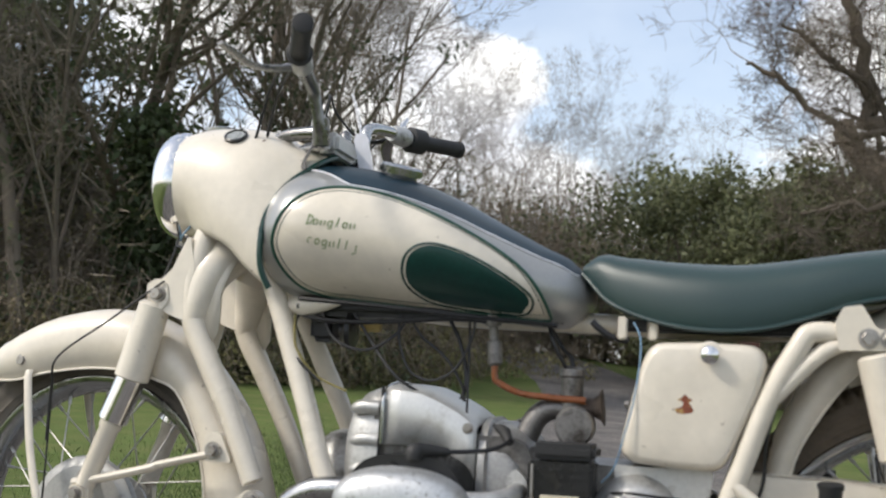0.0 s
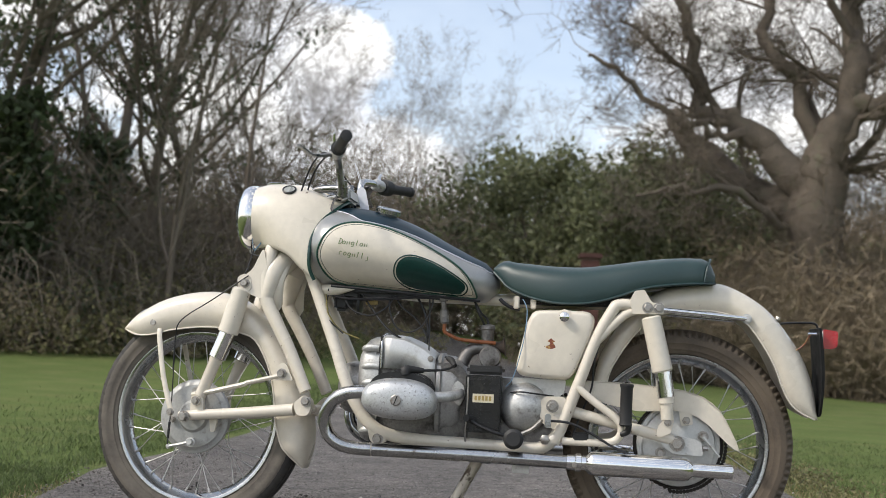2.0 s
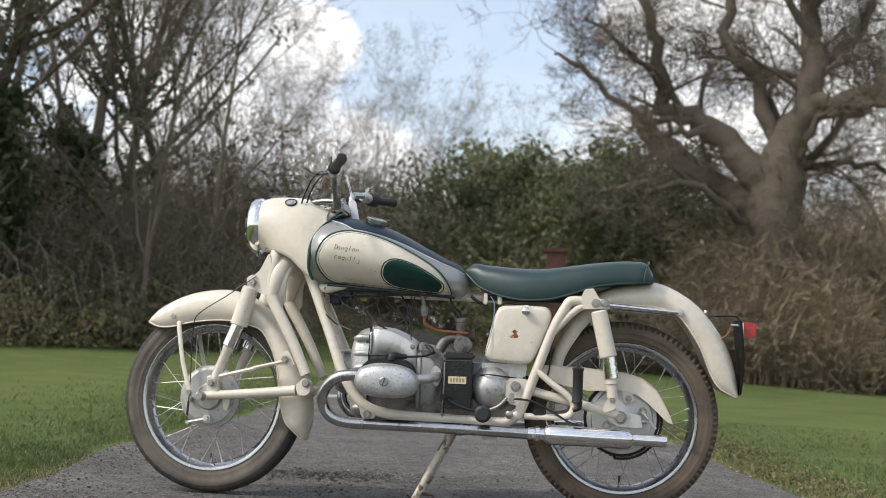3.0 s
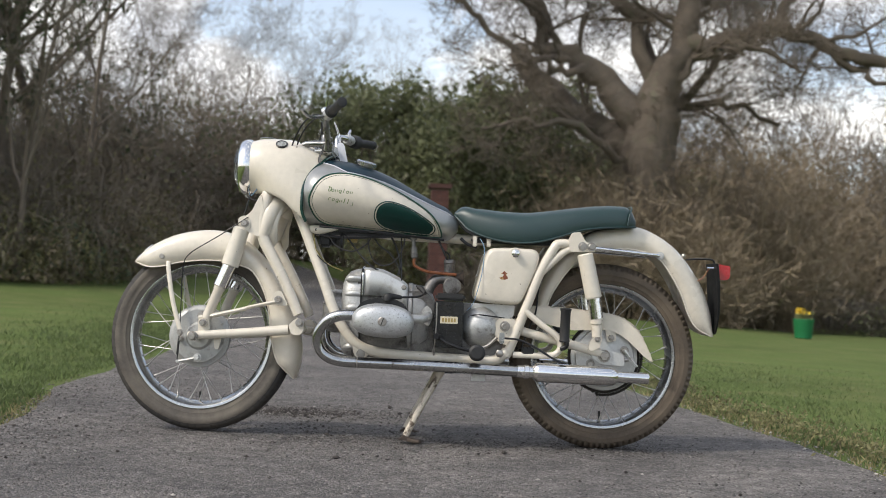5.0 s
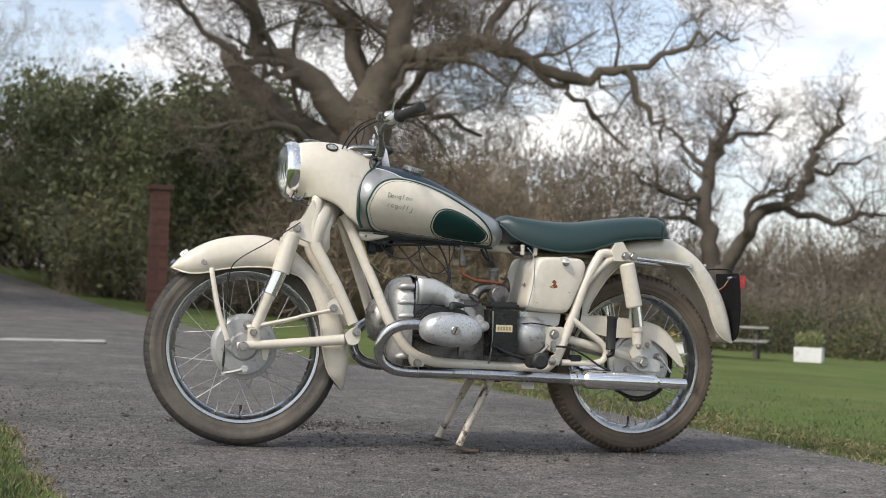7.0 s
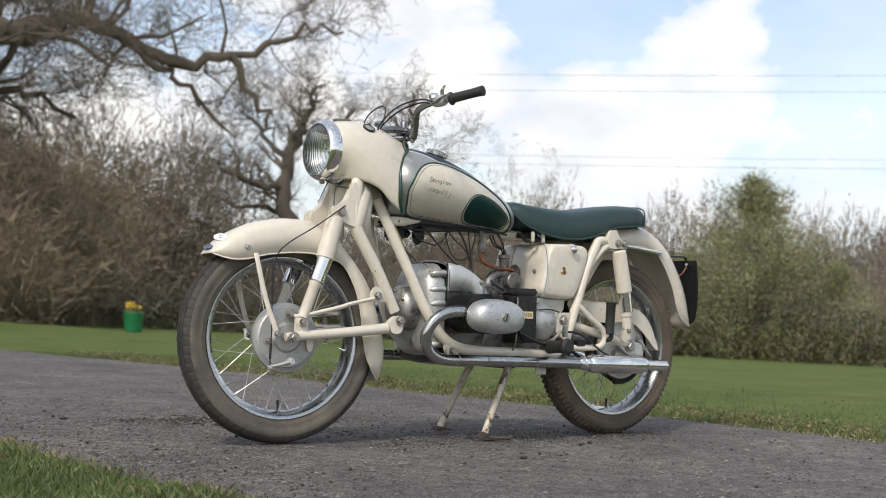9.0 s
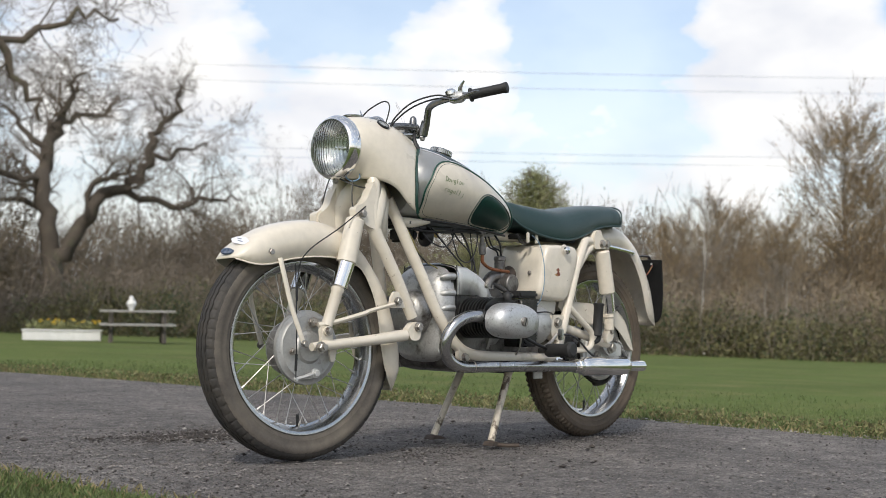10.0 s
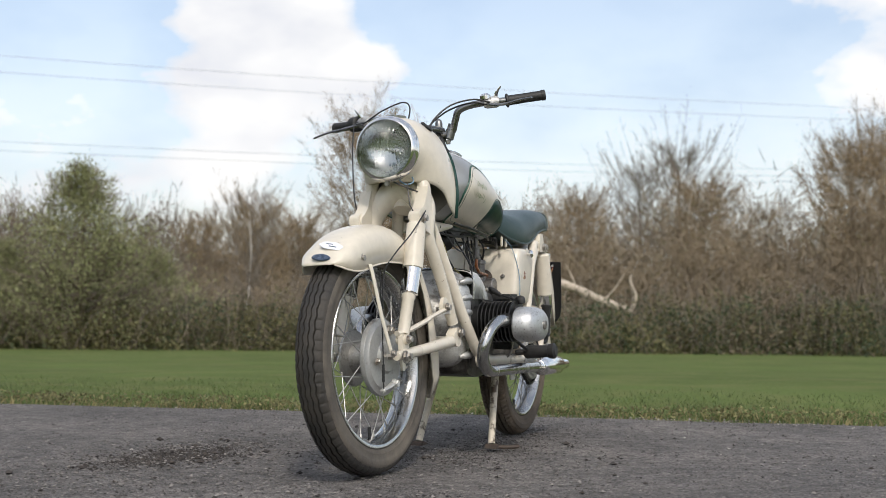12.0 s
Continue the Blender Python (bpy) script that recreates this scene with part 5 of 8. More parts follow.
    part("pipe_joint", rod((0.566, 0.199 * s, 0.2795), (0.570, 0.199 * s, 0.2795), ((0, 0.0202), (1, 0.0202)), 18), STEEL, pipe)
    silencer = part("silencer", rod((1.135, 0.184 * s, 0.268), (1.605, 0.170 * s, 0.258), ((0, 0.0215), (0.05, 0.0225), (0.055, 0.026), (0.085, 0.026), (0.09, 0.021), (0.115, 0.022), (0.135, 0.031), (0.16, 0.0345), (0.70, 0.0345), (0.735, 0.031), (0.760, 0.0205), (0.995, 0.0200), (1, 0.0175), (0.96, 0.0165)), 28), CHROME, bike, "chrome silencer with a narrow tail pipe")
    part("clamp_bolt", bolt((1.158, 0.205 * s, 0.262), 0.006, 0.008, (0, s, 0)), STEEL, silencer)

# gearbox and carburettor
gear = part("gearbox", plate(rounded([(0.835, 0.500), (0.93, 0.500), (1.06, 0.498), (1.095, 0.470), (1.085, 0.330), (1.00, 0.285), (0.84, 0.270)], 0.03, 4), -0.105, 0.105, 0.015, segments=3), GRIMY, bike, "dirty cast alloy gearbox")
bm = turned(((-0.100, 0.074), (-0.118, 0.073), (-0.134, 0.066), (-0.148, 0.054), (-0.158, 0.038), (-0.164, 0.020), (-0.166, 0.0005)), (1.002, 0, 0.416), n=36)
part("gearbox_dome", bm, ALLOY, gear, "domed polished alloy cover")
part("gearbox_plate", plate(rounded([(0.965, 0.502), (1.125, 0.500), (1.120, 0.460), (1.085, 0.440), (0.97, 0.46)], 0.006), -0.112, -0.106, 0.002), PALE, gear)
part("breather_cable", tube([(0.955, -0.13, 0.455), (0.99, -0.165, 0.462), (1.04, -0.158, 0.458), (1.09, -0.125, 0.452)], 0.0028, 6, 5), CABLE, gear)
carb = part("carburettor", rod((0.885, -0.045, 0.535), (0.884, -0.045, 0.658), ((0, 0.020), (0.3, 0.024), (0.55, 0.023), (0.58, 0.019), (0.85, 0.019), (0.88, 0.022), (0.97, 0.021), (1, 0.012)), 18), GRIMY, bike, "grey cast carburettor")
part("float_bowl", rod((0.896, -0.098, 0.559), (0.896, -0.060, 0.559), ((0, 0.030), (0.1, 0.033), (0.9, 0.033), (1, 0.028)), 24), GRIMY, carb)
part("inlet_manifold", tube([(0.878, -0.045, 0.585), (0.850, -0.045, 0.586), (0.825, -0.045, 0.570), (0.808, -0.045, 0.535)], 0.020, 14, 5), GRIMY, carb)
part("air_trumpet", rod((0.900, -0.045, 0.588), (0.938, -0.045, 0.592), ((0, 0.018), (0.6, 0.016), (0.85, 0.022), (1, 0.032)), 20), RUSTY, carb)
part("fuel_pipe", tube([(0.755, -0.075, 0.665), (0.755, -0.075, 0.635), (0.766, -0.074, 0.624), (0.800, -0.072, 0.610), (0.85, -0.07, 0.605), (0.910, -0.065, 0.602)], 0.0058, 10, 6), COPPER, carb, "amber plastic fuel pipe")
for dy in (-0.008, 0.008):
    part("throttle_cable", tube([(0.885, -0.045 + dy, 0.652), (0.880, -0.040 + dy, 0.675), (0.862, -0.02 + dy, 0.69), (0.84, -0.02 + dy, 0.725)], 0.0030, 8, 4), CABLE, carb)
battery = part("battery", box(0.834, 0.938, -0.176, -0.085, 0.340, 0.505, 0.004), CASE, bike, "black battery with a pale printed label")
for z in (0.366, 0.378, 0.390, 0.402, 0.478, 0.490):
    part("case_rib", box(0.836, 0.936, -0.1785, -0.176, z, z + 0.005, 0.001), CASE, battery)
part("battery_top", box(0.836, 0.942, -0.178, -0.088, 0.508, 0.534, 0.008), RUBBER, battery)
lab = part("label", box(0.856, 0.918, -0.1780, -0.1765, 0.427, 0.452, 0.0), LABEL, battery, "pale label with a printed name worn to bars")
for k in range(5):
    part("printed_bar", box(0.862 + 0.0105 * k, 0.869 + 0.0105 * k, -0.1788, -0.1782, 0.433, 0.446, 0.0), GOLD, lab)
part("battery_strap", tube([(0.838, -0.15, 0.30), (0.838, -0.18, 0.34), (0.842, -0.182, 0.42), (0.842, -0.18, 0.50)], 0.003, 6, 3), STEEL, battery)

# controls
pedal = part("gear_pedal", tube([(0.850, -0.185, 0.378), (0.880, -0.195, 0.360), (0.930, -0.200, 0.342), (0.985, -0.190, 0.330)], [0.007, 0.006, 0.006, 0.007], 10, 4), BLACK, bike, "black gear pedal")
part("pedal_rubber", tube([(0.842, -0.21, 0.382), (0.852, -0.185, 0.380), (0.870, -0.165, 0.374)], 0.010, 12, 3), RUBBER, pedal)
peg = part("footrest", rod((0.985, -0.150, 0.325), (0.985, -0.300, 0.333), ((0, 0.010), (0.22, 0.010), (0.23, 0.020), (0.28, 0.0245), (0.80, 0.0215), (0.82, 0.026), (0.95, 0.029), (1, 0.020)), 18), RUBBER, bike, "black rubber footrest")
part("far_rubber", rod((0.985, 0.150, 0.325), (0.985, 0.290, 0.333), ((0, 0.010), (0.22, 0.010), (0.23, 0.020), (0.28, 0.0245), (0.80, 0.0215), (0.82, 0.026), (0.95, 0.029), (1, 0.020)), 18), RUBBER, peg)
part("spindle", rod((1.070, -0.13, 0.328), (1.070, -0.195, 0.328), ((0, 0.010), (0.7, 0.010), (0.72, 0.015), (0.95, 0.015), (1, 0.010)), 6), STEEL, peg)
part("pedal_link", tube([(0.985, -0.165, 0.335), (1.03, -0.165, 0.355), (1.06, -0.17, 0.385)], 0.006, 8, 3), STEEL, peg)
part("brake_rod", tube([(1.085, -0.170, 0.382), (1.14, -0.172, 0.378), (1.20, -0.170, 0.352), (1.27, -0.162, 0.312), (1.31, -0.158, 0.298)], 0.0038, 8, 5), CABLE, peg)
part("lever_end", box(1.068, 1.086, -0.182, -0.165, 0.362, 0.402, 0.003), DULLCHROME, peg)
part("brake_switch", box(1.15, 1.195, -0.16, -0.135, 0.325, 0.352, 0.004), BLACK, peg)
kick = part("passenger_footrest", rod((1.300, -0.172, 0.376), (1.301, -0.178, 0.498), ((0, 0.016), (0.04, 0.0195), (0.08, 0.0175), (0.9, 0.0180), (0.93, 0.0205), (0.98, 0.0205), (1, 0.015)), 18), RUBBER, bike, "folded black rubber passenger footrest")
part("hinge", tube([(1.288, -0.165, 0.352), (1.306, -0.172, 0.360), (1.309, -0.174, 0.378)], 0.009, 10, 4), BLACK, kick)
far = part("far_footrest", rod((1.309, 0.172, 0.376), (1.310, 0.178, 0.498), ((0, 0.016), (0.04, 0.0195), (0.08, 0.0175), (0.9, 0.0180), (0.93, 0.0205), (0.98, 0.0205), (1, 0.015)), 18), RUBBER, kick)
stand = part("centre_stand", tube([(0.868, -0.11, 0.262), (0.868, 0.11, 0.262)], 0.012, 12, 1), CREAM, bike, "cream centre stand with worn feet")
for s in BOTH:
    leg = part("stand_leg", tube([(0.872, 0.108 * s, 0.262), (0.80, 0.122 * s, 0.125), (0.748, 0.133 * s, 0.020)], [0.014, 0.012, 0.0125], 12, 3), WORNCREAM, stand)
    foot = plate(rounded([(0.722, 0.006), (0.740, 0.022), (0.775, 0.014), (0.800, 0.006)], 0.004), 0.115 * s, 0.158 * s, 0.002)
    part("foot", foot, RUSTY, leg, "scraped rusty foot")
part("stand_arm", tube([(0.755, -0.145, 0.010), (0.775, -0.185, 0.008), (0.80, -0.215, 0.010)], 0.007, 8, 3), RUSTY, stand)
part("stand_bracket", box(0.855, 0.915, -0.10, 0.10, 0.245, 0.292, 0.006), BLACK, stand)
part("bracket_tab", box(0.975, 1.025, -0.135, -0.128, 0.225, 0.30, 0.002), PALE, stand)
horn = part("horn", turned(((0, 0.0005), (-0.004, 0.018), (-0.006, 0.032), (-0.014, 0.034), (-0.02, 0.02), (-0.03, 0.012)), (0.50, -0.055, 0.705), "x", 28), BLACK, bike, "small black horn under the tank")
part("horn_bracket", box(0.508, 0.545, -0.062, -0.048, 0.705, 0.722, 0.002), GOLD, horn)
coil = part("ignition_coil", box(0.405, 0.452, -0.040, 0.040, 0.685, 0.735, 0.010, 3), BLACK, bike, "black ignition coil box under the tank")
part("coil_cap", rod((0.450, -0.02, 0.71), (0.474, -0.02, 0.71), ((0, 0.018), (0.7, 0.016), (1, 0.010)), 16), RUBBER, coil)

# loose wiring below the tank
loom = part("wiring_loom", tube([(0.385, -0.055, 0.735), (0.45, -0.08, 0.722), (0.55, -0.085, 0.722), (0.68, -0.08, 0.732), (0.75, -0.08, 0.728)], 0.0042, 8, 5), CABLE, bike, "loose black cables hanging below the tank")
for pts, r, m in (
        ([(0.585, -0.08, 0.735), (0.588, -0.09, 0.690), (0.61, -0.095, 0.640), (0.650, -0.095, 0.625), (0.69, -0.09, 0.648), (0.715, -0.085, 0.70), (0.718, -0.08, 0.735)], 0.0024, CABLE),
        ([(0.600, -0.07, 0.735), (0.625, -0.08, 0.70), (0.67, -0.085, 0.665), (0.70, -0.085, 0.62), (0.705, -0.08, 0.592)], 0.0026, CABLE),
        ([(0.665, -0.05, 0.735), (0.69, -0.06, 0.69), (0.705, -0.07, 0.63), (0.698, -0.075, 0.595)], 0.0036, CABLE),
        ([(0.705, -0.06, 0.735), (0.708, -0.07, 0.66), (0.712, -0.09, 0.575), (0.715, -0.105, 0.555)], 0.0022, CABLE),
        ([(0.385, -0.06, 0.735), (0.395, -0.085, 0.69), (0.405, -0.09, 0.665), (0.44, -0.095, 0.625), (0.50, -0.10, 0.600)], 0.0022, YELLOW),
        ([(0.392, -0.06, 0.735), (0.388, -0.085, 0.68), (0.402, -0.092, 0.655), (0.45, -0.10, 0.615)], 0.0024, CABLE),
        ([(0.44, -0.07, 0.735), (0.47, -0.09, 0.69), (0.53, -0.10, 0.672), (0.58, -0.09, 0.70), (0.60, -0.08, 0.735)], 0.0026, CABLE),
        ([(0.50, -0.07, 0.735), (0.56, -0.10, 0.66), (0.60, -0.11, 0.622), (0.64, -0.10, 0.600)], 0.0030, CABLE),
        ([(0.84, -0.05, 0.735), (0.852, -0.07, 0.70), (0.872, -0.06, 0.66), (0.884, -0.045, 0.632)], 0.0034, CABLE),
        ([(0.99, -0.105, 0.735), (1.005, -0.13, 0.70), (1.000, -0.155, 0.62), (0.985, -0.165, 0.55), (0.970, -0.16, 0.50), (0.95, -0.15, 0.475)], 0.0014, BLUE),
        ([(1.222, -0.115, 0.62), (1.205, -0.118, 0.55), (1.20, -0.115, 0.48), (1.17, -0.12, 0.40), (1.15, -0.13, 0.345)], 0.0030, CABLE),
        ([(0.92, -0.09, 0.735), (0.93, -0.09, 0.725), (0.95, -0.085, 0.712), (0.98, -0.08, 0.705)], 0.006, CABLE)):
    part("wire", tube(pts, r, 7, 6), m, loom)

# ---------------------------------------------------------------- ground
GRASS_N = material("grass_field", (0.100, 0.134, 0.044), 0.98, 0.0, 0.32, 0.35, 30.0, 0.5, 90.0, (0.165, 0.165, 0.070), (0.46, 0.80), 1.6, ior=1.12)


def asphalt():
    """Worn tarmac: stone chips of mixed tone in a grey binder, with paler worn and darker damp areas."""
    m = bpy.data.materials.new("worn_asphalt")
    m.use_nodes = True
    t = m.node_tree
    b = t.nodes["Principled BSDF"]
    co = t.nodes.new("ShaderNodeTexCoord").outputs["Object"]
    broad = node(t, "ShaderNodeTexNoise", {"Vector": co, "Scale": 1.5, "Detail": 6.0, "Roughness": 0.62})
    mid = node(t, "ShaderNodeTexNoise", {"Vector": co, "Scale": 14.0, "Detail": 5.0, "Roughness": 0.65})
    chip = node(t, "ShaderNodeTexVoronoi", {"Vector": co, "Scale": 150.0})
    big = node(t, "ShaderNodeTexVoronoi", {"Vector": co, "Scale": 62.0})
    tone = ramp(t, broad.outputs[0], ((0.30, (0.105, 0.097, 0.091)), (0.50, (0.158, 0.145, 0.134)), (0.68, (0.218, 0.199, 0.180))))
    spread = ramp(t, chip.outputs["Color"], ((0.08, 0.40), (0.40, 0.88), (0.70, 1.15), (0.93, 1.75)))
    patch = node(t, "ShaderNodeMapRange", {0: mid.outputs[0], 1: 0.3, 2: 0.7, 3: 0.62, 4: 1.36})
    k = node(t, "ShaderNodeMath", {0: spread.outputs[0], 1: patch.outputs[0]}, operation="MULTIPLY")
    base = node(t, "ShaderNodeVectorMath", {0: tone.outputs[0], "Scale": k.outputs[0]}, operation="SCALE")
    t.links.new(base.outputs[0], b.inputs["Base Color"])
    b.inputs["Roughness"].default_value = 0.86
    rough = node(t, "ShaderNodeMath", {0: chip.outputs["Distance"], 1: big.outputs["Distance"]}, operation="ADD")
    lift = node(t, "ShaderNodeMath", {0: mid.outputs[0], 1: rough.outputs[0]}, operation="SUBTRACT")
    bump = node(t, "ShaderNodeBump", {"Height": lift.outputs[0], "Strength": 1.0, "Distance": 0.010})
    t.links.new(bump.outputs[0], b.inputs["Normal"])
    return m


ASPHALT = asphalt()


def height(x, y):
    """The field falls a little to one side and rises along the path."""
    r = math.hypot(x - 0.7, y - 0.2)
    k = min(max((r - 3.5) / 9.0, 0.0), 1.0)
    k = k * k * (3 - 2 * k)
    far = min(1.0, 60.0 / max(r, 1.0))
    rise = 0.0001 * min(max(y - 8, 0.0), 30.0) ** 2 * min(max(9 - x, 0.0), 16.0)
    return k * far * (-0.022 * x - 0.0036 * y + rise) - 0.0085 * min(max(x, 0.0), 2.4)


left_line = spline([(-16, 0.6), (-6, 0.05), (-2.5, -0.36), (-1.0, -0.60), (0.2, -0.79), (0.8, -0.88), (1.75, -1.12), (2.8, -1.20), (4.1, -1.27), (5.2, -1.40), (10, -2.1), (22, -3.7), (34, -7.5), (60, -30)])
right_line = spline([(-16, 4.2), (-6, 3.2), (-1, 2.52), (0, 2.45), (2.2, 2.12), (4.4, 1.83), (6.4, 1.50), (14.5, 0.9), (22, -0.6), (34, -4.0), (60, -25)])


def left_edge(y):
    return left_line(y)


def right_edge(y):
    return right_line(y)


def axis_steps():
    out = [0.0]
    step = 0.25
    while out[-1] < 900:
        out.append(out[-1] + step)
        if out[-1] > 8:
            step *= 1.16
    return out


def ground_sheet():
    half = axis_steps()
    xs = [-v for v in half[:0:-1]] + half
    verts = [(x + 0.7, y, height(x + 0.7, y) - 0.012 + 0.01 * noise.noise((x * 0.6, y * 0.6, 0))) for y in xs for x in xs]
    n = len(xs)
    faces = [(j * n + i, j * n + i + 1, (j + 1) * n + i + 1, (j + 1) * n + i) for j in range(n - 1) for i in range(n - 1)]
    me = bpy.data.meshes.new("ground")
    me.from_pydata(verts, [], faces)
    me.polygons.foreach_set("use_smooth", [True] * len(faces))
    me.materials.append(GRASS_N)
    return tagged(new("ground", me), "mown green grass field", "ground", kind="structure")


def path_sheet():
    ys = [-14 + 0.25 * k for k in range(int(14 / 0.25) + 60)]
    while ys[-1] < 60:
        ys.append(ys[-1] + 0.6)
    n, verts = 41, []
    for y in ys:
        a, b = left_edge(y), right_edge(y)
        a += 0.06 * noise.noise((y * 1.6, 3.1, 0)) + 0.03 * noise.noise((y * 6, 1.1, 0))
        b += 0.07 * noise.noise((y * 1.4, 9.1, 0)) + 0.03 * noise.noise((y * 6, 5.1, 0))
        for k in range(n):
            x = a + (b - a) * k / (n - 1)
            edge = min(k, n - 1 - k)
            verts.append((x, y, height(x, y) + 0.004 * noise.noise((x * 2.2, y * 2.2, 4)) + (0.0 if edge else -0.025) - 0.002))
    faces = [(j * n + i, j * n + i + 1, (j + 1) * n + i + 1, (j + 1) * n + i) for j in range(len(ys) - 1) for i in range(n - 1)]
    me = bpy.data.meshes.new("path")
    me.from_pydata(verts, [], faces)
    me.polygons.foreach_set("use_smooth", [True] * len(faces))
    me.materials.append(ASPHALT)
    return tagged(new("path", me), "worn grey asphalt path with a ragged edge", "path", kind="structure")


ground_sheet()
path_sheet()

part("pale_strip", plate(rounded([(-1.62, 8.42), (-0.62, 8.66), (-0.66, 9.10), (-1.58, 8.92)], 0.05), height(-1.1, 8.8) + 0.0, height(-1.1, 8.8) + 0.012, 0.002, axis="z"), material("worn_line_paint", (0.42, 0.40, 0.37), 0.8, 0.0, 0.2, 3.0, 60.0, 0.2, 90.0, (0.17, 0.16, 0.15), (0.5, 0.7), 5.0), None, "worn pale strip across the path", kind="structure")
# ---------------------------------------------------------------- plants
BARK = material("oak_bark", (0.150, 0.122, 0.095), 0.9, 0.0, 0.3, 3.0, 40.0, 0.8, 28.0, (0.13, 0.14, 0.08), (0.55, 0.75), 2.5)
TWIG = material("bare_twigs", (0.190, 0.158, 0.120), 0.9, 0.0, 0.25, 1.2, 30.0, 0.0, island=0.25)
TWIG_GREY = material("grey_twigs", (0.200, 0.172, 0.138), 0.9, 0.0, 0.25, 1.2, 30.0, 0.0, island=0.25)
TWIG_GOLD = material("budding_twigs", (0.250, 0.198, 0.132), 0.9, 0.0, 0.25, 1.2, 30.0, 0.0, island=0.3)
BIRCH = material("birch_bark", (0.62, 0.58, 0.52), 0.8, 0.0, 0.2, 4.0, 40.0, 0.3, 30.0, (0.08, 0.07, 0.06), (0.60, 0.66), 6.0)
IVY = material("ivy_leaves", (0.066, 0.090, 0.040), 0.55, 0.0, 0.3, 1.0, 30.0, 0.0, island=0.45, leafy=0.25)
LAUREL = material("evergreen_leaves", (0.150, 0.164, 0.080), 0.6, 0.0, 0.35, 0.6, 30.0, 0.0, island=0.5, leafy=0.35)
OAK_DARK = material("dark_oak_bark", (0.092, 0.076, 0.060), 0.9, 0.0, 0.3, 3.0, 40.0, 0.8, 28.0, (0.11, 0.115, 0.07), (0.55, 0.75), 2.5)
TWIG_OAK = material("dark_oak_twigs", (0.150, 0.122, 0.094), 0.9, 0.0, 0.25, 1.2, 30.0, 0.0, island=0.25)
SCRUB = material("bramble_leaves", (0.195, 0.182, 0.085), 0.7, 0.0, 0.4, 0.5, 20.0, 0.0, island=0.5, leafy=0.4)
SPRING = material("spring_leaves", (0.330, 0.345, 0.165), 0.7, 0.0, 0.35, 0.5, 20.0, 0.0, island=0.45, leafy=0.45)
BROWNLEAF = material("dead_leaves", (0.195, 0.158, 0.105), 0.8, 0.0, 0.35, 0.5, 20.0, 0.0, island=0.5, leafy=0.35)
TANBUD = material("tan_buds", (0.350, 0.255, 0.142), 0.8, 0.0, 0.35, 0.5, 20.0, 0.0, island=0.45, leafy=0.35)
DEADWOOD = material("bleached_dead_wood", (0.50, 0.43, 0.34), 0.85, 0.0, 0.2, 3.0, 40.0, 0.4, 25.0)


class Wood:
    """Collects limbs and leaves for one mesh."""

    def __init__(self, seed):
        self.v, self.f, self.rng = [], [], random.Random(seed)

    def limb(self, pts, radii, sides):
        base, side = len(self.v), None
        for i, p in enumerate(pts):
            d = (pts[min(i + 1, len(pts) - 1)] - pts[max(i - 1, 0)]).normalized()
            side = d.orthogonal().normalized() if side is None else (side - d * side.dot(d)).normalized()
            up = side.cross(d)
            for k in range(sides):
                a = 2 * math.pi * k / sides
                self.v.append(p + radii[i] * (side * math.cos(a) + up * math.sin(a)))
        for i in range(len(pts) - 1):
            for k in range(sides):
                a, b = base + i * sides + k, base + i * sides + (k + 1) % sides
                self.f.append((a, b, b + sides, a + sides))

    def leaf(self, p, size, flat=0.0):
        r = self.rng
        a = Vector((r.gauss(0, 1), r.gauss(0, 1), r.gauss(0, 1) * (1 - flat))).normalized()
        b = a.orthogonal().normalized()
        b = Matrix.Rotation(r.uniform(0, 6.28), 3, a) @ b
        c = a.cross(b)
        n = len(self.v)
        self.v += [p - b * size, p + c * size * 0.45, p + b * size, p - c * size * 0.45]
        self.f.append((n, n + 1, n + 2, n + 3))

    def spray(self, p, d, length, width):
        """A twig as one long thin diamond."""
        d = d.normalized()
        c = Matrix.Rotation(self.rng.uniform(0, 6.28), 3, d) @ d.orthogonal().normalized()
        n = len(self.v)
        self.v += [p, p + d * length * 0.4 + c * width, p + d * length, p + d * length * 0.4 - c * width]
        self.f.append((n, n + 1, n + 2, n + 3))

    def mesh(self, name, mat):
        me = bpy.data.meshes.new(name)
        me.from_pydata([tuple(q) for q in self.v], [], self.f)
        me.polygons.foreach_set("use_smooth", [True] * len(self.f))
        me.materials.append(mat)
        return me


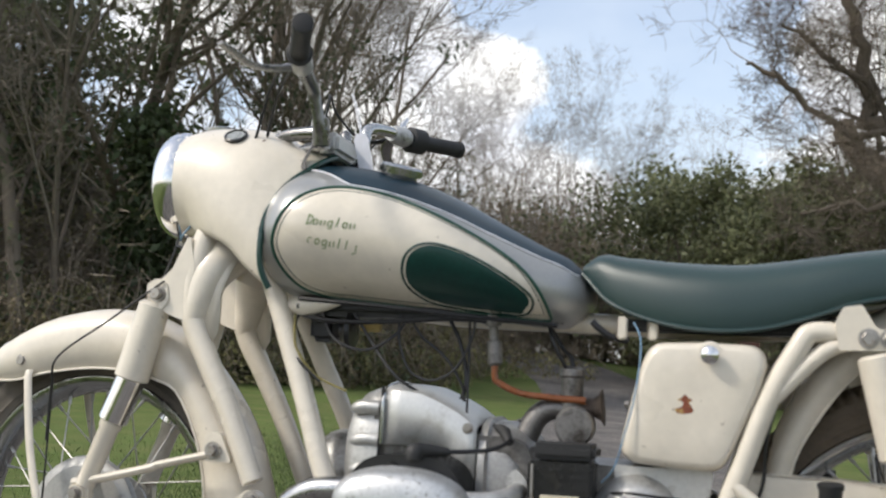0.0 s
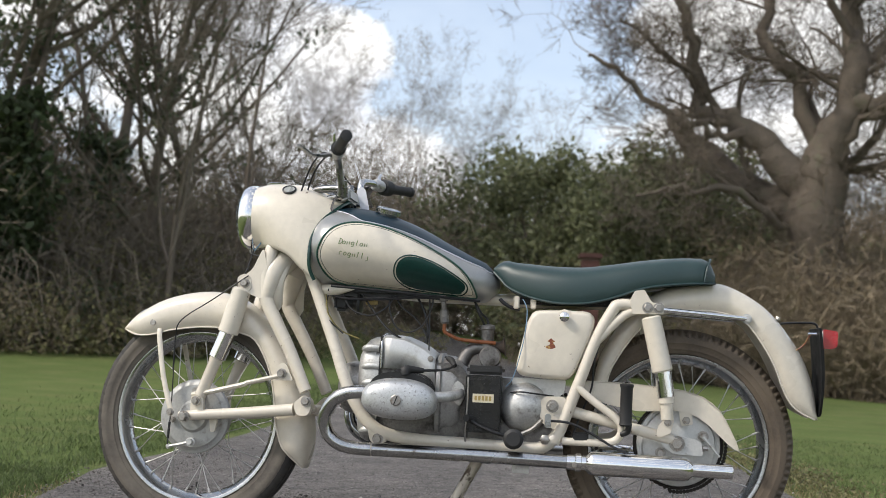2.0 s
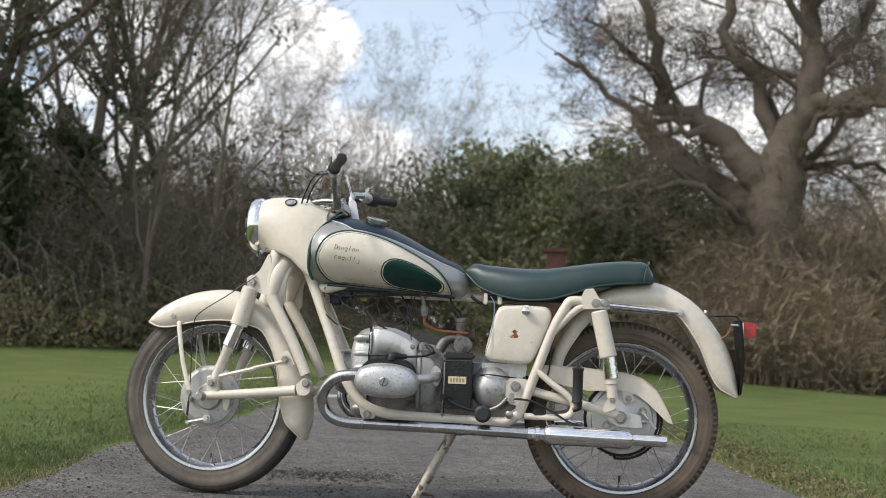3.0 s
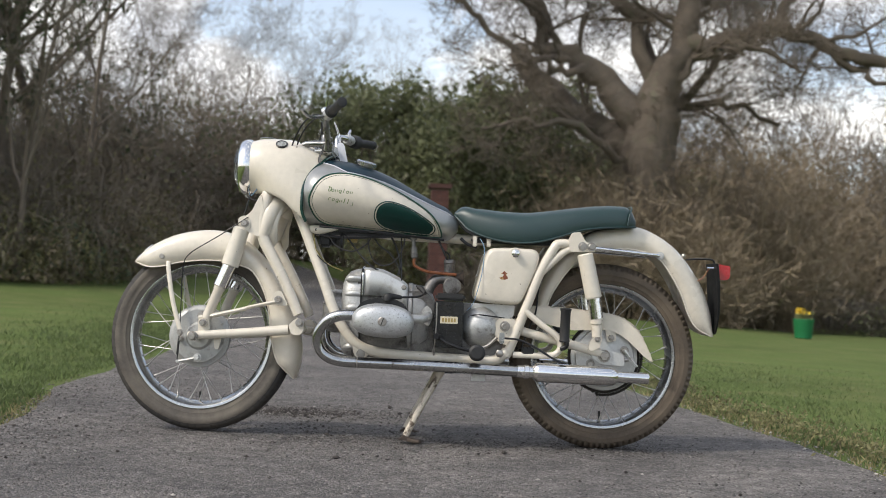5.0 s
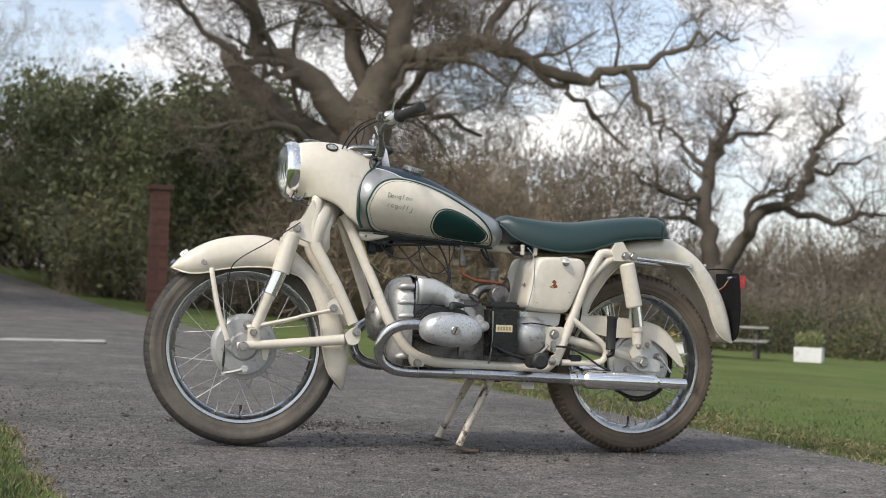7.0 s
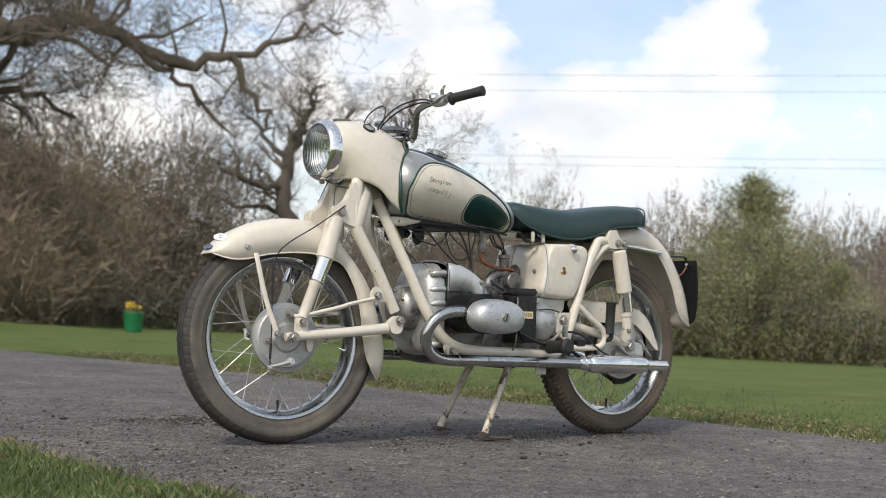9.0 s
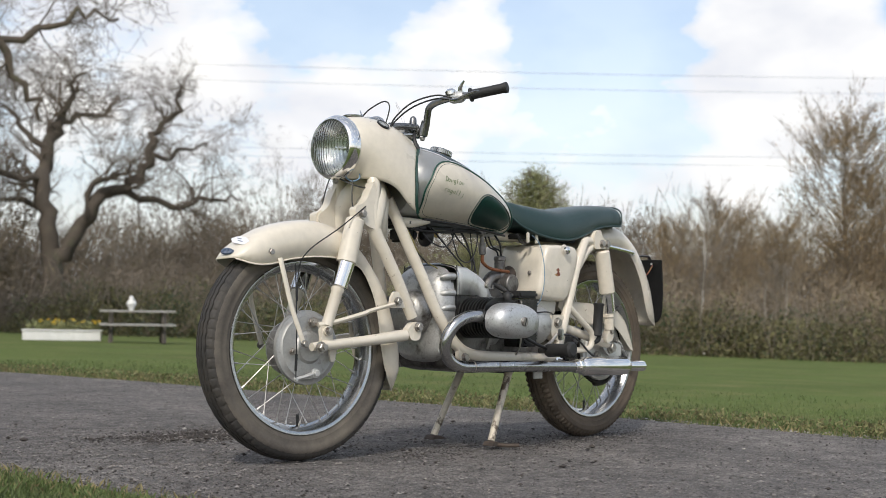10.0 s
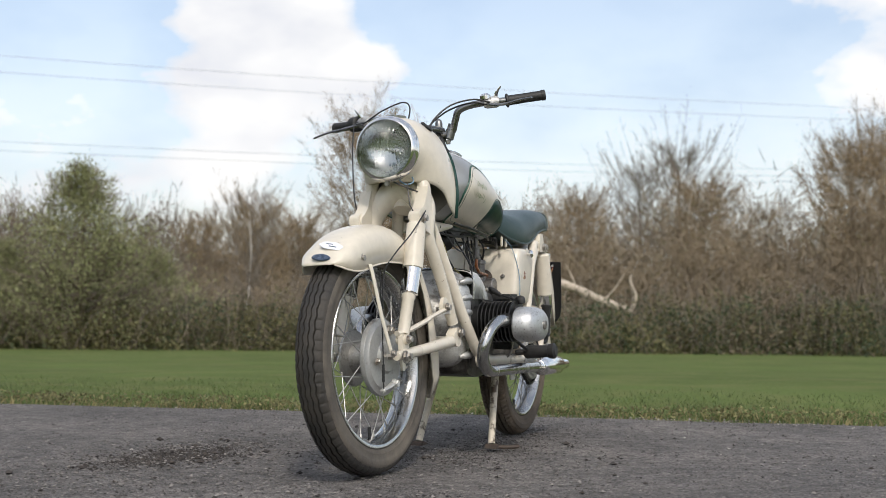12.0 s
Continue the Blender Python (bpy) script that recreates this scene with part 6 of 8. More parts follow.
def grow(thick, fine, p, d, length, r, level, top, droop=0.0, wander=0.22, spread=(35, 65), kids=(4, 6), ratio=0.62, ends=None, first=None):
    """One branch with its children; thick wood above 4 cm goes to the trunk's mesh."""
    rng = (thick or fine).rng
    n = 5 if level <= 1 else (3 if level == 2 else 2)
    pts, radii = [p.copy()], [r]
    q, way = p.copy(), d.normalized()
    for i in range(n):
        way = (way + Vector((rng.gauss(0, wander), rng.gauss(0, wander), rng.gauss(0, wander * 0.8) + (0.10 - droop * (i + 1) / n) * (1 if level else 0.6)))).normalized()
        q = q + way * length / n
        pts.append(q.copy())
        radii.append(max(r * (1 - 0.72 * (i + 1) / n), 0.0045))
    where = thick if r > 0.035 else fine
    where.limb(pts, radii, 7 if r > 0.12 else (5 if r > 0.035 else 3))
    if level >= top:
        if ends is not None:
            ends.append(pts[-1])
        return
    for k in range(rng.randint(*(first if first and not level else kids))):
        u = rng.uniform(0.25, 1.0) if level else rng.uniform(0.20, 1.0)
        i = min(int(u * n), n - 1)
        f = u * n - i
        at = pts[i].lerp(pts[i + 1], f)
        axis = (pts[i + 1] - pts[i]).normalized()
        side = Matrix.Rotation(rng.uniform(0, 6.283), 3, axis) @ axis.orthogonal().normalized()
        a = radians(rng.uniform(*spread))
        way = axis * math.cos(a) + side * math.sin(a)
        rr = max((radii[i] + (radii[i + 1] - radii[i]) * f) * rng.uniform(0.45, 0.68), 0.005)
        grow(thick, fine, at, way, length * rng.uniform(ratio - 0.14, ratio + 0.12), rr, level + 1, top, droop, wander, spread, kids, ratio, ends)


def tree(name, seed, tall, radius, label, top=4, spread=(22, 50), kids=(4, 6), twigs=None, bark=None, ivy=0, leaves=0, leaf_mat=None, leaf=0.06, leans=0.06, trunk_share=0.55, ratio=0.60, droop=0.0, first=None, sprays=0, thin=0.008):
    """A tree at the origin: an empty with a trunk and a crown."""
    thick, fine = Wood(seed), Wood(seed + 7)
    rng = thick.rng
    ends = []
    grow(thick, fine, Vector((0, 0, -0.15)), Vector((rng.gauss(0, leans), rng.gauss(0, leans), 1)), tall * trunk_share, radius, 0, top, droop, 0.10, spread, kids, ratio, ends, first)
    for k in range(sprays):
        p = rng.choice(ends)
        fine.spray(p + Vector((rng.gauss(0, 0.12), rng.gauss(0, 0.12), rng.gauss(0, 0.12))), Vector((rng.gauss(0, 0.7), rng.gauss(0, 0.7), rng.uniform(-0.2, 1.0))), rng.uniform(0.25, 0.7), thin * rng.uniform(0.6, 1.3))
    ob = new(name)
    tagged(ob, label, "tree")
    for nm, w, m in (("trunk", thick, bark or BARK), ("crown", fine, twigs or TWIG)):
        o = new(nm, w.mesh(nm, m))
        o.parent = ob
    green = Wood(seed + 3)
    if ivy:
        spine = [v for v in thick.v]
        for k in range(ivy):
            p = rng.choice(spine)
            if p.z > tall * 0.55:
                continue
            green.leaf(p + Vector((rng.gauss(0, 0.16), rng.gauss(0, 0.16), rng.gauss(0, 0.12))), rng.uniform(0.05, 0.11))
    if leaves:
        for k in range(leaves):
            p = rng.choice(ends)
            green.leaf(p + Vector((rng.gauss(0, 0.22), rng.gauss(0, 0.22), rng.gauss(0, 0.22))), leaf * rng.uniform(0.6, 1.3))
    if green.v:
        o = new("foliage", green.mesh("foliage", leaf_mat or IVY))
        o.parent = ob
    return ob


def set_tree(first, made, x, y, turn, size, lean=0.0):
    """The first use moves the tree itself, later ones copy it."""
    m = pose(x, y, height(x, y) - 0.1, lean, 0, turn) @ Matrix.Diagonal((size, size, size, 1))
    if made:
        return copy_thing(first, m)
    first.matrix_basis = m
    return first


def planted(first, places):
    for k, (x, y, turn, size) in enumerate(places):
        set_tree(first, k > 0, x, y, turn, size)


def thicket(name, label, line, depth, tall, stems, leaves, leaf_mats, stem_mat, seed, leaf=0.07, lean=0.35, arch=0.5, twigs=3, sprays=0, thin=0.012):
    """Scrub along a line of (x, y) points: arching stems with side twigs, and leaves in clumps. One object of kind stuff."""
    w = Wood(seed)
    rng = w.rng
    pts = [Vector((x, y, 0)) for x, y in line]
    lens = [(b - a).length for a, b in zip(pts, pts[1:])]
    tips = []

    def spot():
        s = rng.uniform(0, sum(lens))
        for a, b, l in zip(pts, pts[1:], lens):
            if s <= l:
                break
            s -= l
        d = (b - a).normalized()
        n = Vector((-d.y, d.x, 0))
        q = a + d * s + n * rng.uniform(0, depth)
        bulge = 0.72 + 0.4 * noise.noise((q.x * 0.35, q.y * 0.35, seed * 1.7)) + 0.2 * noise.noise((q.x * 1.3, q.y * 1.3, seed))
        return q, bulge

    for k in range(stems):
        q, bulge = spot()
        h = tall * bulge * rng.uniform(0.55, 1.1)
        z = height(q.x, q.y)
        d = Vector((rng.gauss(0, lean), rng.gauss(0, lean), 1)).normalized()
        a = Vector((q.x, q.y, z - 0.05))
        b = a + d * h * 0.6
        c = b + (d + Vector((rng.gauss(0, arch), rng.gauss(0, arch), rng.uniform(-0.5, 0.6)))).normalized() * h * 0.5
        r = rng.uniform(0.004, 0.010) * (1 + tall * 0.10)
        w.limb([a, a.lerp(b, 0.5) + Vector((rng.gauss(0, 0.04), rng.gauss(0, 0.04), 0)) * h, b, c], [r, r * 0.85, r * 0.6, 0.004], 3)
        tips += [b, c]
        for j in range(twigs):
            s = a.lerp(b, rng.uniform(0.3, 1.0)) if j < twigs - 1 else b.lerp(c, 0.5)
            e = s + Vector((rng.gauss(0, 0.45), rng.gauss(0, 0.45), rng.uniform(-0.05, 0.55))) * h * 0.45
            w.limb([s, s.lerp(e, 0.5) + Vector((0, 0, 0.03 * h)), e], [r * 0.5, r * 0.4, 0.004], 3)
            tips.append(e)
    for k in range(sprays):
        p = rng.choice(tips) + Vector((rng.gauss(0, 0.3), rng.gauss(0, 0.3), rng.gauss(-0.15, 0.25))) * (0.4 + tall * 0.10)
        w.spray(p, Vector((rng.gauss(0, 0.6), rng.gauss(0, 0.6), rng.uniform(-0.1, 1.0))), rng.uniform(0.3, 0.8) * (0.6 + tall * 0.1), thin * rng.uniform(0.6, 1.3))
    ob = new(name, w.mesh(name, stem_mat))
    tagged(ob, label, "scrub", kind="stuff")
    per = leaves // len(leaf_mats)
    if not per:
        return ob
    for k, m in enumerate(leaf_mats):
        lw = Wood(seed + 50 + k)
        clumps = [lw.rng.choice(tips) for j in range(max(per // 14, 1))]
        for j in range(per):
            p = lw.rng.choice(clumps)
            lw.leaf(p + Vector((lw.rng.gauss(0, 0.14), lw.rng.gauss(0, 0.14), lw.rng.gauss(0, 0.12) - 0.05)) * (0.6 + tall * 0.25), leaf * lw.rng.uniform(0.6, 1.3))
        o = new("leaves", lw.mesh("leaves", m))
        o.parent = ob
        tagged(o, kind="stuff")
    return ob


def bush(name, seed, tall, wide, label, form, boughs, twigs, leaves, leaf_mat, twig_mat, bark=None, trunk=0.11, leaf=(0.022, 0.05)):
    """A leader with boughs all the way up, twigs and buds along each bough; form sets the outline."""
    thick, fine, green = Wood(seed), Wood(seed + 1), Wood(seed + 2)
    rng = thick.rng
    spine = [Vector((0, 0, -0.15))]
    for k in range(8):
        spine.append(Vector((spine[-1].x + rng.gauss(0, 0.06), spine[-1].y + rng.gauss(0, 0.06), tall * (k + 1) / 8)))
    thick.limb(spine, [trunk * (1 - 0.93 * k / 8) for k in range(9)], 7)
    reach = {"cone": lambda u: 1.02 - u, "oval": lambda u: 1.9 * math.sqrt(max(u * (1 - u), 0)) * (0.75 + 0.3 * u) + 0.08, "top": lambda u: 0.25 + 1.1 * max(0.0, math.sin(math.pi * min(1.0, max(0.0, (u - 0.28) / 0.74))))}[form]
    for k in range(boughs):
        u = rng.uniform(0.03, 0.97) ** (1.25 if form == "cone" else 0.75)
        i = min(int(u * 8), 7)
        p = spine[i].lerp(spine[i + 1], u * 8 - i)
        az = rng.uniform(0, 6.283)
        far = wide * reach(u) * rng.uniform(0.55, 1.12)
        rise = far * rng.uniform(0.35, 1.0) * {"cone": 0.6, "oval": 1.5, "top": 2.0}[form]
        q = p + Vector((math.cos(az) * far, math.sin(az) * far, rise))
        m = p.lerp(q, rng.uniform(0.35, 0.6)) + Vector((rng.gauss(0, 0.16), rng.gauss(0, 0.16), rng.gauss(-0.12, 0.1) * far))
        r = trunk * (1 - 0.85 * u) * 0.32
        fine.limb([p, m, q], [r, r * 0.6, 0.005], 3)
        for j in range(twigs):
            f = rng.uniform(0.25, 1.05) ** 0.7
            a = p.lerp(m, f * 2) if f < 0.5 else m.lerp(q, f * 2 - 1)
            fine.spray(a, (q - p).normalized() + Vector((rng.gauss(0, 0.6), rng.gauss(0, 0.6), rng.uniform(0.0, 1.1))), rng.uniform(0.25, 0.75), 0.009 * rng.uniform(0.6, 1.3))
        for j in range(leaves):
            f = rng.uniform(0.2, 1.1) ** 0.7
            a = p.lerp(m, f * 2) if f < 0.5 else m.lerp(q, f * 2 - 1)
            green.leaf(a + Vector((rng.gauss(0, 0.16), rng.gauss(0, 0.16), rng.gauss(0.05, 0.2))), rng.uniform(*leaf))
    ob = new(name)
    tagged(ob, label, "tree")
    for nm, w, m in (("trunk", thick, bark or BARK), ("crown", fine, twig_mat), ("foliage", green, leaf_mat)):
        o = new(nm, w.mesh(nm, m))
        o.parent = ob
    return ob


def treeline(name, label, line, tall, count, seed):
    """A far wood: overlapping rounded crowns of fine twigs and buds. One object of kind stuff."""
    w, rng = Wood(seed), random.Random(seed)
    buds = Wood(seed + 1)
    for k in range(count):
        u = (k + rng.random()) / count * (len(line) - 1)
        i = min(int(u), len(line) - 2)
        c = Vector((*line[i], 0)).lerp(Vector((*line[i + 1], 0)), u - i)
        c += c.normalized() * rng.uniform(0, 6)
        g, rx, h = height(c.x, c.y), rng.uniform(2.2, 4.2), tall * rng.uniform(0.72, 1.22)
        for j in range(1700):
            az, e = rng.uniform(0, 6.283), math.asin(rng.uniform(0.0, 1.0))
            q = Vector((math.cos(az) * math.cos(e), math.sin(az) * math.cos(e), math.sin(e)))
            f = (0.8 + 0.3 * noise.noise((q.x * 2.3 + k, q.y * 2.3, q.z * 2.3))) * rng.uniform(0.55, 1.0) ** 0.4
            p = c + Vector((q.x * rx * f, q.y * rx * f, g + q.z * h * f))
            (buds if j % 3 == 0 else w).leaf(p, rng.uniform(0.06, 0.14) * (1.2 - 0.5 * q.z))
            if j % 2:
                w.spray(p, Vector((q.x * 0.5 + rng.gauss(0, 0.3), q.y * 0.5 + rng.gauss(0, 0.3), 0.8)), rng.uniform(0.3, 0.9), 0.020)
    ob = tagged(new(name, w.mesh(name, TWIG)), label, "wood", kind="stuff")
    o = new("leaves", buds.mesh("leaves", BROWNLEAF))
    o.parent = ob
    tagged(o, kind="stuff")


def mounds(name, label, line, count, seed, deep=3.2, rise=0.28, mats=None):
    """Overlapping heaps of bramble: leaves laid on lumpy domes, with arching canes. One object of kind stuff."""
    canes, mats = Wood(seed), mats or (SCRUB, IVY, SPRING, BROWNLEAF, SCRUB)
    heaps = [Wood(seed + 1 + k) for k in range(len(mats))]
    rng = canes.rng
    for k in range(count):
        u = (k + rng.random()) / count * (len(line) - 1)
        i = min(int(u), len(line) - 2)
        a, b = Vector((*line[i], 0)), Vector((*line[i + 1], 0))
        d = (b - a).normalized()
        back = rng.uniform(0, deep)
        c = a.lerp(b, u - i) + Vector((-d.y, d.x, 0)) * back
        rx, tall = rng.uniform(1.1, 2.3), rng.uniform(0.75, 1.5) + rise * back
        g = height(c.x, c.y)
        main = rng.choice((0, 0, 1, 2, 3, 4)) % len(mats)
        for j in range(1300):
            az, e = rng.uniform(0, 6.283), math.asin(rng.uniform(0.0, 1.0))
            q = Vector((math.cos(az) * math.cos(e), math.sin(az) * math.cos(e), math.sin(e)))
            f = 0.78 + 0.34 * noise.noise((q.x * 2.1 + k, q.y * 2.1, q.z * 2.1)) + rng.gauss(0, 0.05)
            which = main if rng.random() < 0.7 else rng.randrange(len(mats))
            heaps[which].leaf(c + Vector((q.x * rx * f, q.y * rx * f, g + q.z * tall * f)), rng.uniform(0.028, 0.062))
        for j in range(9):
            az = rng.uniform(0, 6.283)
            o = Vector((math.cos(az), math.sin(az), 0))
            p = c + Vector((rng.gauss(0, 0.3) * rx, rng.gauss(0, 0.3) * rx, g))
            h = tall * rng.uniform(0.85, 1.25)
            canes.limb([p, p + o * rx * 0.35 + Vector((0, 0, h)), p + o * rx * 0.8 + Vector((0, 0, h * 0.8)), p + o * rx * 1.15 + Vector((0, 0, h * 0.15))], [0.009, 0.008, 0.006, 0.004], 3)
    ob = tagged(new(name, canes.mesh(name, TWIG)), label, "scrub", kind="stuff")
    for w, m in zip(heaps, mats):
        o = new("leaves", w.mesh("leaves", m))
        o.parent = ob
        tagged(o, kind="stuff")


# the great oak: its main limbs as curves, smaller wood grown from them
def great_oak():
    thick, fine = Wood(11), Wood(12)
    rng = thick.rng
    g = height(4.8, 28.0)
    limbs = (
        ([(5.25, 28.0, g - 0.3), (5.05, 28.0, 1.2), (5.05, 27.9, 3.0), (5.10, 27.85, 4.9), (5.28, 27.8, 5.7)], (0.95, 0.72, 0.66, 0.62, 0.46), 0),
        ([(5.0, 27.85, 4.5), (3.75, 28.0, 5.95), (2.9, 28.1, 6.45), (2.3, 28.15, 7.0), (2.05, 28.1, 8.6), (1.5, 28.0, 10.2)], (0.42, 0.34, 0.28, 0.21, 0.14, 0.08), 14),
        ([(3.75, 28.0, 6.0), (2.7, 27.7, 6.15), (1.7, 27.5, 6.25), (0.45, 27.3, 7.4), (-0.4, 27.2, 7.9)], (0.13, 0.11, 0.09, 0.07, 0.04), 15),
        ([(4.5, 28.0, 4.2), (3.5, 28.8, 4.95), (2.6, 29.8, 5.8), (1.75, 30.7, 7.0)], (0.36, 0.34, 0.32, 0.24), 2),
        ([(5.25, 27.8, 5.4), (5.8, 27.7, 6.9), (5.8, 27.7, 8.2), (6.1, 27.9, 10.5), (6.6, 28.1, 12.5)], (0.44, 0.36, 0.27, 0.16, 0.08), 16),
        ([(5.2, 27.8, 5.4), (4.55, 28.1, 7.1), (4.1, 28.3, 8.2), (3.7, 28.7, 10.4), (3.6, 28.9, 12.0)], (0.22, 0.18, 0.15, 0.10, 0.05), 15),
        ([(5.8, 27.7, 6.75), (7.05, 27.5, 6.9), (8.0, 27.2, 7.2), (9.1, 27.0, 6.7), (10.2, 26.6, 6.2), (11.3, 26.2, 6.5), (11.9, 26.0, 5.5), (12.5, 25.8, 4.9)], (0.26, 0.22, 0.20, 0.17, 0.15, 0.12, 0.08, 0.04), 20),
        ([(11.3, 26.2, 6.5), (12.2, 25.9, 7.05), (13.1, 25.5, 7.35), (13.8, 25.3, 7.3)], (0.10, 0.08, 0.06, 0.03), 11),
        ([(9.1, 27.0, 6.7), (10.0, 26.8, 6.0), (10.6, 26.5, 5.5), (11.4, 26.2, 4.7)], (0.10, 0.08, 0.06, 0.03), 9),
        ([(8.0, 27.2, 7.15), (8.6, 27.6, 8.3), (9.7, 27.9, 9.4), (11.0, 28.3, 10.0)], (0.13, 0.11, 0.08, 0.05), 13),
        ([(4.9, 27.9, 4.3), (5.9, 28.7, 5.3), (7.2, 29.5, 5.6), (8.5, 30.1, 5.2)], (0.16, 0.12, 0.09, 0.05), 12),
        ([(4.7, 27.9, 3.6), (3.5, 27.0, 4.3), (2.2, 26.4, 4.6), (0.9, 25.9, 4.2)], (0.13, 0.10, 0.07, 0.04), 12),
        ([(3.0, 28.1, 6.4), (2.2, 27.9, 7.4), (1.2, 27.7, 8.3), (0.2, 27.5, 8.8)], (0.10, 0.08, 0.06, 0.03), 12),
        ([(5.8, 27.7, 7.4), (6.9, 28.4, 8.6), (7.6, 28.9, 9.8), (8.9, 29.2, 10.6)], (0.16, 0.12, 0.09, 0.04), 13),
        ([(5.8, 27.7, 8.2), (5.2, 27.0, 9.4), (4.9, 26.4, 10.6)], (0.13, 0.09, 0.04), 11),
        ([(5.1, 27.9, 5.0), (6.4, 28.6, 5.9), (7.4, 29.2, 7.0), (8.4, 29.6, 7.6)], (0.14, 0.11, 0.08, 0.04), 15),
        ([(5.2, 27.8, 5.6), (6.3, 27.2, 6.4), (7.3, 26.8, 6.6), (8.3, 26.5, 6.0)], (0.13, 0.10, 0.07, 0.03), 14),
        ([(5.3, 27.8, 6.0), (4.9, 28.6, 6.9), (5.0, 29.4, 7.9)], (0.12, 0.09, 0.04), 12),
    )
    for pts, radii, kids in limbs:
        p = along(pts, 4)
        r = [float(np.interp(i / (len(p) - 1) * (len(radii) - 1), range(len(radii)), radii)) for i in range(len(p))]
        p = p[:1] + [q + Vector((rng.gauss(0, 0.10), rng.gauss(0, 0.10), rng.gauss(0, 0.10))) * (0.5 if r[i] > 0.3 else 1.0) for i, q in enumerate(p)][1:]
        r = [v * rng.uniform(0.9, 1.12) for v in r]
        thick.limb(p, r, 9)
        dense = 1.05 if 4.5 < p[-1].x < 9.5 else 0.75   # the crown is thickest over the trunk
        for k in range(int(kids * dense)):
            u = rng.uniform(0.22, 1.0)
            i = min(int(u * (len(p) - 1)), len(p) - 2)
            axis = (p[i + 1] - p[i]).normalized()
            side = Matrix.Rotation(rng.uniform(0, 6.283), 3, axis) @ axis.orthogonal().normalized()
            a = radians(rng.uniform(35, 75))
            grow(thick, fine, p[i], axis * math.cos(a) + side * math.sin(a) + Vector((0, 0, 0.25)), rng.uniform(1.1, 2.2) * (1.0 if dense < 1 else 1.2), max(r[i] * rng.uniform(0.22, 0.38), 0.016), 1, 4, 0.06, 0.30, (30, 70), (4, 6), 0.60)
    # flared roots and epicormic twigs on the trunk
    for k in range(9):
        a = 2 * math.pi * k / 9
        d = Vector((math.cos(a), math.sin(a), 0))
        c = Vector((5.2, 28.0, g))
        thick.limb([c + d * 0.50 + Vector((0, 0, 0.9)), c + d * 0.80 + Vector((0, 0, 0.25)), c + d * 1.3 + Vector((0, 0, -0.1))], [0.20, 0.22, 0.08], 7)
    for k in range(260):
        q = Vector((5.05 + rng.gauss(0, 0.55), 27.8 + rng.gauss(0, 0.45), g + rng.uniform(0.3, 5.6)))
        grow(thick, fine, q, Vector((rng.gauss(0, 1), rng.gauss(0, 1), 0.2)), rng.uniform(0.6, 1.5), 0.014, 2, 4, 0.3, 0.25, (25, 60), (3, 4), 0.6)
    tips = [v for v in fine.v[::9]]
    for k in range(15000):
        p = rng.choice(tips)
        fine.spray(p, Vector((rng.gauss(0, 0.8), rng.gauss(0, 0.8), rng.uniform(-0.4, 0.9))), rng.uniform(0.2, 0.55), 0.008 * rng.uniform(0.6, 1.3))
    ob = new("oak_tree")
    tagged(ob, "huge spreading bare oak with crooked grey-brown limbs", "tree")
    for nm, w, m in (("trunk", thick, BARK), ("crown", fine, TWIG_OAK)):
        o = new(nm, w.mesh(nm, m))
        o.parent = ob


great_oak()


def at(azimuth, distance, eye=(0.5, -4.3)):
    """A place on the field by bearing (from +y towards +x) and distance from the middle of the walk."""
    a = radians(azimuth)
    return eye[0] + math.sin(a) * distance, eye[1] + math.cos(a) * distance


def by(azimuth, distance, turn, size, eye=(0.5, -4.3)):
    x, y = at(azimuth, distance, eye)
    return x, y, turn, size


LATE = (-2.8, -2.8)   # where the walk ends


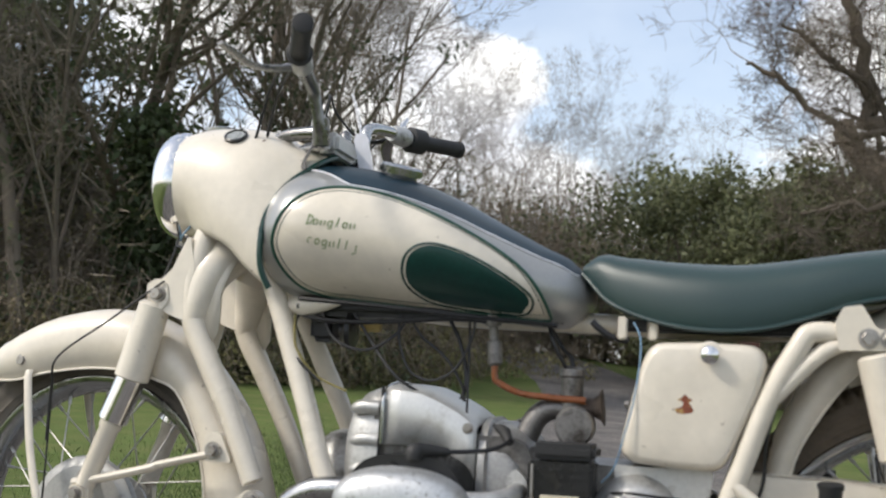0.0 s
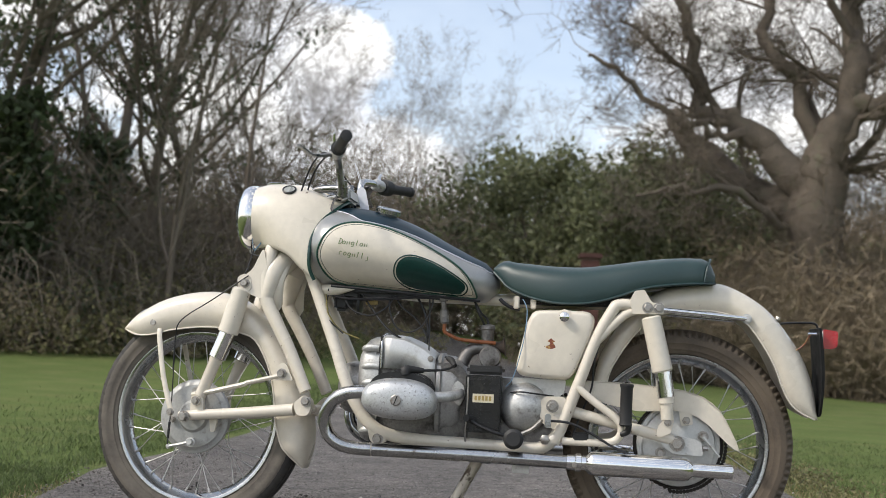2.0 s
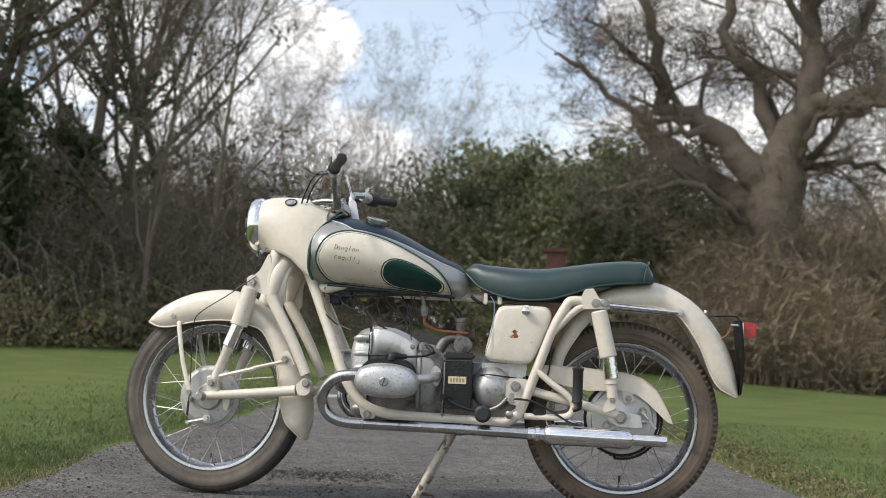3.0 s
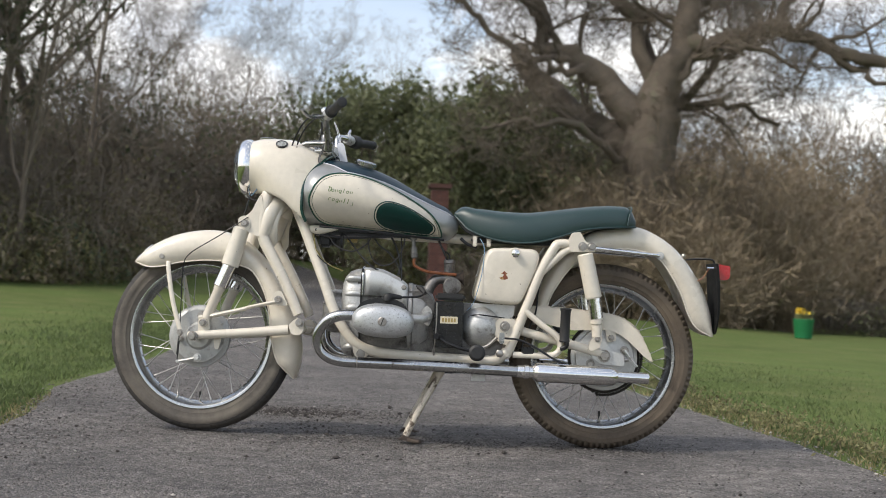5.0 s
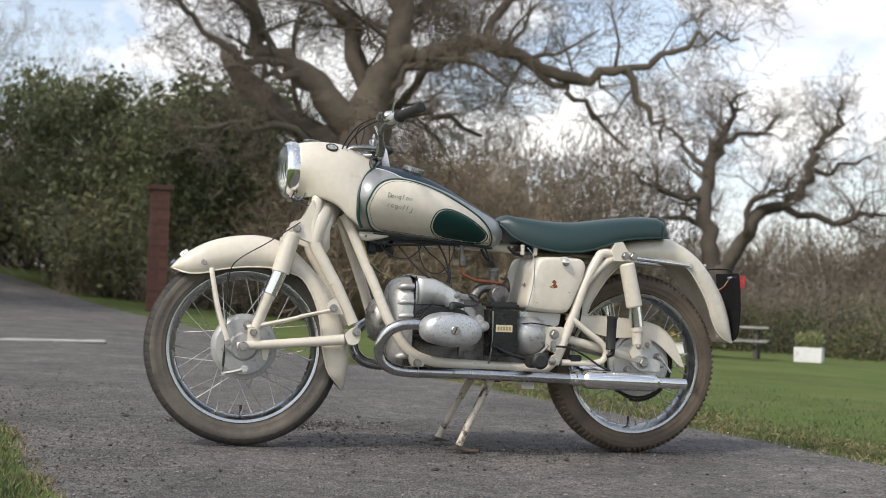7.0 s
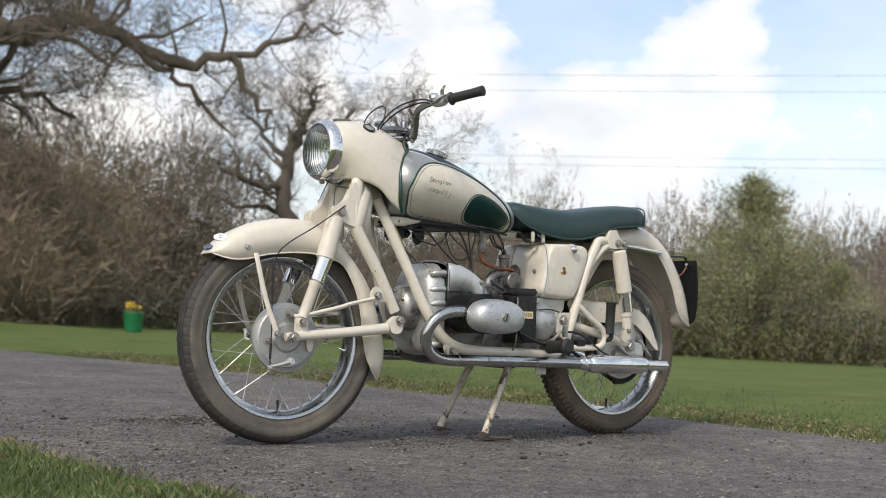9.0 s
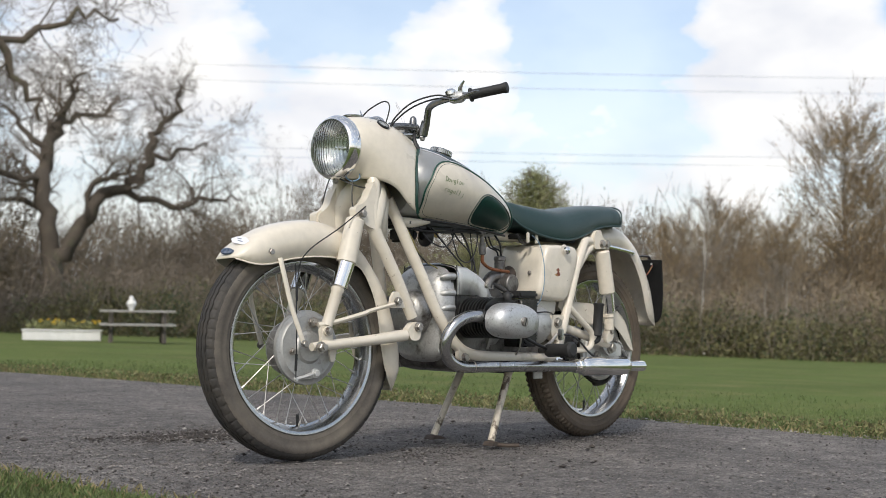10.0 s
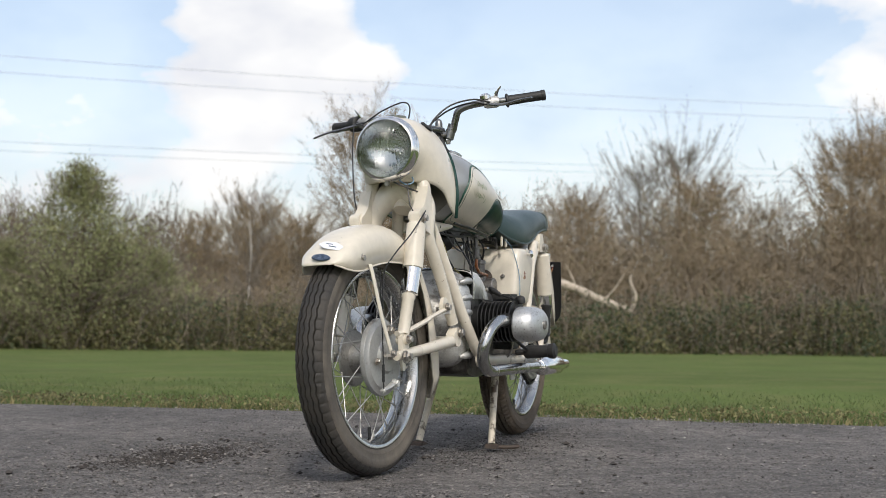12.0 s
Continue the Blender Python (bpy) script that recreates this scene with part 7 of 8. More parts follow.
def field_oak():
    """A dark oak with two leaning trunks at the field's far side; limbs as (across, up, away) lines."""
    thick, fine = Wood(21), Wood(22)
    rng = thick.rng
    ox, oy, az = 21.8, 43.0, radians(27)
    g = height(ox, oy)
    right, away = Vector((math.cos(az), -math.sin(az), 0)), Vector((math.sin(az), math.cos(az), 0))
    for pts, radii, kids in (
            (((0, -0.2, 0), (0, 3.0, 0), (-0.3, 4.8, 0), (-0.33, 6.8, 0.3), (0.1, 7.9, 0.4), (0.5, 8.8, 0.2), (0.95, 10.0, 0)), (0.5, 0.38, 0.33, 0.27, 0.2, 0.13, 0.05), 20),
            (((-0.25, 5.7, 0), (-1.5, 5.8, -0.5), (-2.4, 6.1, -0.8), (-3.3, 6.7, -1.2)), (0.17, 0.13, 0.09, 0.04), 15),
            (((-0.33, 6.9, 0.2), (-1.0, 7.5, 0.6), (-1.6, 8.2, 0.8), (-2.3, 9.2, 1.0)), (0.15, 0.11, 0.08, 0.04), 15),
            (((-0.3, 4.6, 0), (-1.2, 4.9, 0.9), (-2.2, 5.0, 1.6), (-3.0, 5.5, 2.2)), (0.13, 0.10, 0.07, 0.03), 12),
            (((0.2, 2.6, 0), (0.9, 3.5, -0.2), (1.8, 5.1, -0.4), (2.7, 5.5, -0.3), (3.5, 6.6, 0), (3.9, 7.9, 0.2), (4.7, 8.8, 0.1), (4.6, 9.8, 0)), (0.36, 0.30, 0.26, 0.22, 0.18, 0.13, 0.09, 0.04), 22),
            (((2.55, 5.45, -0.3), (4.2, 5.0, -0.6), (5.1, 4.9, -1.0), (6.1, 5.3, -1.3), (7.0, 5.1, -1.4)), (0.16, 0.13, 0.10, 0.07, 0.03), 17),
            (((1.3, 4.2, -0.3), (1.4, 5.5, -0.8), (2.2, 6.0, -1.2), (3.1, 6.5, -1.5)), (0.15, 0.12, 0.08, 0.04), 13),
            (((0.2, 8.0, 0.4), (1.4, 8.5, 0.8), (2.5, 9.0, 1.0)), (0.12, 0.09, 0.04), 13),
            (((3.6, 6.8, 0), (4.7, 7.0, 0.6), (5.8, 7.6, 1.0)), (0.11, 0.08, 0.04), 12)):
        p = along([tuple(Vector((ox, oy, g)) + right * a + away * c + Vector((0, 0, b))) for a, b, c in pts], 4)
        r = [float(np.interp(i / (len(p) - 1) * (len(radii) - 1), range(len(radii)), radii)) for i in range(len(p))]
        p = p[:1] + [q + Vector((rng.gauss(0, 0.10), rng.gauss(0, 0.10), rng.gauss(0, 0.10))) for q in p[1:]]
        thick.limb(p, r, 7)
        for k in range(kids):
            u = rng.uniform(0.25, 1.0)
            i = min(int(u * (len(p) - 1)), len(p) - 2)
            axis = (p[i + 1] - p[i]).normalized()
            side = Matrix.Rotation(rng.uniform(0, 6.283), 3, axis) @ axis.orthogonal().normalized()
            a = radians(rng.uniform(35, 80))
            grow(fine, fine, p[i], axis * math.cos(a) + side * math.sin(a) + Vector((0, 0, 0.2)), rng.uniform(1.1, 2.0), max(r[i] * rng.uniform(0.3, 0.5), 0.02), 1, 4, 0.05, 0.36, (30, 75), (3, 5), 0.58)
    ob = new("field_oak")
    tagged(ob, "dark gnarled bare oak with two leaning trunks", "tree")
    for nm, w, m in (("trunk", thick, OAK_DARK), ("crown", fine, TWIG_OAK)):
        o = new(nm, w.mesh(nm, m))
        o.parent = ob


field_oak()
ash = tree("ivy_clad_tree", 33, 14.0, 0.17, "tall bare tree with ivy on its trunk", top=4, spread=(24, 55), kids=(4, 6), first=(15, 17), ivy=1900, trunk_share=0.80, ratio=0.46, sprays=2200, thin=0.009)
planted(ash, [by(-33, 30, 10, 1.05), by(-27.0, 27, 130, 1.0), by(-22, 33, 250, 1.1), by(-37, 27, 300, 1.0), by(-18.5, 36, 30, 0.95), by(9.5, 56, 0, 0.7), by(-43, 29, 200, 1.1), by(-29.5, 24.5, 330, 0.85), by(-20.5, 28, 100, 0.8)])
slim = tree("slender_tree", 45, 11.0, 0.09, "slender bare woodland tree", top=3, spread=(18, 45), kids=(4, 5), first=(13, 14), trunk_share=0.80, ratio=0.44, twigs=TWIG_GREY, sprays=2600, thin=0.008)
planted(slim, [by(-17.0, 31, 0, 1.0), by(-15.2, 36, 120, 0.9), by(-11.6, 60, 60, 0.95), by(-10.2, 66, 200, 1.1), by(-8.6, 62, 310, 1.05), by(-7.0, 70, 30, 1.0), by(-13.5, 52, 170, 0.9), by(-28.4, 25, 220, 0.95), by(-35, 24, 15, 0.95), by(-32, 26, 160, 0.9),
               by(13, 50, 100, 0.75), by(16.5, 55, 20, 0.8), by(20, 60, 250, 0.75), by(24, 64, 310, 0.7), by(6, 58, 140, 0.85), by(1.5, 55, 45, 0.85), by(-4, 64, 280, 0.9), by(-40, 33, 90, 1.0), by(-19.2, 25.5, 260, 0.8), by(-5.4, 58, 240, 0.8), by(29, 62, 120, 0.75), by(34, 66, 220, 0.75), by(-12.8, 44, 300, 0.7)])
dark = tree("evergreen_tree", 57, 5.6, 0.10, "dark dense evergreen tree", top=3, spread=(30, 75), kids=(5, 6), first=(12, 14), leaves=8000, leaf_mat=LAUREL, leaf=0.10, trunk_share=0.80, ratio=0.45)
planted(dark, [by(-3.4, 36, 160, 0.95), by(-0.8, 34, 240, 0.92), by(1.6, 36, 30, 1.1), by(-5.6, 44, 300, 1.15), by(3.6, 40, 200, 1.2), by(-2.0, 40, 140, 0.85), by(-36.5, 30, 220, 1.9), by(-34.2, 35, 120, 2.2), by(-33.6, 31, 20, 1.6), by(-9.4, 48, 10, 0.85), by(5.6, 38, 80, 0.85), by(7.6, 39, 330, 0.78), by(0.4, 41, 10, 0.85), by(3.0, 43, 120, 0.9)])
ivied = tree("ivied_stump_tree", 59, 6.4, 0.10, "narrow dead tree smothered in dark ivy", top=2, spread=(15, 35), kids=(3, 4), first=(5, 6), ivy=5200, trunk_share=0.95, ratio=0.25)
planted(ivied, [by(-7.6, 45, 0, 1.05), by(-8.6, 47, 80, 0.9), by(-6.4, 49, 200, 1.0), by(-11.4, 46, 140, 0.9), by(-25.8, 26, 250, 1.3), by(-22.6, 31, 45, 1.3), by(-5.0, 36, 300, 0.7), by(-31.2, 30, 60, 1.7), by(-32.4, 31, 150, 1.8), by(-30.0, 33, 220, 1.6)])

# scrub round the edges of the field
mounds("bramble_bank", "brown and olive bramble bank below the trees", [at(-48, 23), at(-38, 23), at(-28, 23.5), at(-20, 24.5), at(-14, 27), at(-10, 34)], 85, 101, 4.0, 0.42, (SCRUB, BROWNLEAF, IVY, SCRUB, BROWNLEAF))
thicket("wood_brush", "dense bare undergrowth below the tall trees", [at(-48, 25), at(-38, 25), at(-28, 25.5), at(-20, 26.5), at(-14, 29)], 7.0, 5.6, 1500, 24000, (BROWNLEAF, SCRUB, SCRUB), TWIG, 102, 0.055, 0.30, 0.4, 4, 16000, 0.012)
thicket("shade_scrub", "shady bare scrub beside the path", [at(-15, 34), at(-11, 40), at(-6, 44), at(0, 45), at(6, 45)], 5.0, 6.6, 1500, 16000, (LAUREL, IVY, BROWNLEAF), TWIG, 103, 0.08, 0.25, 0.35, 4, 26000, 0.016)
thicket("laurel_scrub", "glossy dark laurel scrub", [at(-5.0, 31.5), at(-1, 31.5), at(3, 32), at(8.5, 33)], 3.5, 3.1, 700, 20000, (LAUREL, LAUREL, SCRUB), TWIG, 105, 0.085)
thicket("thorn_scrub", "tangled bare thorn scrub round the oak", [at(3.5, 35), at(8, 34.2), at(15, 34.5)], 5.0, 5.0, 1300, 1600, (SCRUB, BROWNLEAF), TWIG_GOLD, 107, 0.05, 0.30, 0.5, 7, 28000, 0.013)
thicket("oak_thorn", "fine bare thorn tangle before the oak", [at(4.0, 30.6), at(8, 30.2), at(12.5, 30.6)], 1.6, 3.3, 420, 500, (SCRUB, BROWNLEAF), TWIG_GOLD, 143, 0.04, 0.30, 0.45, 6, 9000, 0.011)
thicket("young_thorn", "low bare thorn scrub beside the path", [at(-1, 30.5), at(3, 30.5), at(6.5, 31)], 2.0, 1.7, 380, 1500, (SCRUB, BROWNLEAF), TWIG, 106, 0.05, 0.34, 0.5, 5, 7000, 0.012)
thicket("grey_thorn", "tall grey thorn scrub behind the oak", [at(4, 42), at(10, 42), at(17, 44)], 6.0, 7.2, 1200, 4000, (SCRUB, BROWNLEAF), TWIG_GOLD, 108, 0.05, 0.20, 0.4, 6, 32000, 0.016)
thicket("low_scrub", "low tangled scrub at the field's edge", [at(6, 36), at(12, 36), at(18, 37), at(24, 38), at(30, 40)], 3.0, 1.5, 1100, 9000, (SCRUB, IVY, SPRING), TWIG, 109, 0.06, 0.35, 0.5, 3, 9000, 0.012)
thicket("far_thorn", "bare brown scrub along the far edge", [at(26, 52), at(34, 52), at(42, 50), at(50, 50)], 7.0, 4.4, 1000, 2500, (BROWNLEAF, SCRUB), TWIG, 111, 0.06, 0.2, 0.3, 3, 14000, 0.017)
mounds("field_bramble", "rounded green and brown bramble mounds in a hedge", [at(27, 37, LATE), at(36, 35, LATE), at(45, 33, LATE), at(54, 32, LATE), at(64, 31, LATE), at(74, 30.5, LATE), at(84, 30, LATE), at(98, 30, LATE)], 110, 113, 3.2, 0.20, (SCRUB, IVY, SCRUB, BROWNLEAF, IVY))
thicket("tan_scrub", "tall tan scrub with swelling buds", [at(66, 39, LATE), at(74, 38, LATE), at(84, 37, LATE), at(98, 37, LATE)], 6.0, 4.8, 1500, 14000, (BROWNLEAF, SCRUB), TWIG_GOLD, 115, 0.045, 0.18, 0.3, 4, 32000, 0.013)
thicket("low_tan_scrub", "low tan scrub behind the bramble hedge", [at(44, 41, LATE), at(54, 40, LATE), at(66, 39, LATE)], 5.0, 2.7, 900, 9000, (BROWNLEAF, SCRUB), TWIG_GOLD, 127, 0.045, 0.18, 0.3, 4, 15000, 0.013)
thicket("grey_scrub", "bare grey scrub behind the hedge", [at(28, 46, LATE), at(38, 44, LATE), at(50, 43, LATE), at(60, 43, LATE)], 6.0, 2.8, 1500, 8000, (SCRUB, BROWNLEAF), TWIG, 116, 0.05, 0.2, 0.3, 4, 20000, 0.016)
for name, label, azs, far, tall, count, seed in (("wood_edge", "bare brown wood beyond the path", (-30, -20, -8, 4, 17), 60, 9.0, 54, 117), ("path_wood", "hazy brown wood behind the tall trees", (-48, -38, -30, -24), 38, 7.6, 34, 141), ("low_wood", "low brown wood beyond the oak", (19, 27, 38), 66, 7.0, 32, 118), ("oak_wood", "brown wood behind the great oak", (6, 14, 21), 50, 9.6, 28, 125),
                                                ("far_wood", "distant bare brown wood along the horizon", (33, 40, 46), 66, 8.2, 26, 121), ("brown_wood", "low brown wood along the horizon", (46, 54, 63), 66, 7.6, 40, 122), ("tan_wood", "distant tan wood along the horizon", (63, 74, 86, 100), 62, 7.9, 52, 123)):
    treeline(name, label, [at(a, far, LATE if azs[0] > 30 else (0.5, -4.3)) for a in azs], tall, count, seed)

gold = bush("budding_tree", 61, 7.6, 2.3, "bushy tree with tan spring buds", "oval", 200, 26, 95, TANBUD, TWIG_GOLD)
planted(gold, [by(62.4, 46, 0, 0.98, LATE), by(63.8, 47, 40, 0.76, LATE), by(57.4, 50, 90, 0.68, LATE), by(55.2, 52, 160, 0.62, LATE), by(59.4, 54, 230, 0.66, LATE), by(82.8, 42, 120, 0.80, LATE), by(86.5, 41, 60, 0.86, LATE), by(71.5, 45, 200, 0.66, LATE), by(77.0, 44, 20, 0.70, LATE), by(90.5, 42, 140, 0.95, LATE), by(66.5, 48, 250, 0.66, LATE), by(84.6, 46, 300, 0.92, LATE), by(88.4, 45, 200, 0.98, LATE)])
olive = bush("willow_bush", 73, 6.0, 4.4, "broad bushy shrub with fresh green leaf buds", "cone", 360, 9, 75, SPRING, TWIG, None, 0.09, (0.03, 0.062))
planted(olive, [by(49.5, 33, 0, 0.76, LATE), by(46.3, 34, 90, 0.60, LATE), by(52.4, 34.5, 180, 0.58, LATE), by(43.8, 36, 270, 0.5, LATE)])
spire = bush("upright_tree", 85, 8.6, 1.9, "upright tree with grey-green buds", "top", 170, 20, 14, SCRUB, TWIG_GREY)
planted(spire, [by(74.4, 50, 0, 0.74, LATE), by(75.9, 47, 200, 1.04, LATE), by(79.7, 50, 140, 0.76, LATE), by(69.0, 54, 70, 0.64, LATE), by(82.2, 53, 250, 0.72, LATE)])
birch = bush("birch_tree", 97, 6.6, 1.2, "slim silver birch with a pale trunk", "top", 90, 18, 3, BROWNLEAF, TWIG_GREY, BIRCH, 0.085)
planted(birch, [by(56.6, 35.5, 0, 0.60, LATE), by(59.1, 36, 150, 0.56, LATE), by(53.5, 42, 60, 0.8, LATE), by(65.0, 44, 220, 0.8, LATE), by(48.0, 46, 20, 0.8, LATE), by(60.0, 37.5, 60, 0.6, LATE)])
# unseen trees and wood behind the camera, added as a dark band for reflections
unseen_ring = [by(a, 62 + 9 * math.sin(a * 1.7), a * 7 % 360, 0.9 + 0.15 * math.sin(a)) for a in range(108, 312, 24)]
for k, place in enumerate(unseen_ring):
    set_tree((ivied, slim, dark)[k % 3], True, *place)
thicket("rear_wood", "unseen bare wood added to darken the horizon in reflections", [at(100, 55), at(140, 58), at(180, 55), at(220, 58), at(260, 55), at(312, 45)], 7.0, 4.0, 1500, 2500, (IVY, BROWNLEAF), TWIG, 119, 0.14, 0.2, 0.3)


# a fallen dead limb
def fallen_limb():
    w = Wood(131)
    c = Vector((*at(70.4, 36.0, LATE), 0))
    across = Vector((math.cos(radians(71.5)), -math.sin(radians(71.5)), 0))

    def q(s, z, back=0.0):
        s, z = s * 1.75, z * 1.75 + 0.45
        p = c + across * s + Vector((math.sin(radians(71.5)), math.cos(radians(71.5)), 0)) * back
        return Vector((p.x, p.y, height(p.x, p.y) + z))

    for pts, r in (([q(-1.1, 0.95), q(-0.7, 1.02), q(-0.3, 0.88), q(0.15, 0.72), q(0.6, 0.52), q(1.05, 0.35)], (0.08, 0.10, 0.11, 0.12, 0.11, 0.10)),
                   ([q(-0.95, 0.98), q(-0.85, 0.70), q(-0.62, 0.35)], (0.12, 0.17, 0.10)),
                   ([q(-0.7, 1.0), q(-0.72, 1.25), q(-0.62, 1.45)], (0.06, 0.045, 0.02)), ([q(-0.85, 1.0), q(-0.95, 1.22), q(-0.86, 1.42), q(-0.92, 1.6)], (0.07, 0.055, 0.038, 0.015)), ([q(-0.3, 0.9), q(-0.22, 1.12), q(-0.28, 1.3)], (0.06, 0.04, 0.012)), ([q(1.05, 0.35), q(1.12, 0.60), q(1.04, 0.82), q(1.06, 0.95)], (0.07, 0.055, 0.035, 0.012)),
                   ([q(0.2, 0.7), q(0.1, 0.95), q(0.02, 1.1)], (0.03, 0.02, 0.008)),
                   ([q(0.6, 0.5), q(0.8, 0.72), q(0.95, 0.95)], (0.03, 0.02, 0.008)),
                   ([q(-0.55, 0.2, -0.8), q(-0.3, 0.0, -0.8), q(-0.1, -0.2, -0.9)], (0.03, 0.03, 0.025))):
        p = along([tuple(v) for v in pts], 4)
        w.limb(p, [float(np.interp(i / (len(p) - 1) * (len(r) - 1), range(len(r)), r)) for i in range(len(p))], 8)
    ob = new("fallen_branch", w.mesh("fallen_branch", DEADWOOD))
    tagged(ob, "bleached dead fallen branch caught in the hedge", "branch")


fallen_limb()

# ---------------------------------------------------------------- grass and grit
BLADE = material("grass_blades", (0.120, 0.158, 0.054), 0.7, 0.0, 0.3, 1.5, 30.0, 0.0, island=0.4, leafy=0.3)
STRAW = material("dry_grass", (0.26, 0.22, 0.11), 0.8, 0.0, 0.3, 1.5, 30.0, 0.0, island=0.4, leafy=0.3)
GRIT = material("path_grit", (0.17, 0.157, 0.145), 0.85, 0.0, 0.2, 30.0, 200.0, 0.1, 200.0, island=0.6)
CHIPS = material("pale_chips", (0.34, 0.315, 0.28), 0.85, 0.0, 0.2, 30.0, 200.0, 0.1, 200.0, island=0.4)
SOIL = material("dark_crumbs", (0.046, 0.039, 0.034), 0.95, 0.0, 0.3, 30.0, 200.0, 0.2, 200.0, island=0.5)


def blades(name, label, mat, rng, areas):
    """Single curved-looking blades of grass; areas of (x0, x1, y0, y1, count, tall, test)."""
    vs, fs = [], []
    for x0, x1, y0, y1, count, tall, test in areas:
        made = 0
        for k in range(count * 8):
            if made >= count:
                break
            x, y = rng.uniform(x0, x1), rng.uniform(y0, y1)
            if not test(x, y):
                continue
            made += 1
            h = tall * rng.uniform(0.4, 1.25) * (0.75 + 0.5 * noise.noise((x * 3, y * 3, 0)))
            a, lean = rng.uniform(0, 6.283), rng.uniform(0.1, 0.9)
            wd = h * 0.06 + 0.0012
            z = height(x, y) - 0.012
            c, s = math.cos(a), math.sin(a)
            b = rng.uniform(0, 6.283)
            n = len(vs)
            vs += [(x - c * wd, y - s * wd, z), (x + c * wd, y + s * wd, z), (x + math.cos(b) * lean * h * 0.35 + c * wd * 0.6, y + math.sin(b) * lean * h * 0.35 + s * wd * 0.6, z + h * 0.6), (x + math.cos(b) * lean * h, y + math.sin(b) * lean * h, z + h)]
            fs += [(n, n + 1, n + 2), (n, n + 2, n + 3)]
    me = bpy.data.meshes.new(name)
    me.from_pydata(vs, [], fs)
    me.materials.append(mat)
    return tagged(new(name, me), label, "grass", kind="stuff")


grng = random.Random(5)
off_left = lambda x, y: x < left_edge(y) + 0.03 * grng.gauss(0, 1) - 0.02 and grng.random() < math.exp((x - left_edge(y)) / 0.55)
off_right = lambda x, y: x > right_edge(y) + 0.05 * grng.gauss(0, 1) + 0.02 and grng.random() < math.exp((right_edge(y) - x) / 0.8)
edge_right = lambda x, y: 0.0 < x - right_edge(y) < 0.22 + 0.12 * noise.noise((y * 2.3, 0.7, 0))
blades("grass_verge", "short green grass along the path", BLADE, grng, [
    (-2.6, -0.4, -6.0, 1.6, 46000, 0.036, off_left), (-4.0, -0.8, 1.6, 9.0, 15000, 0.040, off_left), (1.2, 4.6, -6.0, 8.0, 34000, 0.030, off_right), (1.2, 3.2, -4.0, 7.0, 9000, 0.034, edge_right),
    (-5.0, -1.2, 5.0, 14.0, 9000, 0.045, off_left)])
blades("dry_verge", "straw-coloured dead grass at the path's edge", STRAW, grng, [
    (-0.95, -0.4, -2.0, 2.0, 1500, 0.035, lambda x, y: abs(x - left_edge(y) + 0.05) < 0.12), (1.2, 2.8, -2.0, 6.0, 3200, 0.04, lambda x, y: abs(x - right_edge(y) - 0.08) < 0.16)])


def tufts():
    """Weedy clumps along the far edge of the path."""
    w = Wood(141)
    r = w.rng
    for k in range(420):
        y = r.uniform(-3.0, 7.0)
        x = right_edge(y) + abs(r.gauss(0.12, 0.12))
        for j in range(16):
            w.leaf(Vector((x + r.gauss(0, 0.05), y + r.gauss(0, 0.05), height(x, y) + r.uniform(0.0, 0.045))), r.uniform(0.006, 0.015))
    return tagged(new("verge_weeds", w.mesh("verge_weeds", SCRUB)), "small leafy weeds along the path's edge", "weeds", kind="stuff")


tufts()


def grit(name, label, mat, seed, patches, size):
    r = random.Random(seed)
    vs, fs = [], []
    for cx, cy, sx, sy, count in patches:
        for k in range(count):
            x, y = r.gauss(cx, sx), r.gauss(cy, sy)
            if not left_edge(y) < x < right_edge(y):
                continue
            s = size * (0.35 + r.random() ** 3 * 1.6)
            z, n = height(x, y), len(vs)
            a = r.uniform(0, 6.283)
            for j in range(4):
                q = a + j * math.pi / 2 + r.uniform(-0.4, 0.4)
                vs.append((x + s * math.cos(q) * r.uniform(0.7, 1.2), y + s * math.sin(q) * r.uniform(0.7, 1.2), z + s * 0.2))
            vs += [(x + s * r.uniform(-0.3, 0.3), y + s * r.uniform(-0.3, 0.3), z + s * r.uniform(0.5, 0.9)), (x, y, z - s * 0.2)]
            fs += [(n + j, n + (j + 1) % 4, n + 4) for j in range(4)] + [(n + (j + 1) % 4, n + j, n + 5) for j in range(4)]
    me = bpy.data.meshes.new(name)
    me.from_pydata(vs, [], fs)
    me.materials.append(mat)
    return tagged(new(name, me), label, "gravel", kind="stuff")


grit("path_gravel", "loose grey grit on the path", GRIT, 6, [(0.8, 0.0, 1.5, 1.6, 15000), (0.8, 3.0, 1.2, 2.0, 2600), (0.3, 0.95, 0.35, 0.25, 1200), (-0.5, 0.3, 0.25, 1.4, 3500), (2.35, 0.5, 0.12, 1.8, 900)], 0.0042)
grit("pale_stones", "pale stone chips along the path's edge", CHIPS, 8, [(2.38, 0.0, 0.07, 1.0, 420), (2.2, 2.2, 0.12, 1.0, 300), (0.8, 0.0, 1.4, 1.6, 260)], 0.0042)
grit("dark_crumbs", "dark crumbs of soil and moss on the path", SOIL, 7, [(0.20, 0.95, 0.24, 0.13, 220), (0.12, 0.98, 0.12, 0.06, 110), (0.45, 0.45, 0.25, 0.15, 110), (0.8, 0.0, 1.4, 1.5, 300), (0.75, 0.1, 0.35, 0.25, 90), (-0.85, 1.4, 0.18, 1.2, 320), (-0.55, -0.6, 0.15, 0.7, 160)], 0.0052)
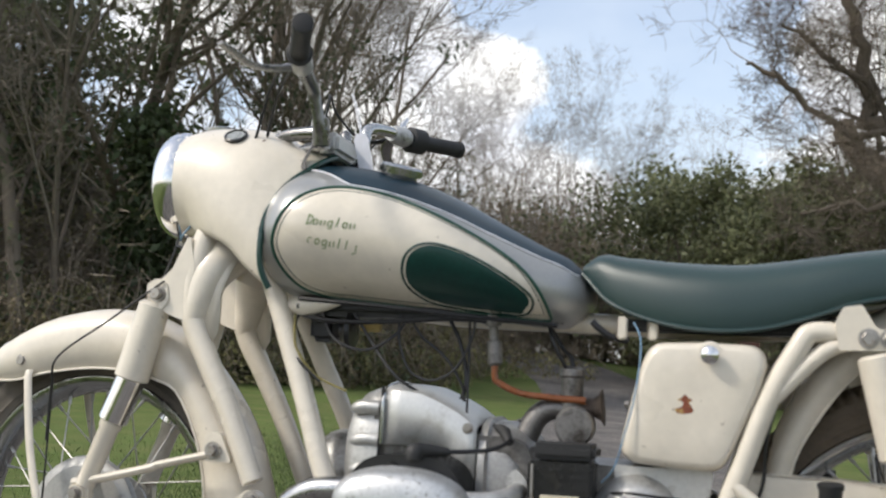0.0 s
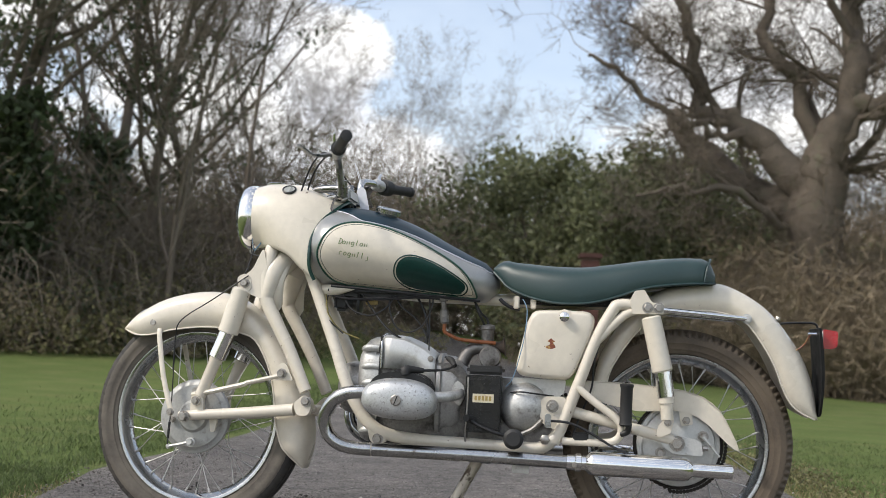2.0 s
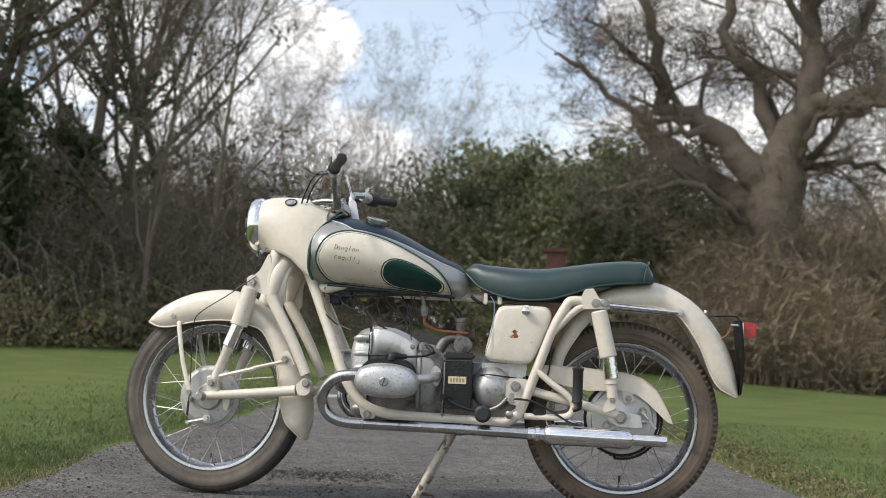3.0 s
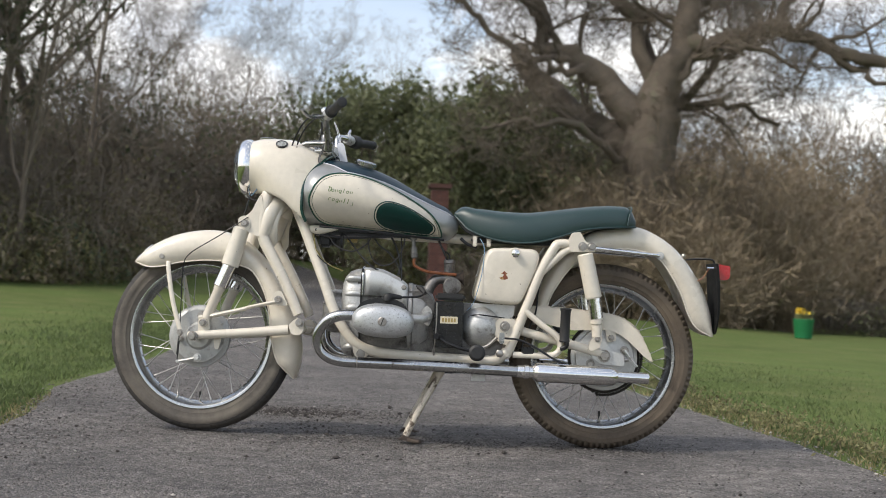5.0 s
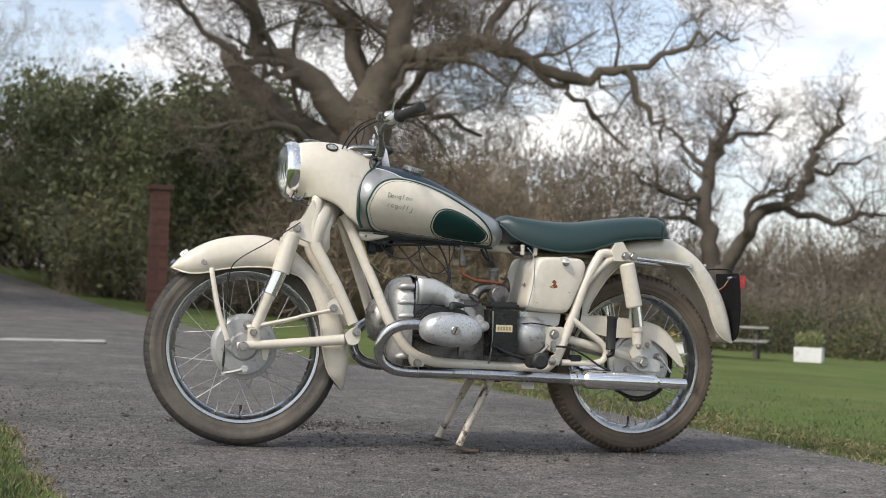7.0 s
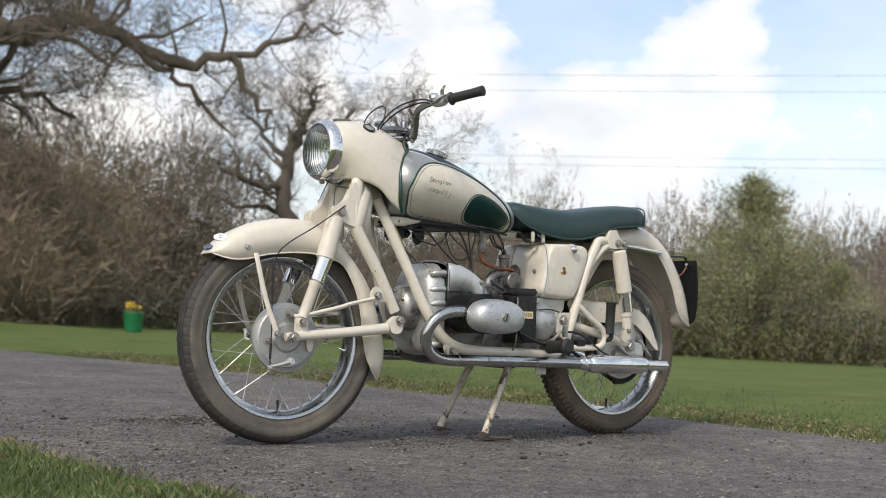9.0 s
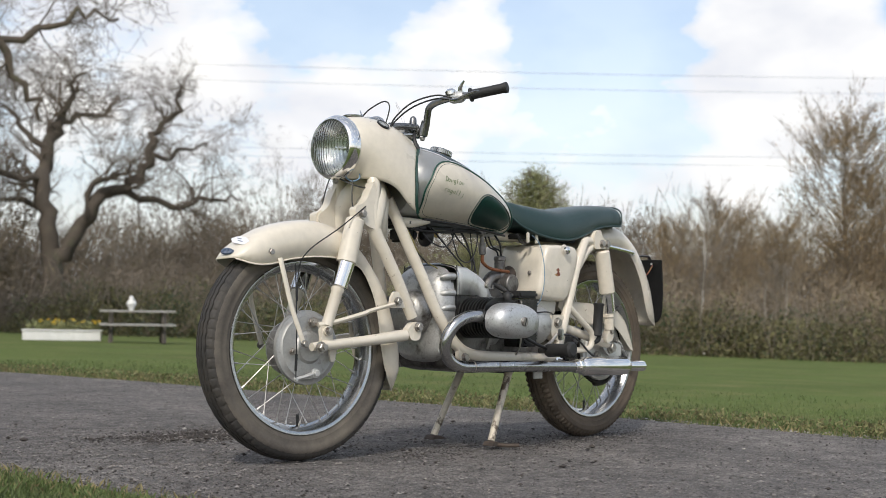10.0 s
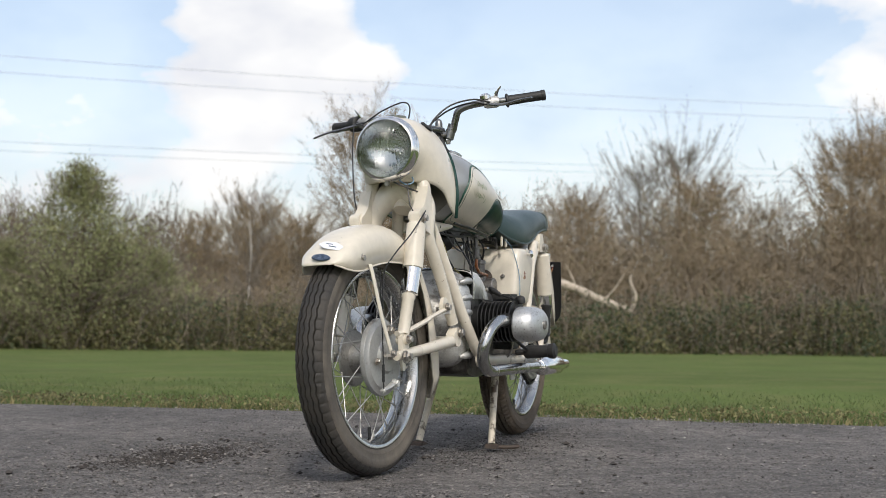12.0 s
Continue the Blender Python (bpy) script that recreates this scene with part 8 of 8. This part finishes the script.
grit("soil_clods", "dark clods of soil lying on the path", SOIL, 19, [(0.20, 0.87, 0.08, 0.045, 70), (0.24, 0.86, 0.16, 0.08, 60), (-0.20, 1.03, 0.04, 0.02, 14), (0.1, 0.95, 0.4, 0.2, 50), (0.75, -0.1, 0.5, 0.4, 40)], 0.0095)
# loose soil; clusters beside and under the motorcycle also darken its shaded ground
grit("soil_dust", "dark specks for soil and for shade on the path", SOIL, 9, [(0.20, 0.95, 0.26, 0.12, 5200), (0.10, 0.98, 0.12, 0.06, 1800), (0.75, 0.1, 0.34, 0.14, 3000), (1.5, 0.2, 0.28, 0.12, 1600), (0.8, 0.0, 1.3, 1.4, 4000), (-0.85, 1.4, 0.16, 1.2, 5000), (-0.5, -0.8, 0.16, 0.8, 2500)], 0.0022)

# ---------------------------------------------------------------- things on the field
POTGREEN = material("green_plastic", (0.012, 0.16, 0.055), 0.5, 0.0, 0.12, 6.0, 60.0, 0.02)
WHITEPAINT = material("weathered_white_paint", (0.72, 0.72, 0.70), 0.6, 0.0, 0.12, 5.0, 60.0, 0.06, 60.0, (0.35, 0.33, 0.28), (0.6, 0.8), 6.0)
OLDWOOD = material("dark_weathered_wood", (0.085, 0.075, 0.062), 0.8, 0.0, 0.25, 5.0, 60.0, 0.3, 60.0)
GREYWOOD = material("silvered_wood", (0.34, 0.33, 0.31), 0.8, 0.0, 0.25, 5.0, 60.0, 0.3, 60.0)
PETAL = material("yellow_petals", (0.75, 0.50, 0.03), 0.6, 0.0, 0.15, 10.0, 60.0, 0.0, island=0.2)
BRICK = material("red_brick", (0.105, 0.046, 0.036), 0.85, 0.0, 0.25, 6.0, 60.0, 0.3, 80.0, random_by_object=0.25)
MORTAR = material("brick_mortar", (0.12, 0.078, 0.064), 0.9, 0.0, 0.2, 9.0, 60.0, 0.2, 80.0)


def plant(name, seed, spread, tall, count, flowers, parent, z, petal=PETAL):
    w, f = Wood(seed), Wood(seed + 1)
    r = w.rng
    for k in range(count):
        p = Vector((r.uniform(-spread[0], spread[0]), r.uniform(-spread[1], spread[1]), z))
        e = p + Vector((r.gauss(0, 0.04), r.gauss(0, 0.04), tall * r.uniform(0.6, 1.1)))
        w.limb([p, p.lerp(e, 0.6), e], [0.006, 0.006, 0.002], 3)
        for j in range(4):
            w.leaf(p.lerp(e, r.uniform(0.3, 1.0)) + Vector((r.gauss(0, 0.02), r.gauss(0, 0.02), 0)), 0.035)
        if k < flowers:
            for j in range(7):
                f.leaf(e + Vector((r.gauss(0, 0.018), r.gauss(0, 0.018), r.gauss(0, 0.015))), 0.030)
    o = new(name, w.mesh(name, SPRING))
    o.parent = parent
    if flowers:
        o2 = new("blossom", f.mesh("blossom", petal))
        o2.parent = parent


def on_field(name, x, y, turn, label, category):
    ob = new(name)
    ob.matrix_basis = pose(x, y, height(x, y) - 0.01, 0, 0, turn)
    return tagged(ob, label, category)


pot = on_field("flower_pot", 7.50, 21.80, 0, "green plastic pot of yellow daffodils on the grass", "flower pot")
part("pot", turned(((0, 0.15), (0.02, 0.17), (0.34, 0.205), (0.36, 0.215), (0.40, 0.215), (0.40, 0.195), (0.34, 0.185), (0.335, 0.01)), (0, 0, 0), "z", 28), POTGREEN, pot)
plant("foliage", 201, (0.13, 0.13), 0.24, 40, 14, pot, 0.33)
trough = on_field("planter_trough", 10.2, 20.5, -34, "long white trough planted with spring flowers", "planter")
part("box", box(-0.74, 0.74, -0.17, 0.17, 0.0, 0.20, 0.01), WHITEPAINT, trough)
part("rim", box(-0.76, 0.76, -0.19, 0.19, 0.185, 0.215, 0.006), WHITEPAINT, trough)
plant("foliage", 205, (0.68, 0.13), 0.20, 130, 16, trough, 0.20)
table = on_field("picnic_table", 11.2, 19.4, -30, "weathered picnic table with pale planks", "picnic table")
for k in range(4):
    part("top_plank", box(-0.72, 0.72, -0.34 + 0.17 * k, -0.18 + 0.17 * k, 0.60, 0.635, 0.004), GREYWOOD, table)
for s in BOTH:
    part("bench_plank", box(-0.72, 0.72, 0.52 * s - 0.11, 0.52 * s + 0.11, 0.34, 0.375, 0.004), GREYWOOD, table)
    for x in (-0.5, 0.5):
        part("leg", tube([(x, 0.58 * s, 0.0), (x, 0.18 * s, 0.62)], 0.045, 4, 1), OLDWOOD, table)
for x in (-0.5, 0.5):
    part("bearer", box(x - 0.025, x + 0.025, -0.62, 0.62, 0.27, 0.34, 0.004), OLDWOOD, table)
    part("top_bearer", box(x - 0.025, x + 0.025, -0.34, 0.34, 0.55, 0.60, 0.004), OLDWOOD, table)
urn = on_field("urn", 11.0, 19.3, 0, "small white urn on the picnic table", "urn")
part("body", turned(((0.625, 0.06), (0.64, 0.045), (0.67, 0.05), (0.75, 0.095), (0.80, 0.085), (0.84, 0.05), (0.86, 0.055), (0.90, 0.03), (0.92, 0.002)), (0, 0, 0), "z", 24), WHITEPAINT, urn)
tub = on_field("planter_tub", 12.75, 19.1, -35, "square white tub with a leafy plant", "planter")
part("box", box(-0.27, 0.27, -0.27, 0.27, 0.0, 0.30, 0.012), WHITEPAINT, tub)
plant("foliage", 209, (0.25, 0.25), 0.34, 160, 0, tub, 0.28)
crate = on_field("green_box", 16.1, 19.1, -38, "low green box with pale lettering worn to bars", "box")
part("box", box(-0.62, 0.62, -0.22, 0.22, 0.0, 0.19, 0.008), POTGREEN, crate)
for k in range(4):
    part("worn_bar", box(-0.10 + 0.09 * k, -0.04 + 0.09 * k, -0.224, -0.2205, 0.12, 0.16, 0.0), WHITEPAINT, crate)

# brick gate pier by the path, brick by brick
pier = on_field("brick_pier", 0.04, 22.46, 8, "tall narrow red-brick pier with a stone cap", "pier")
part("core", box(-0.165, 0.165, -0.165, 0.165, 0.0, 2.46, 0.0), MORTAR, pier)
part("cap", box(-0.23, 0.23, -0.23, 0.23, 2.46, 2.56, 0.015), BRICK, pier, "chipped cap stone")
bmb = box(-0.0855, 0.0855, -0.055, 0.055, -0.0345, 0.0345, 0.003, 1)
brick_mesh = bpy.data.meshes.new("brick")
bmb.to_mesh(brick_mesh)
bmb.free()
brick_mesh.materials.append(BRICK)
for row in range(32):
    for k in range(8):
        b = new("brick", brick_mesh)
        b.parent = pier
        side, j = divmod(k, 2)
        off = (-0.088 if j == 0 else 0.088) + (0.0 if row % 2 else 0.006)
        b.matrix_basis = pose(0, 0, 0, 0, 0, 90 * side) @ Matrix.Translation((off, -0.121 if side % 2 else -0.119, 0.040 + 0.0755 * row))

# overhead lines, far off
WIRE = material("grey_conductor", (0.52, 0.54, 0.57), 0.6, 0.3, 0.05, 1.0, 10.0, 0.0)
az0 = radians(42)
ahead, side = Vector((math.sin(az0), math.cos(az0), 0)), Vector((math.cos(az0), -math.sin(az0), 0))
for h in (16.9, 15.8, 11.2, 10.6):
    pts = [tuple(ahead * 90 + side * s + Vector((-2.5, -3, h + 0.00022 * s ** 2))) for s in (-120, -80, -40, 0, 40, 80, 120, 160)]
    tagged(part("power_cable", tube(pts, 0.019, 5, 4), WIRE), "thin grey overhead power cable far off", "cable", "overhead power cables")
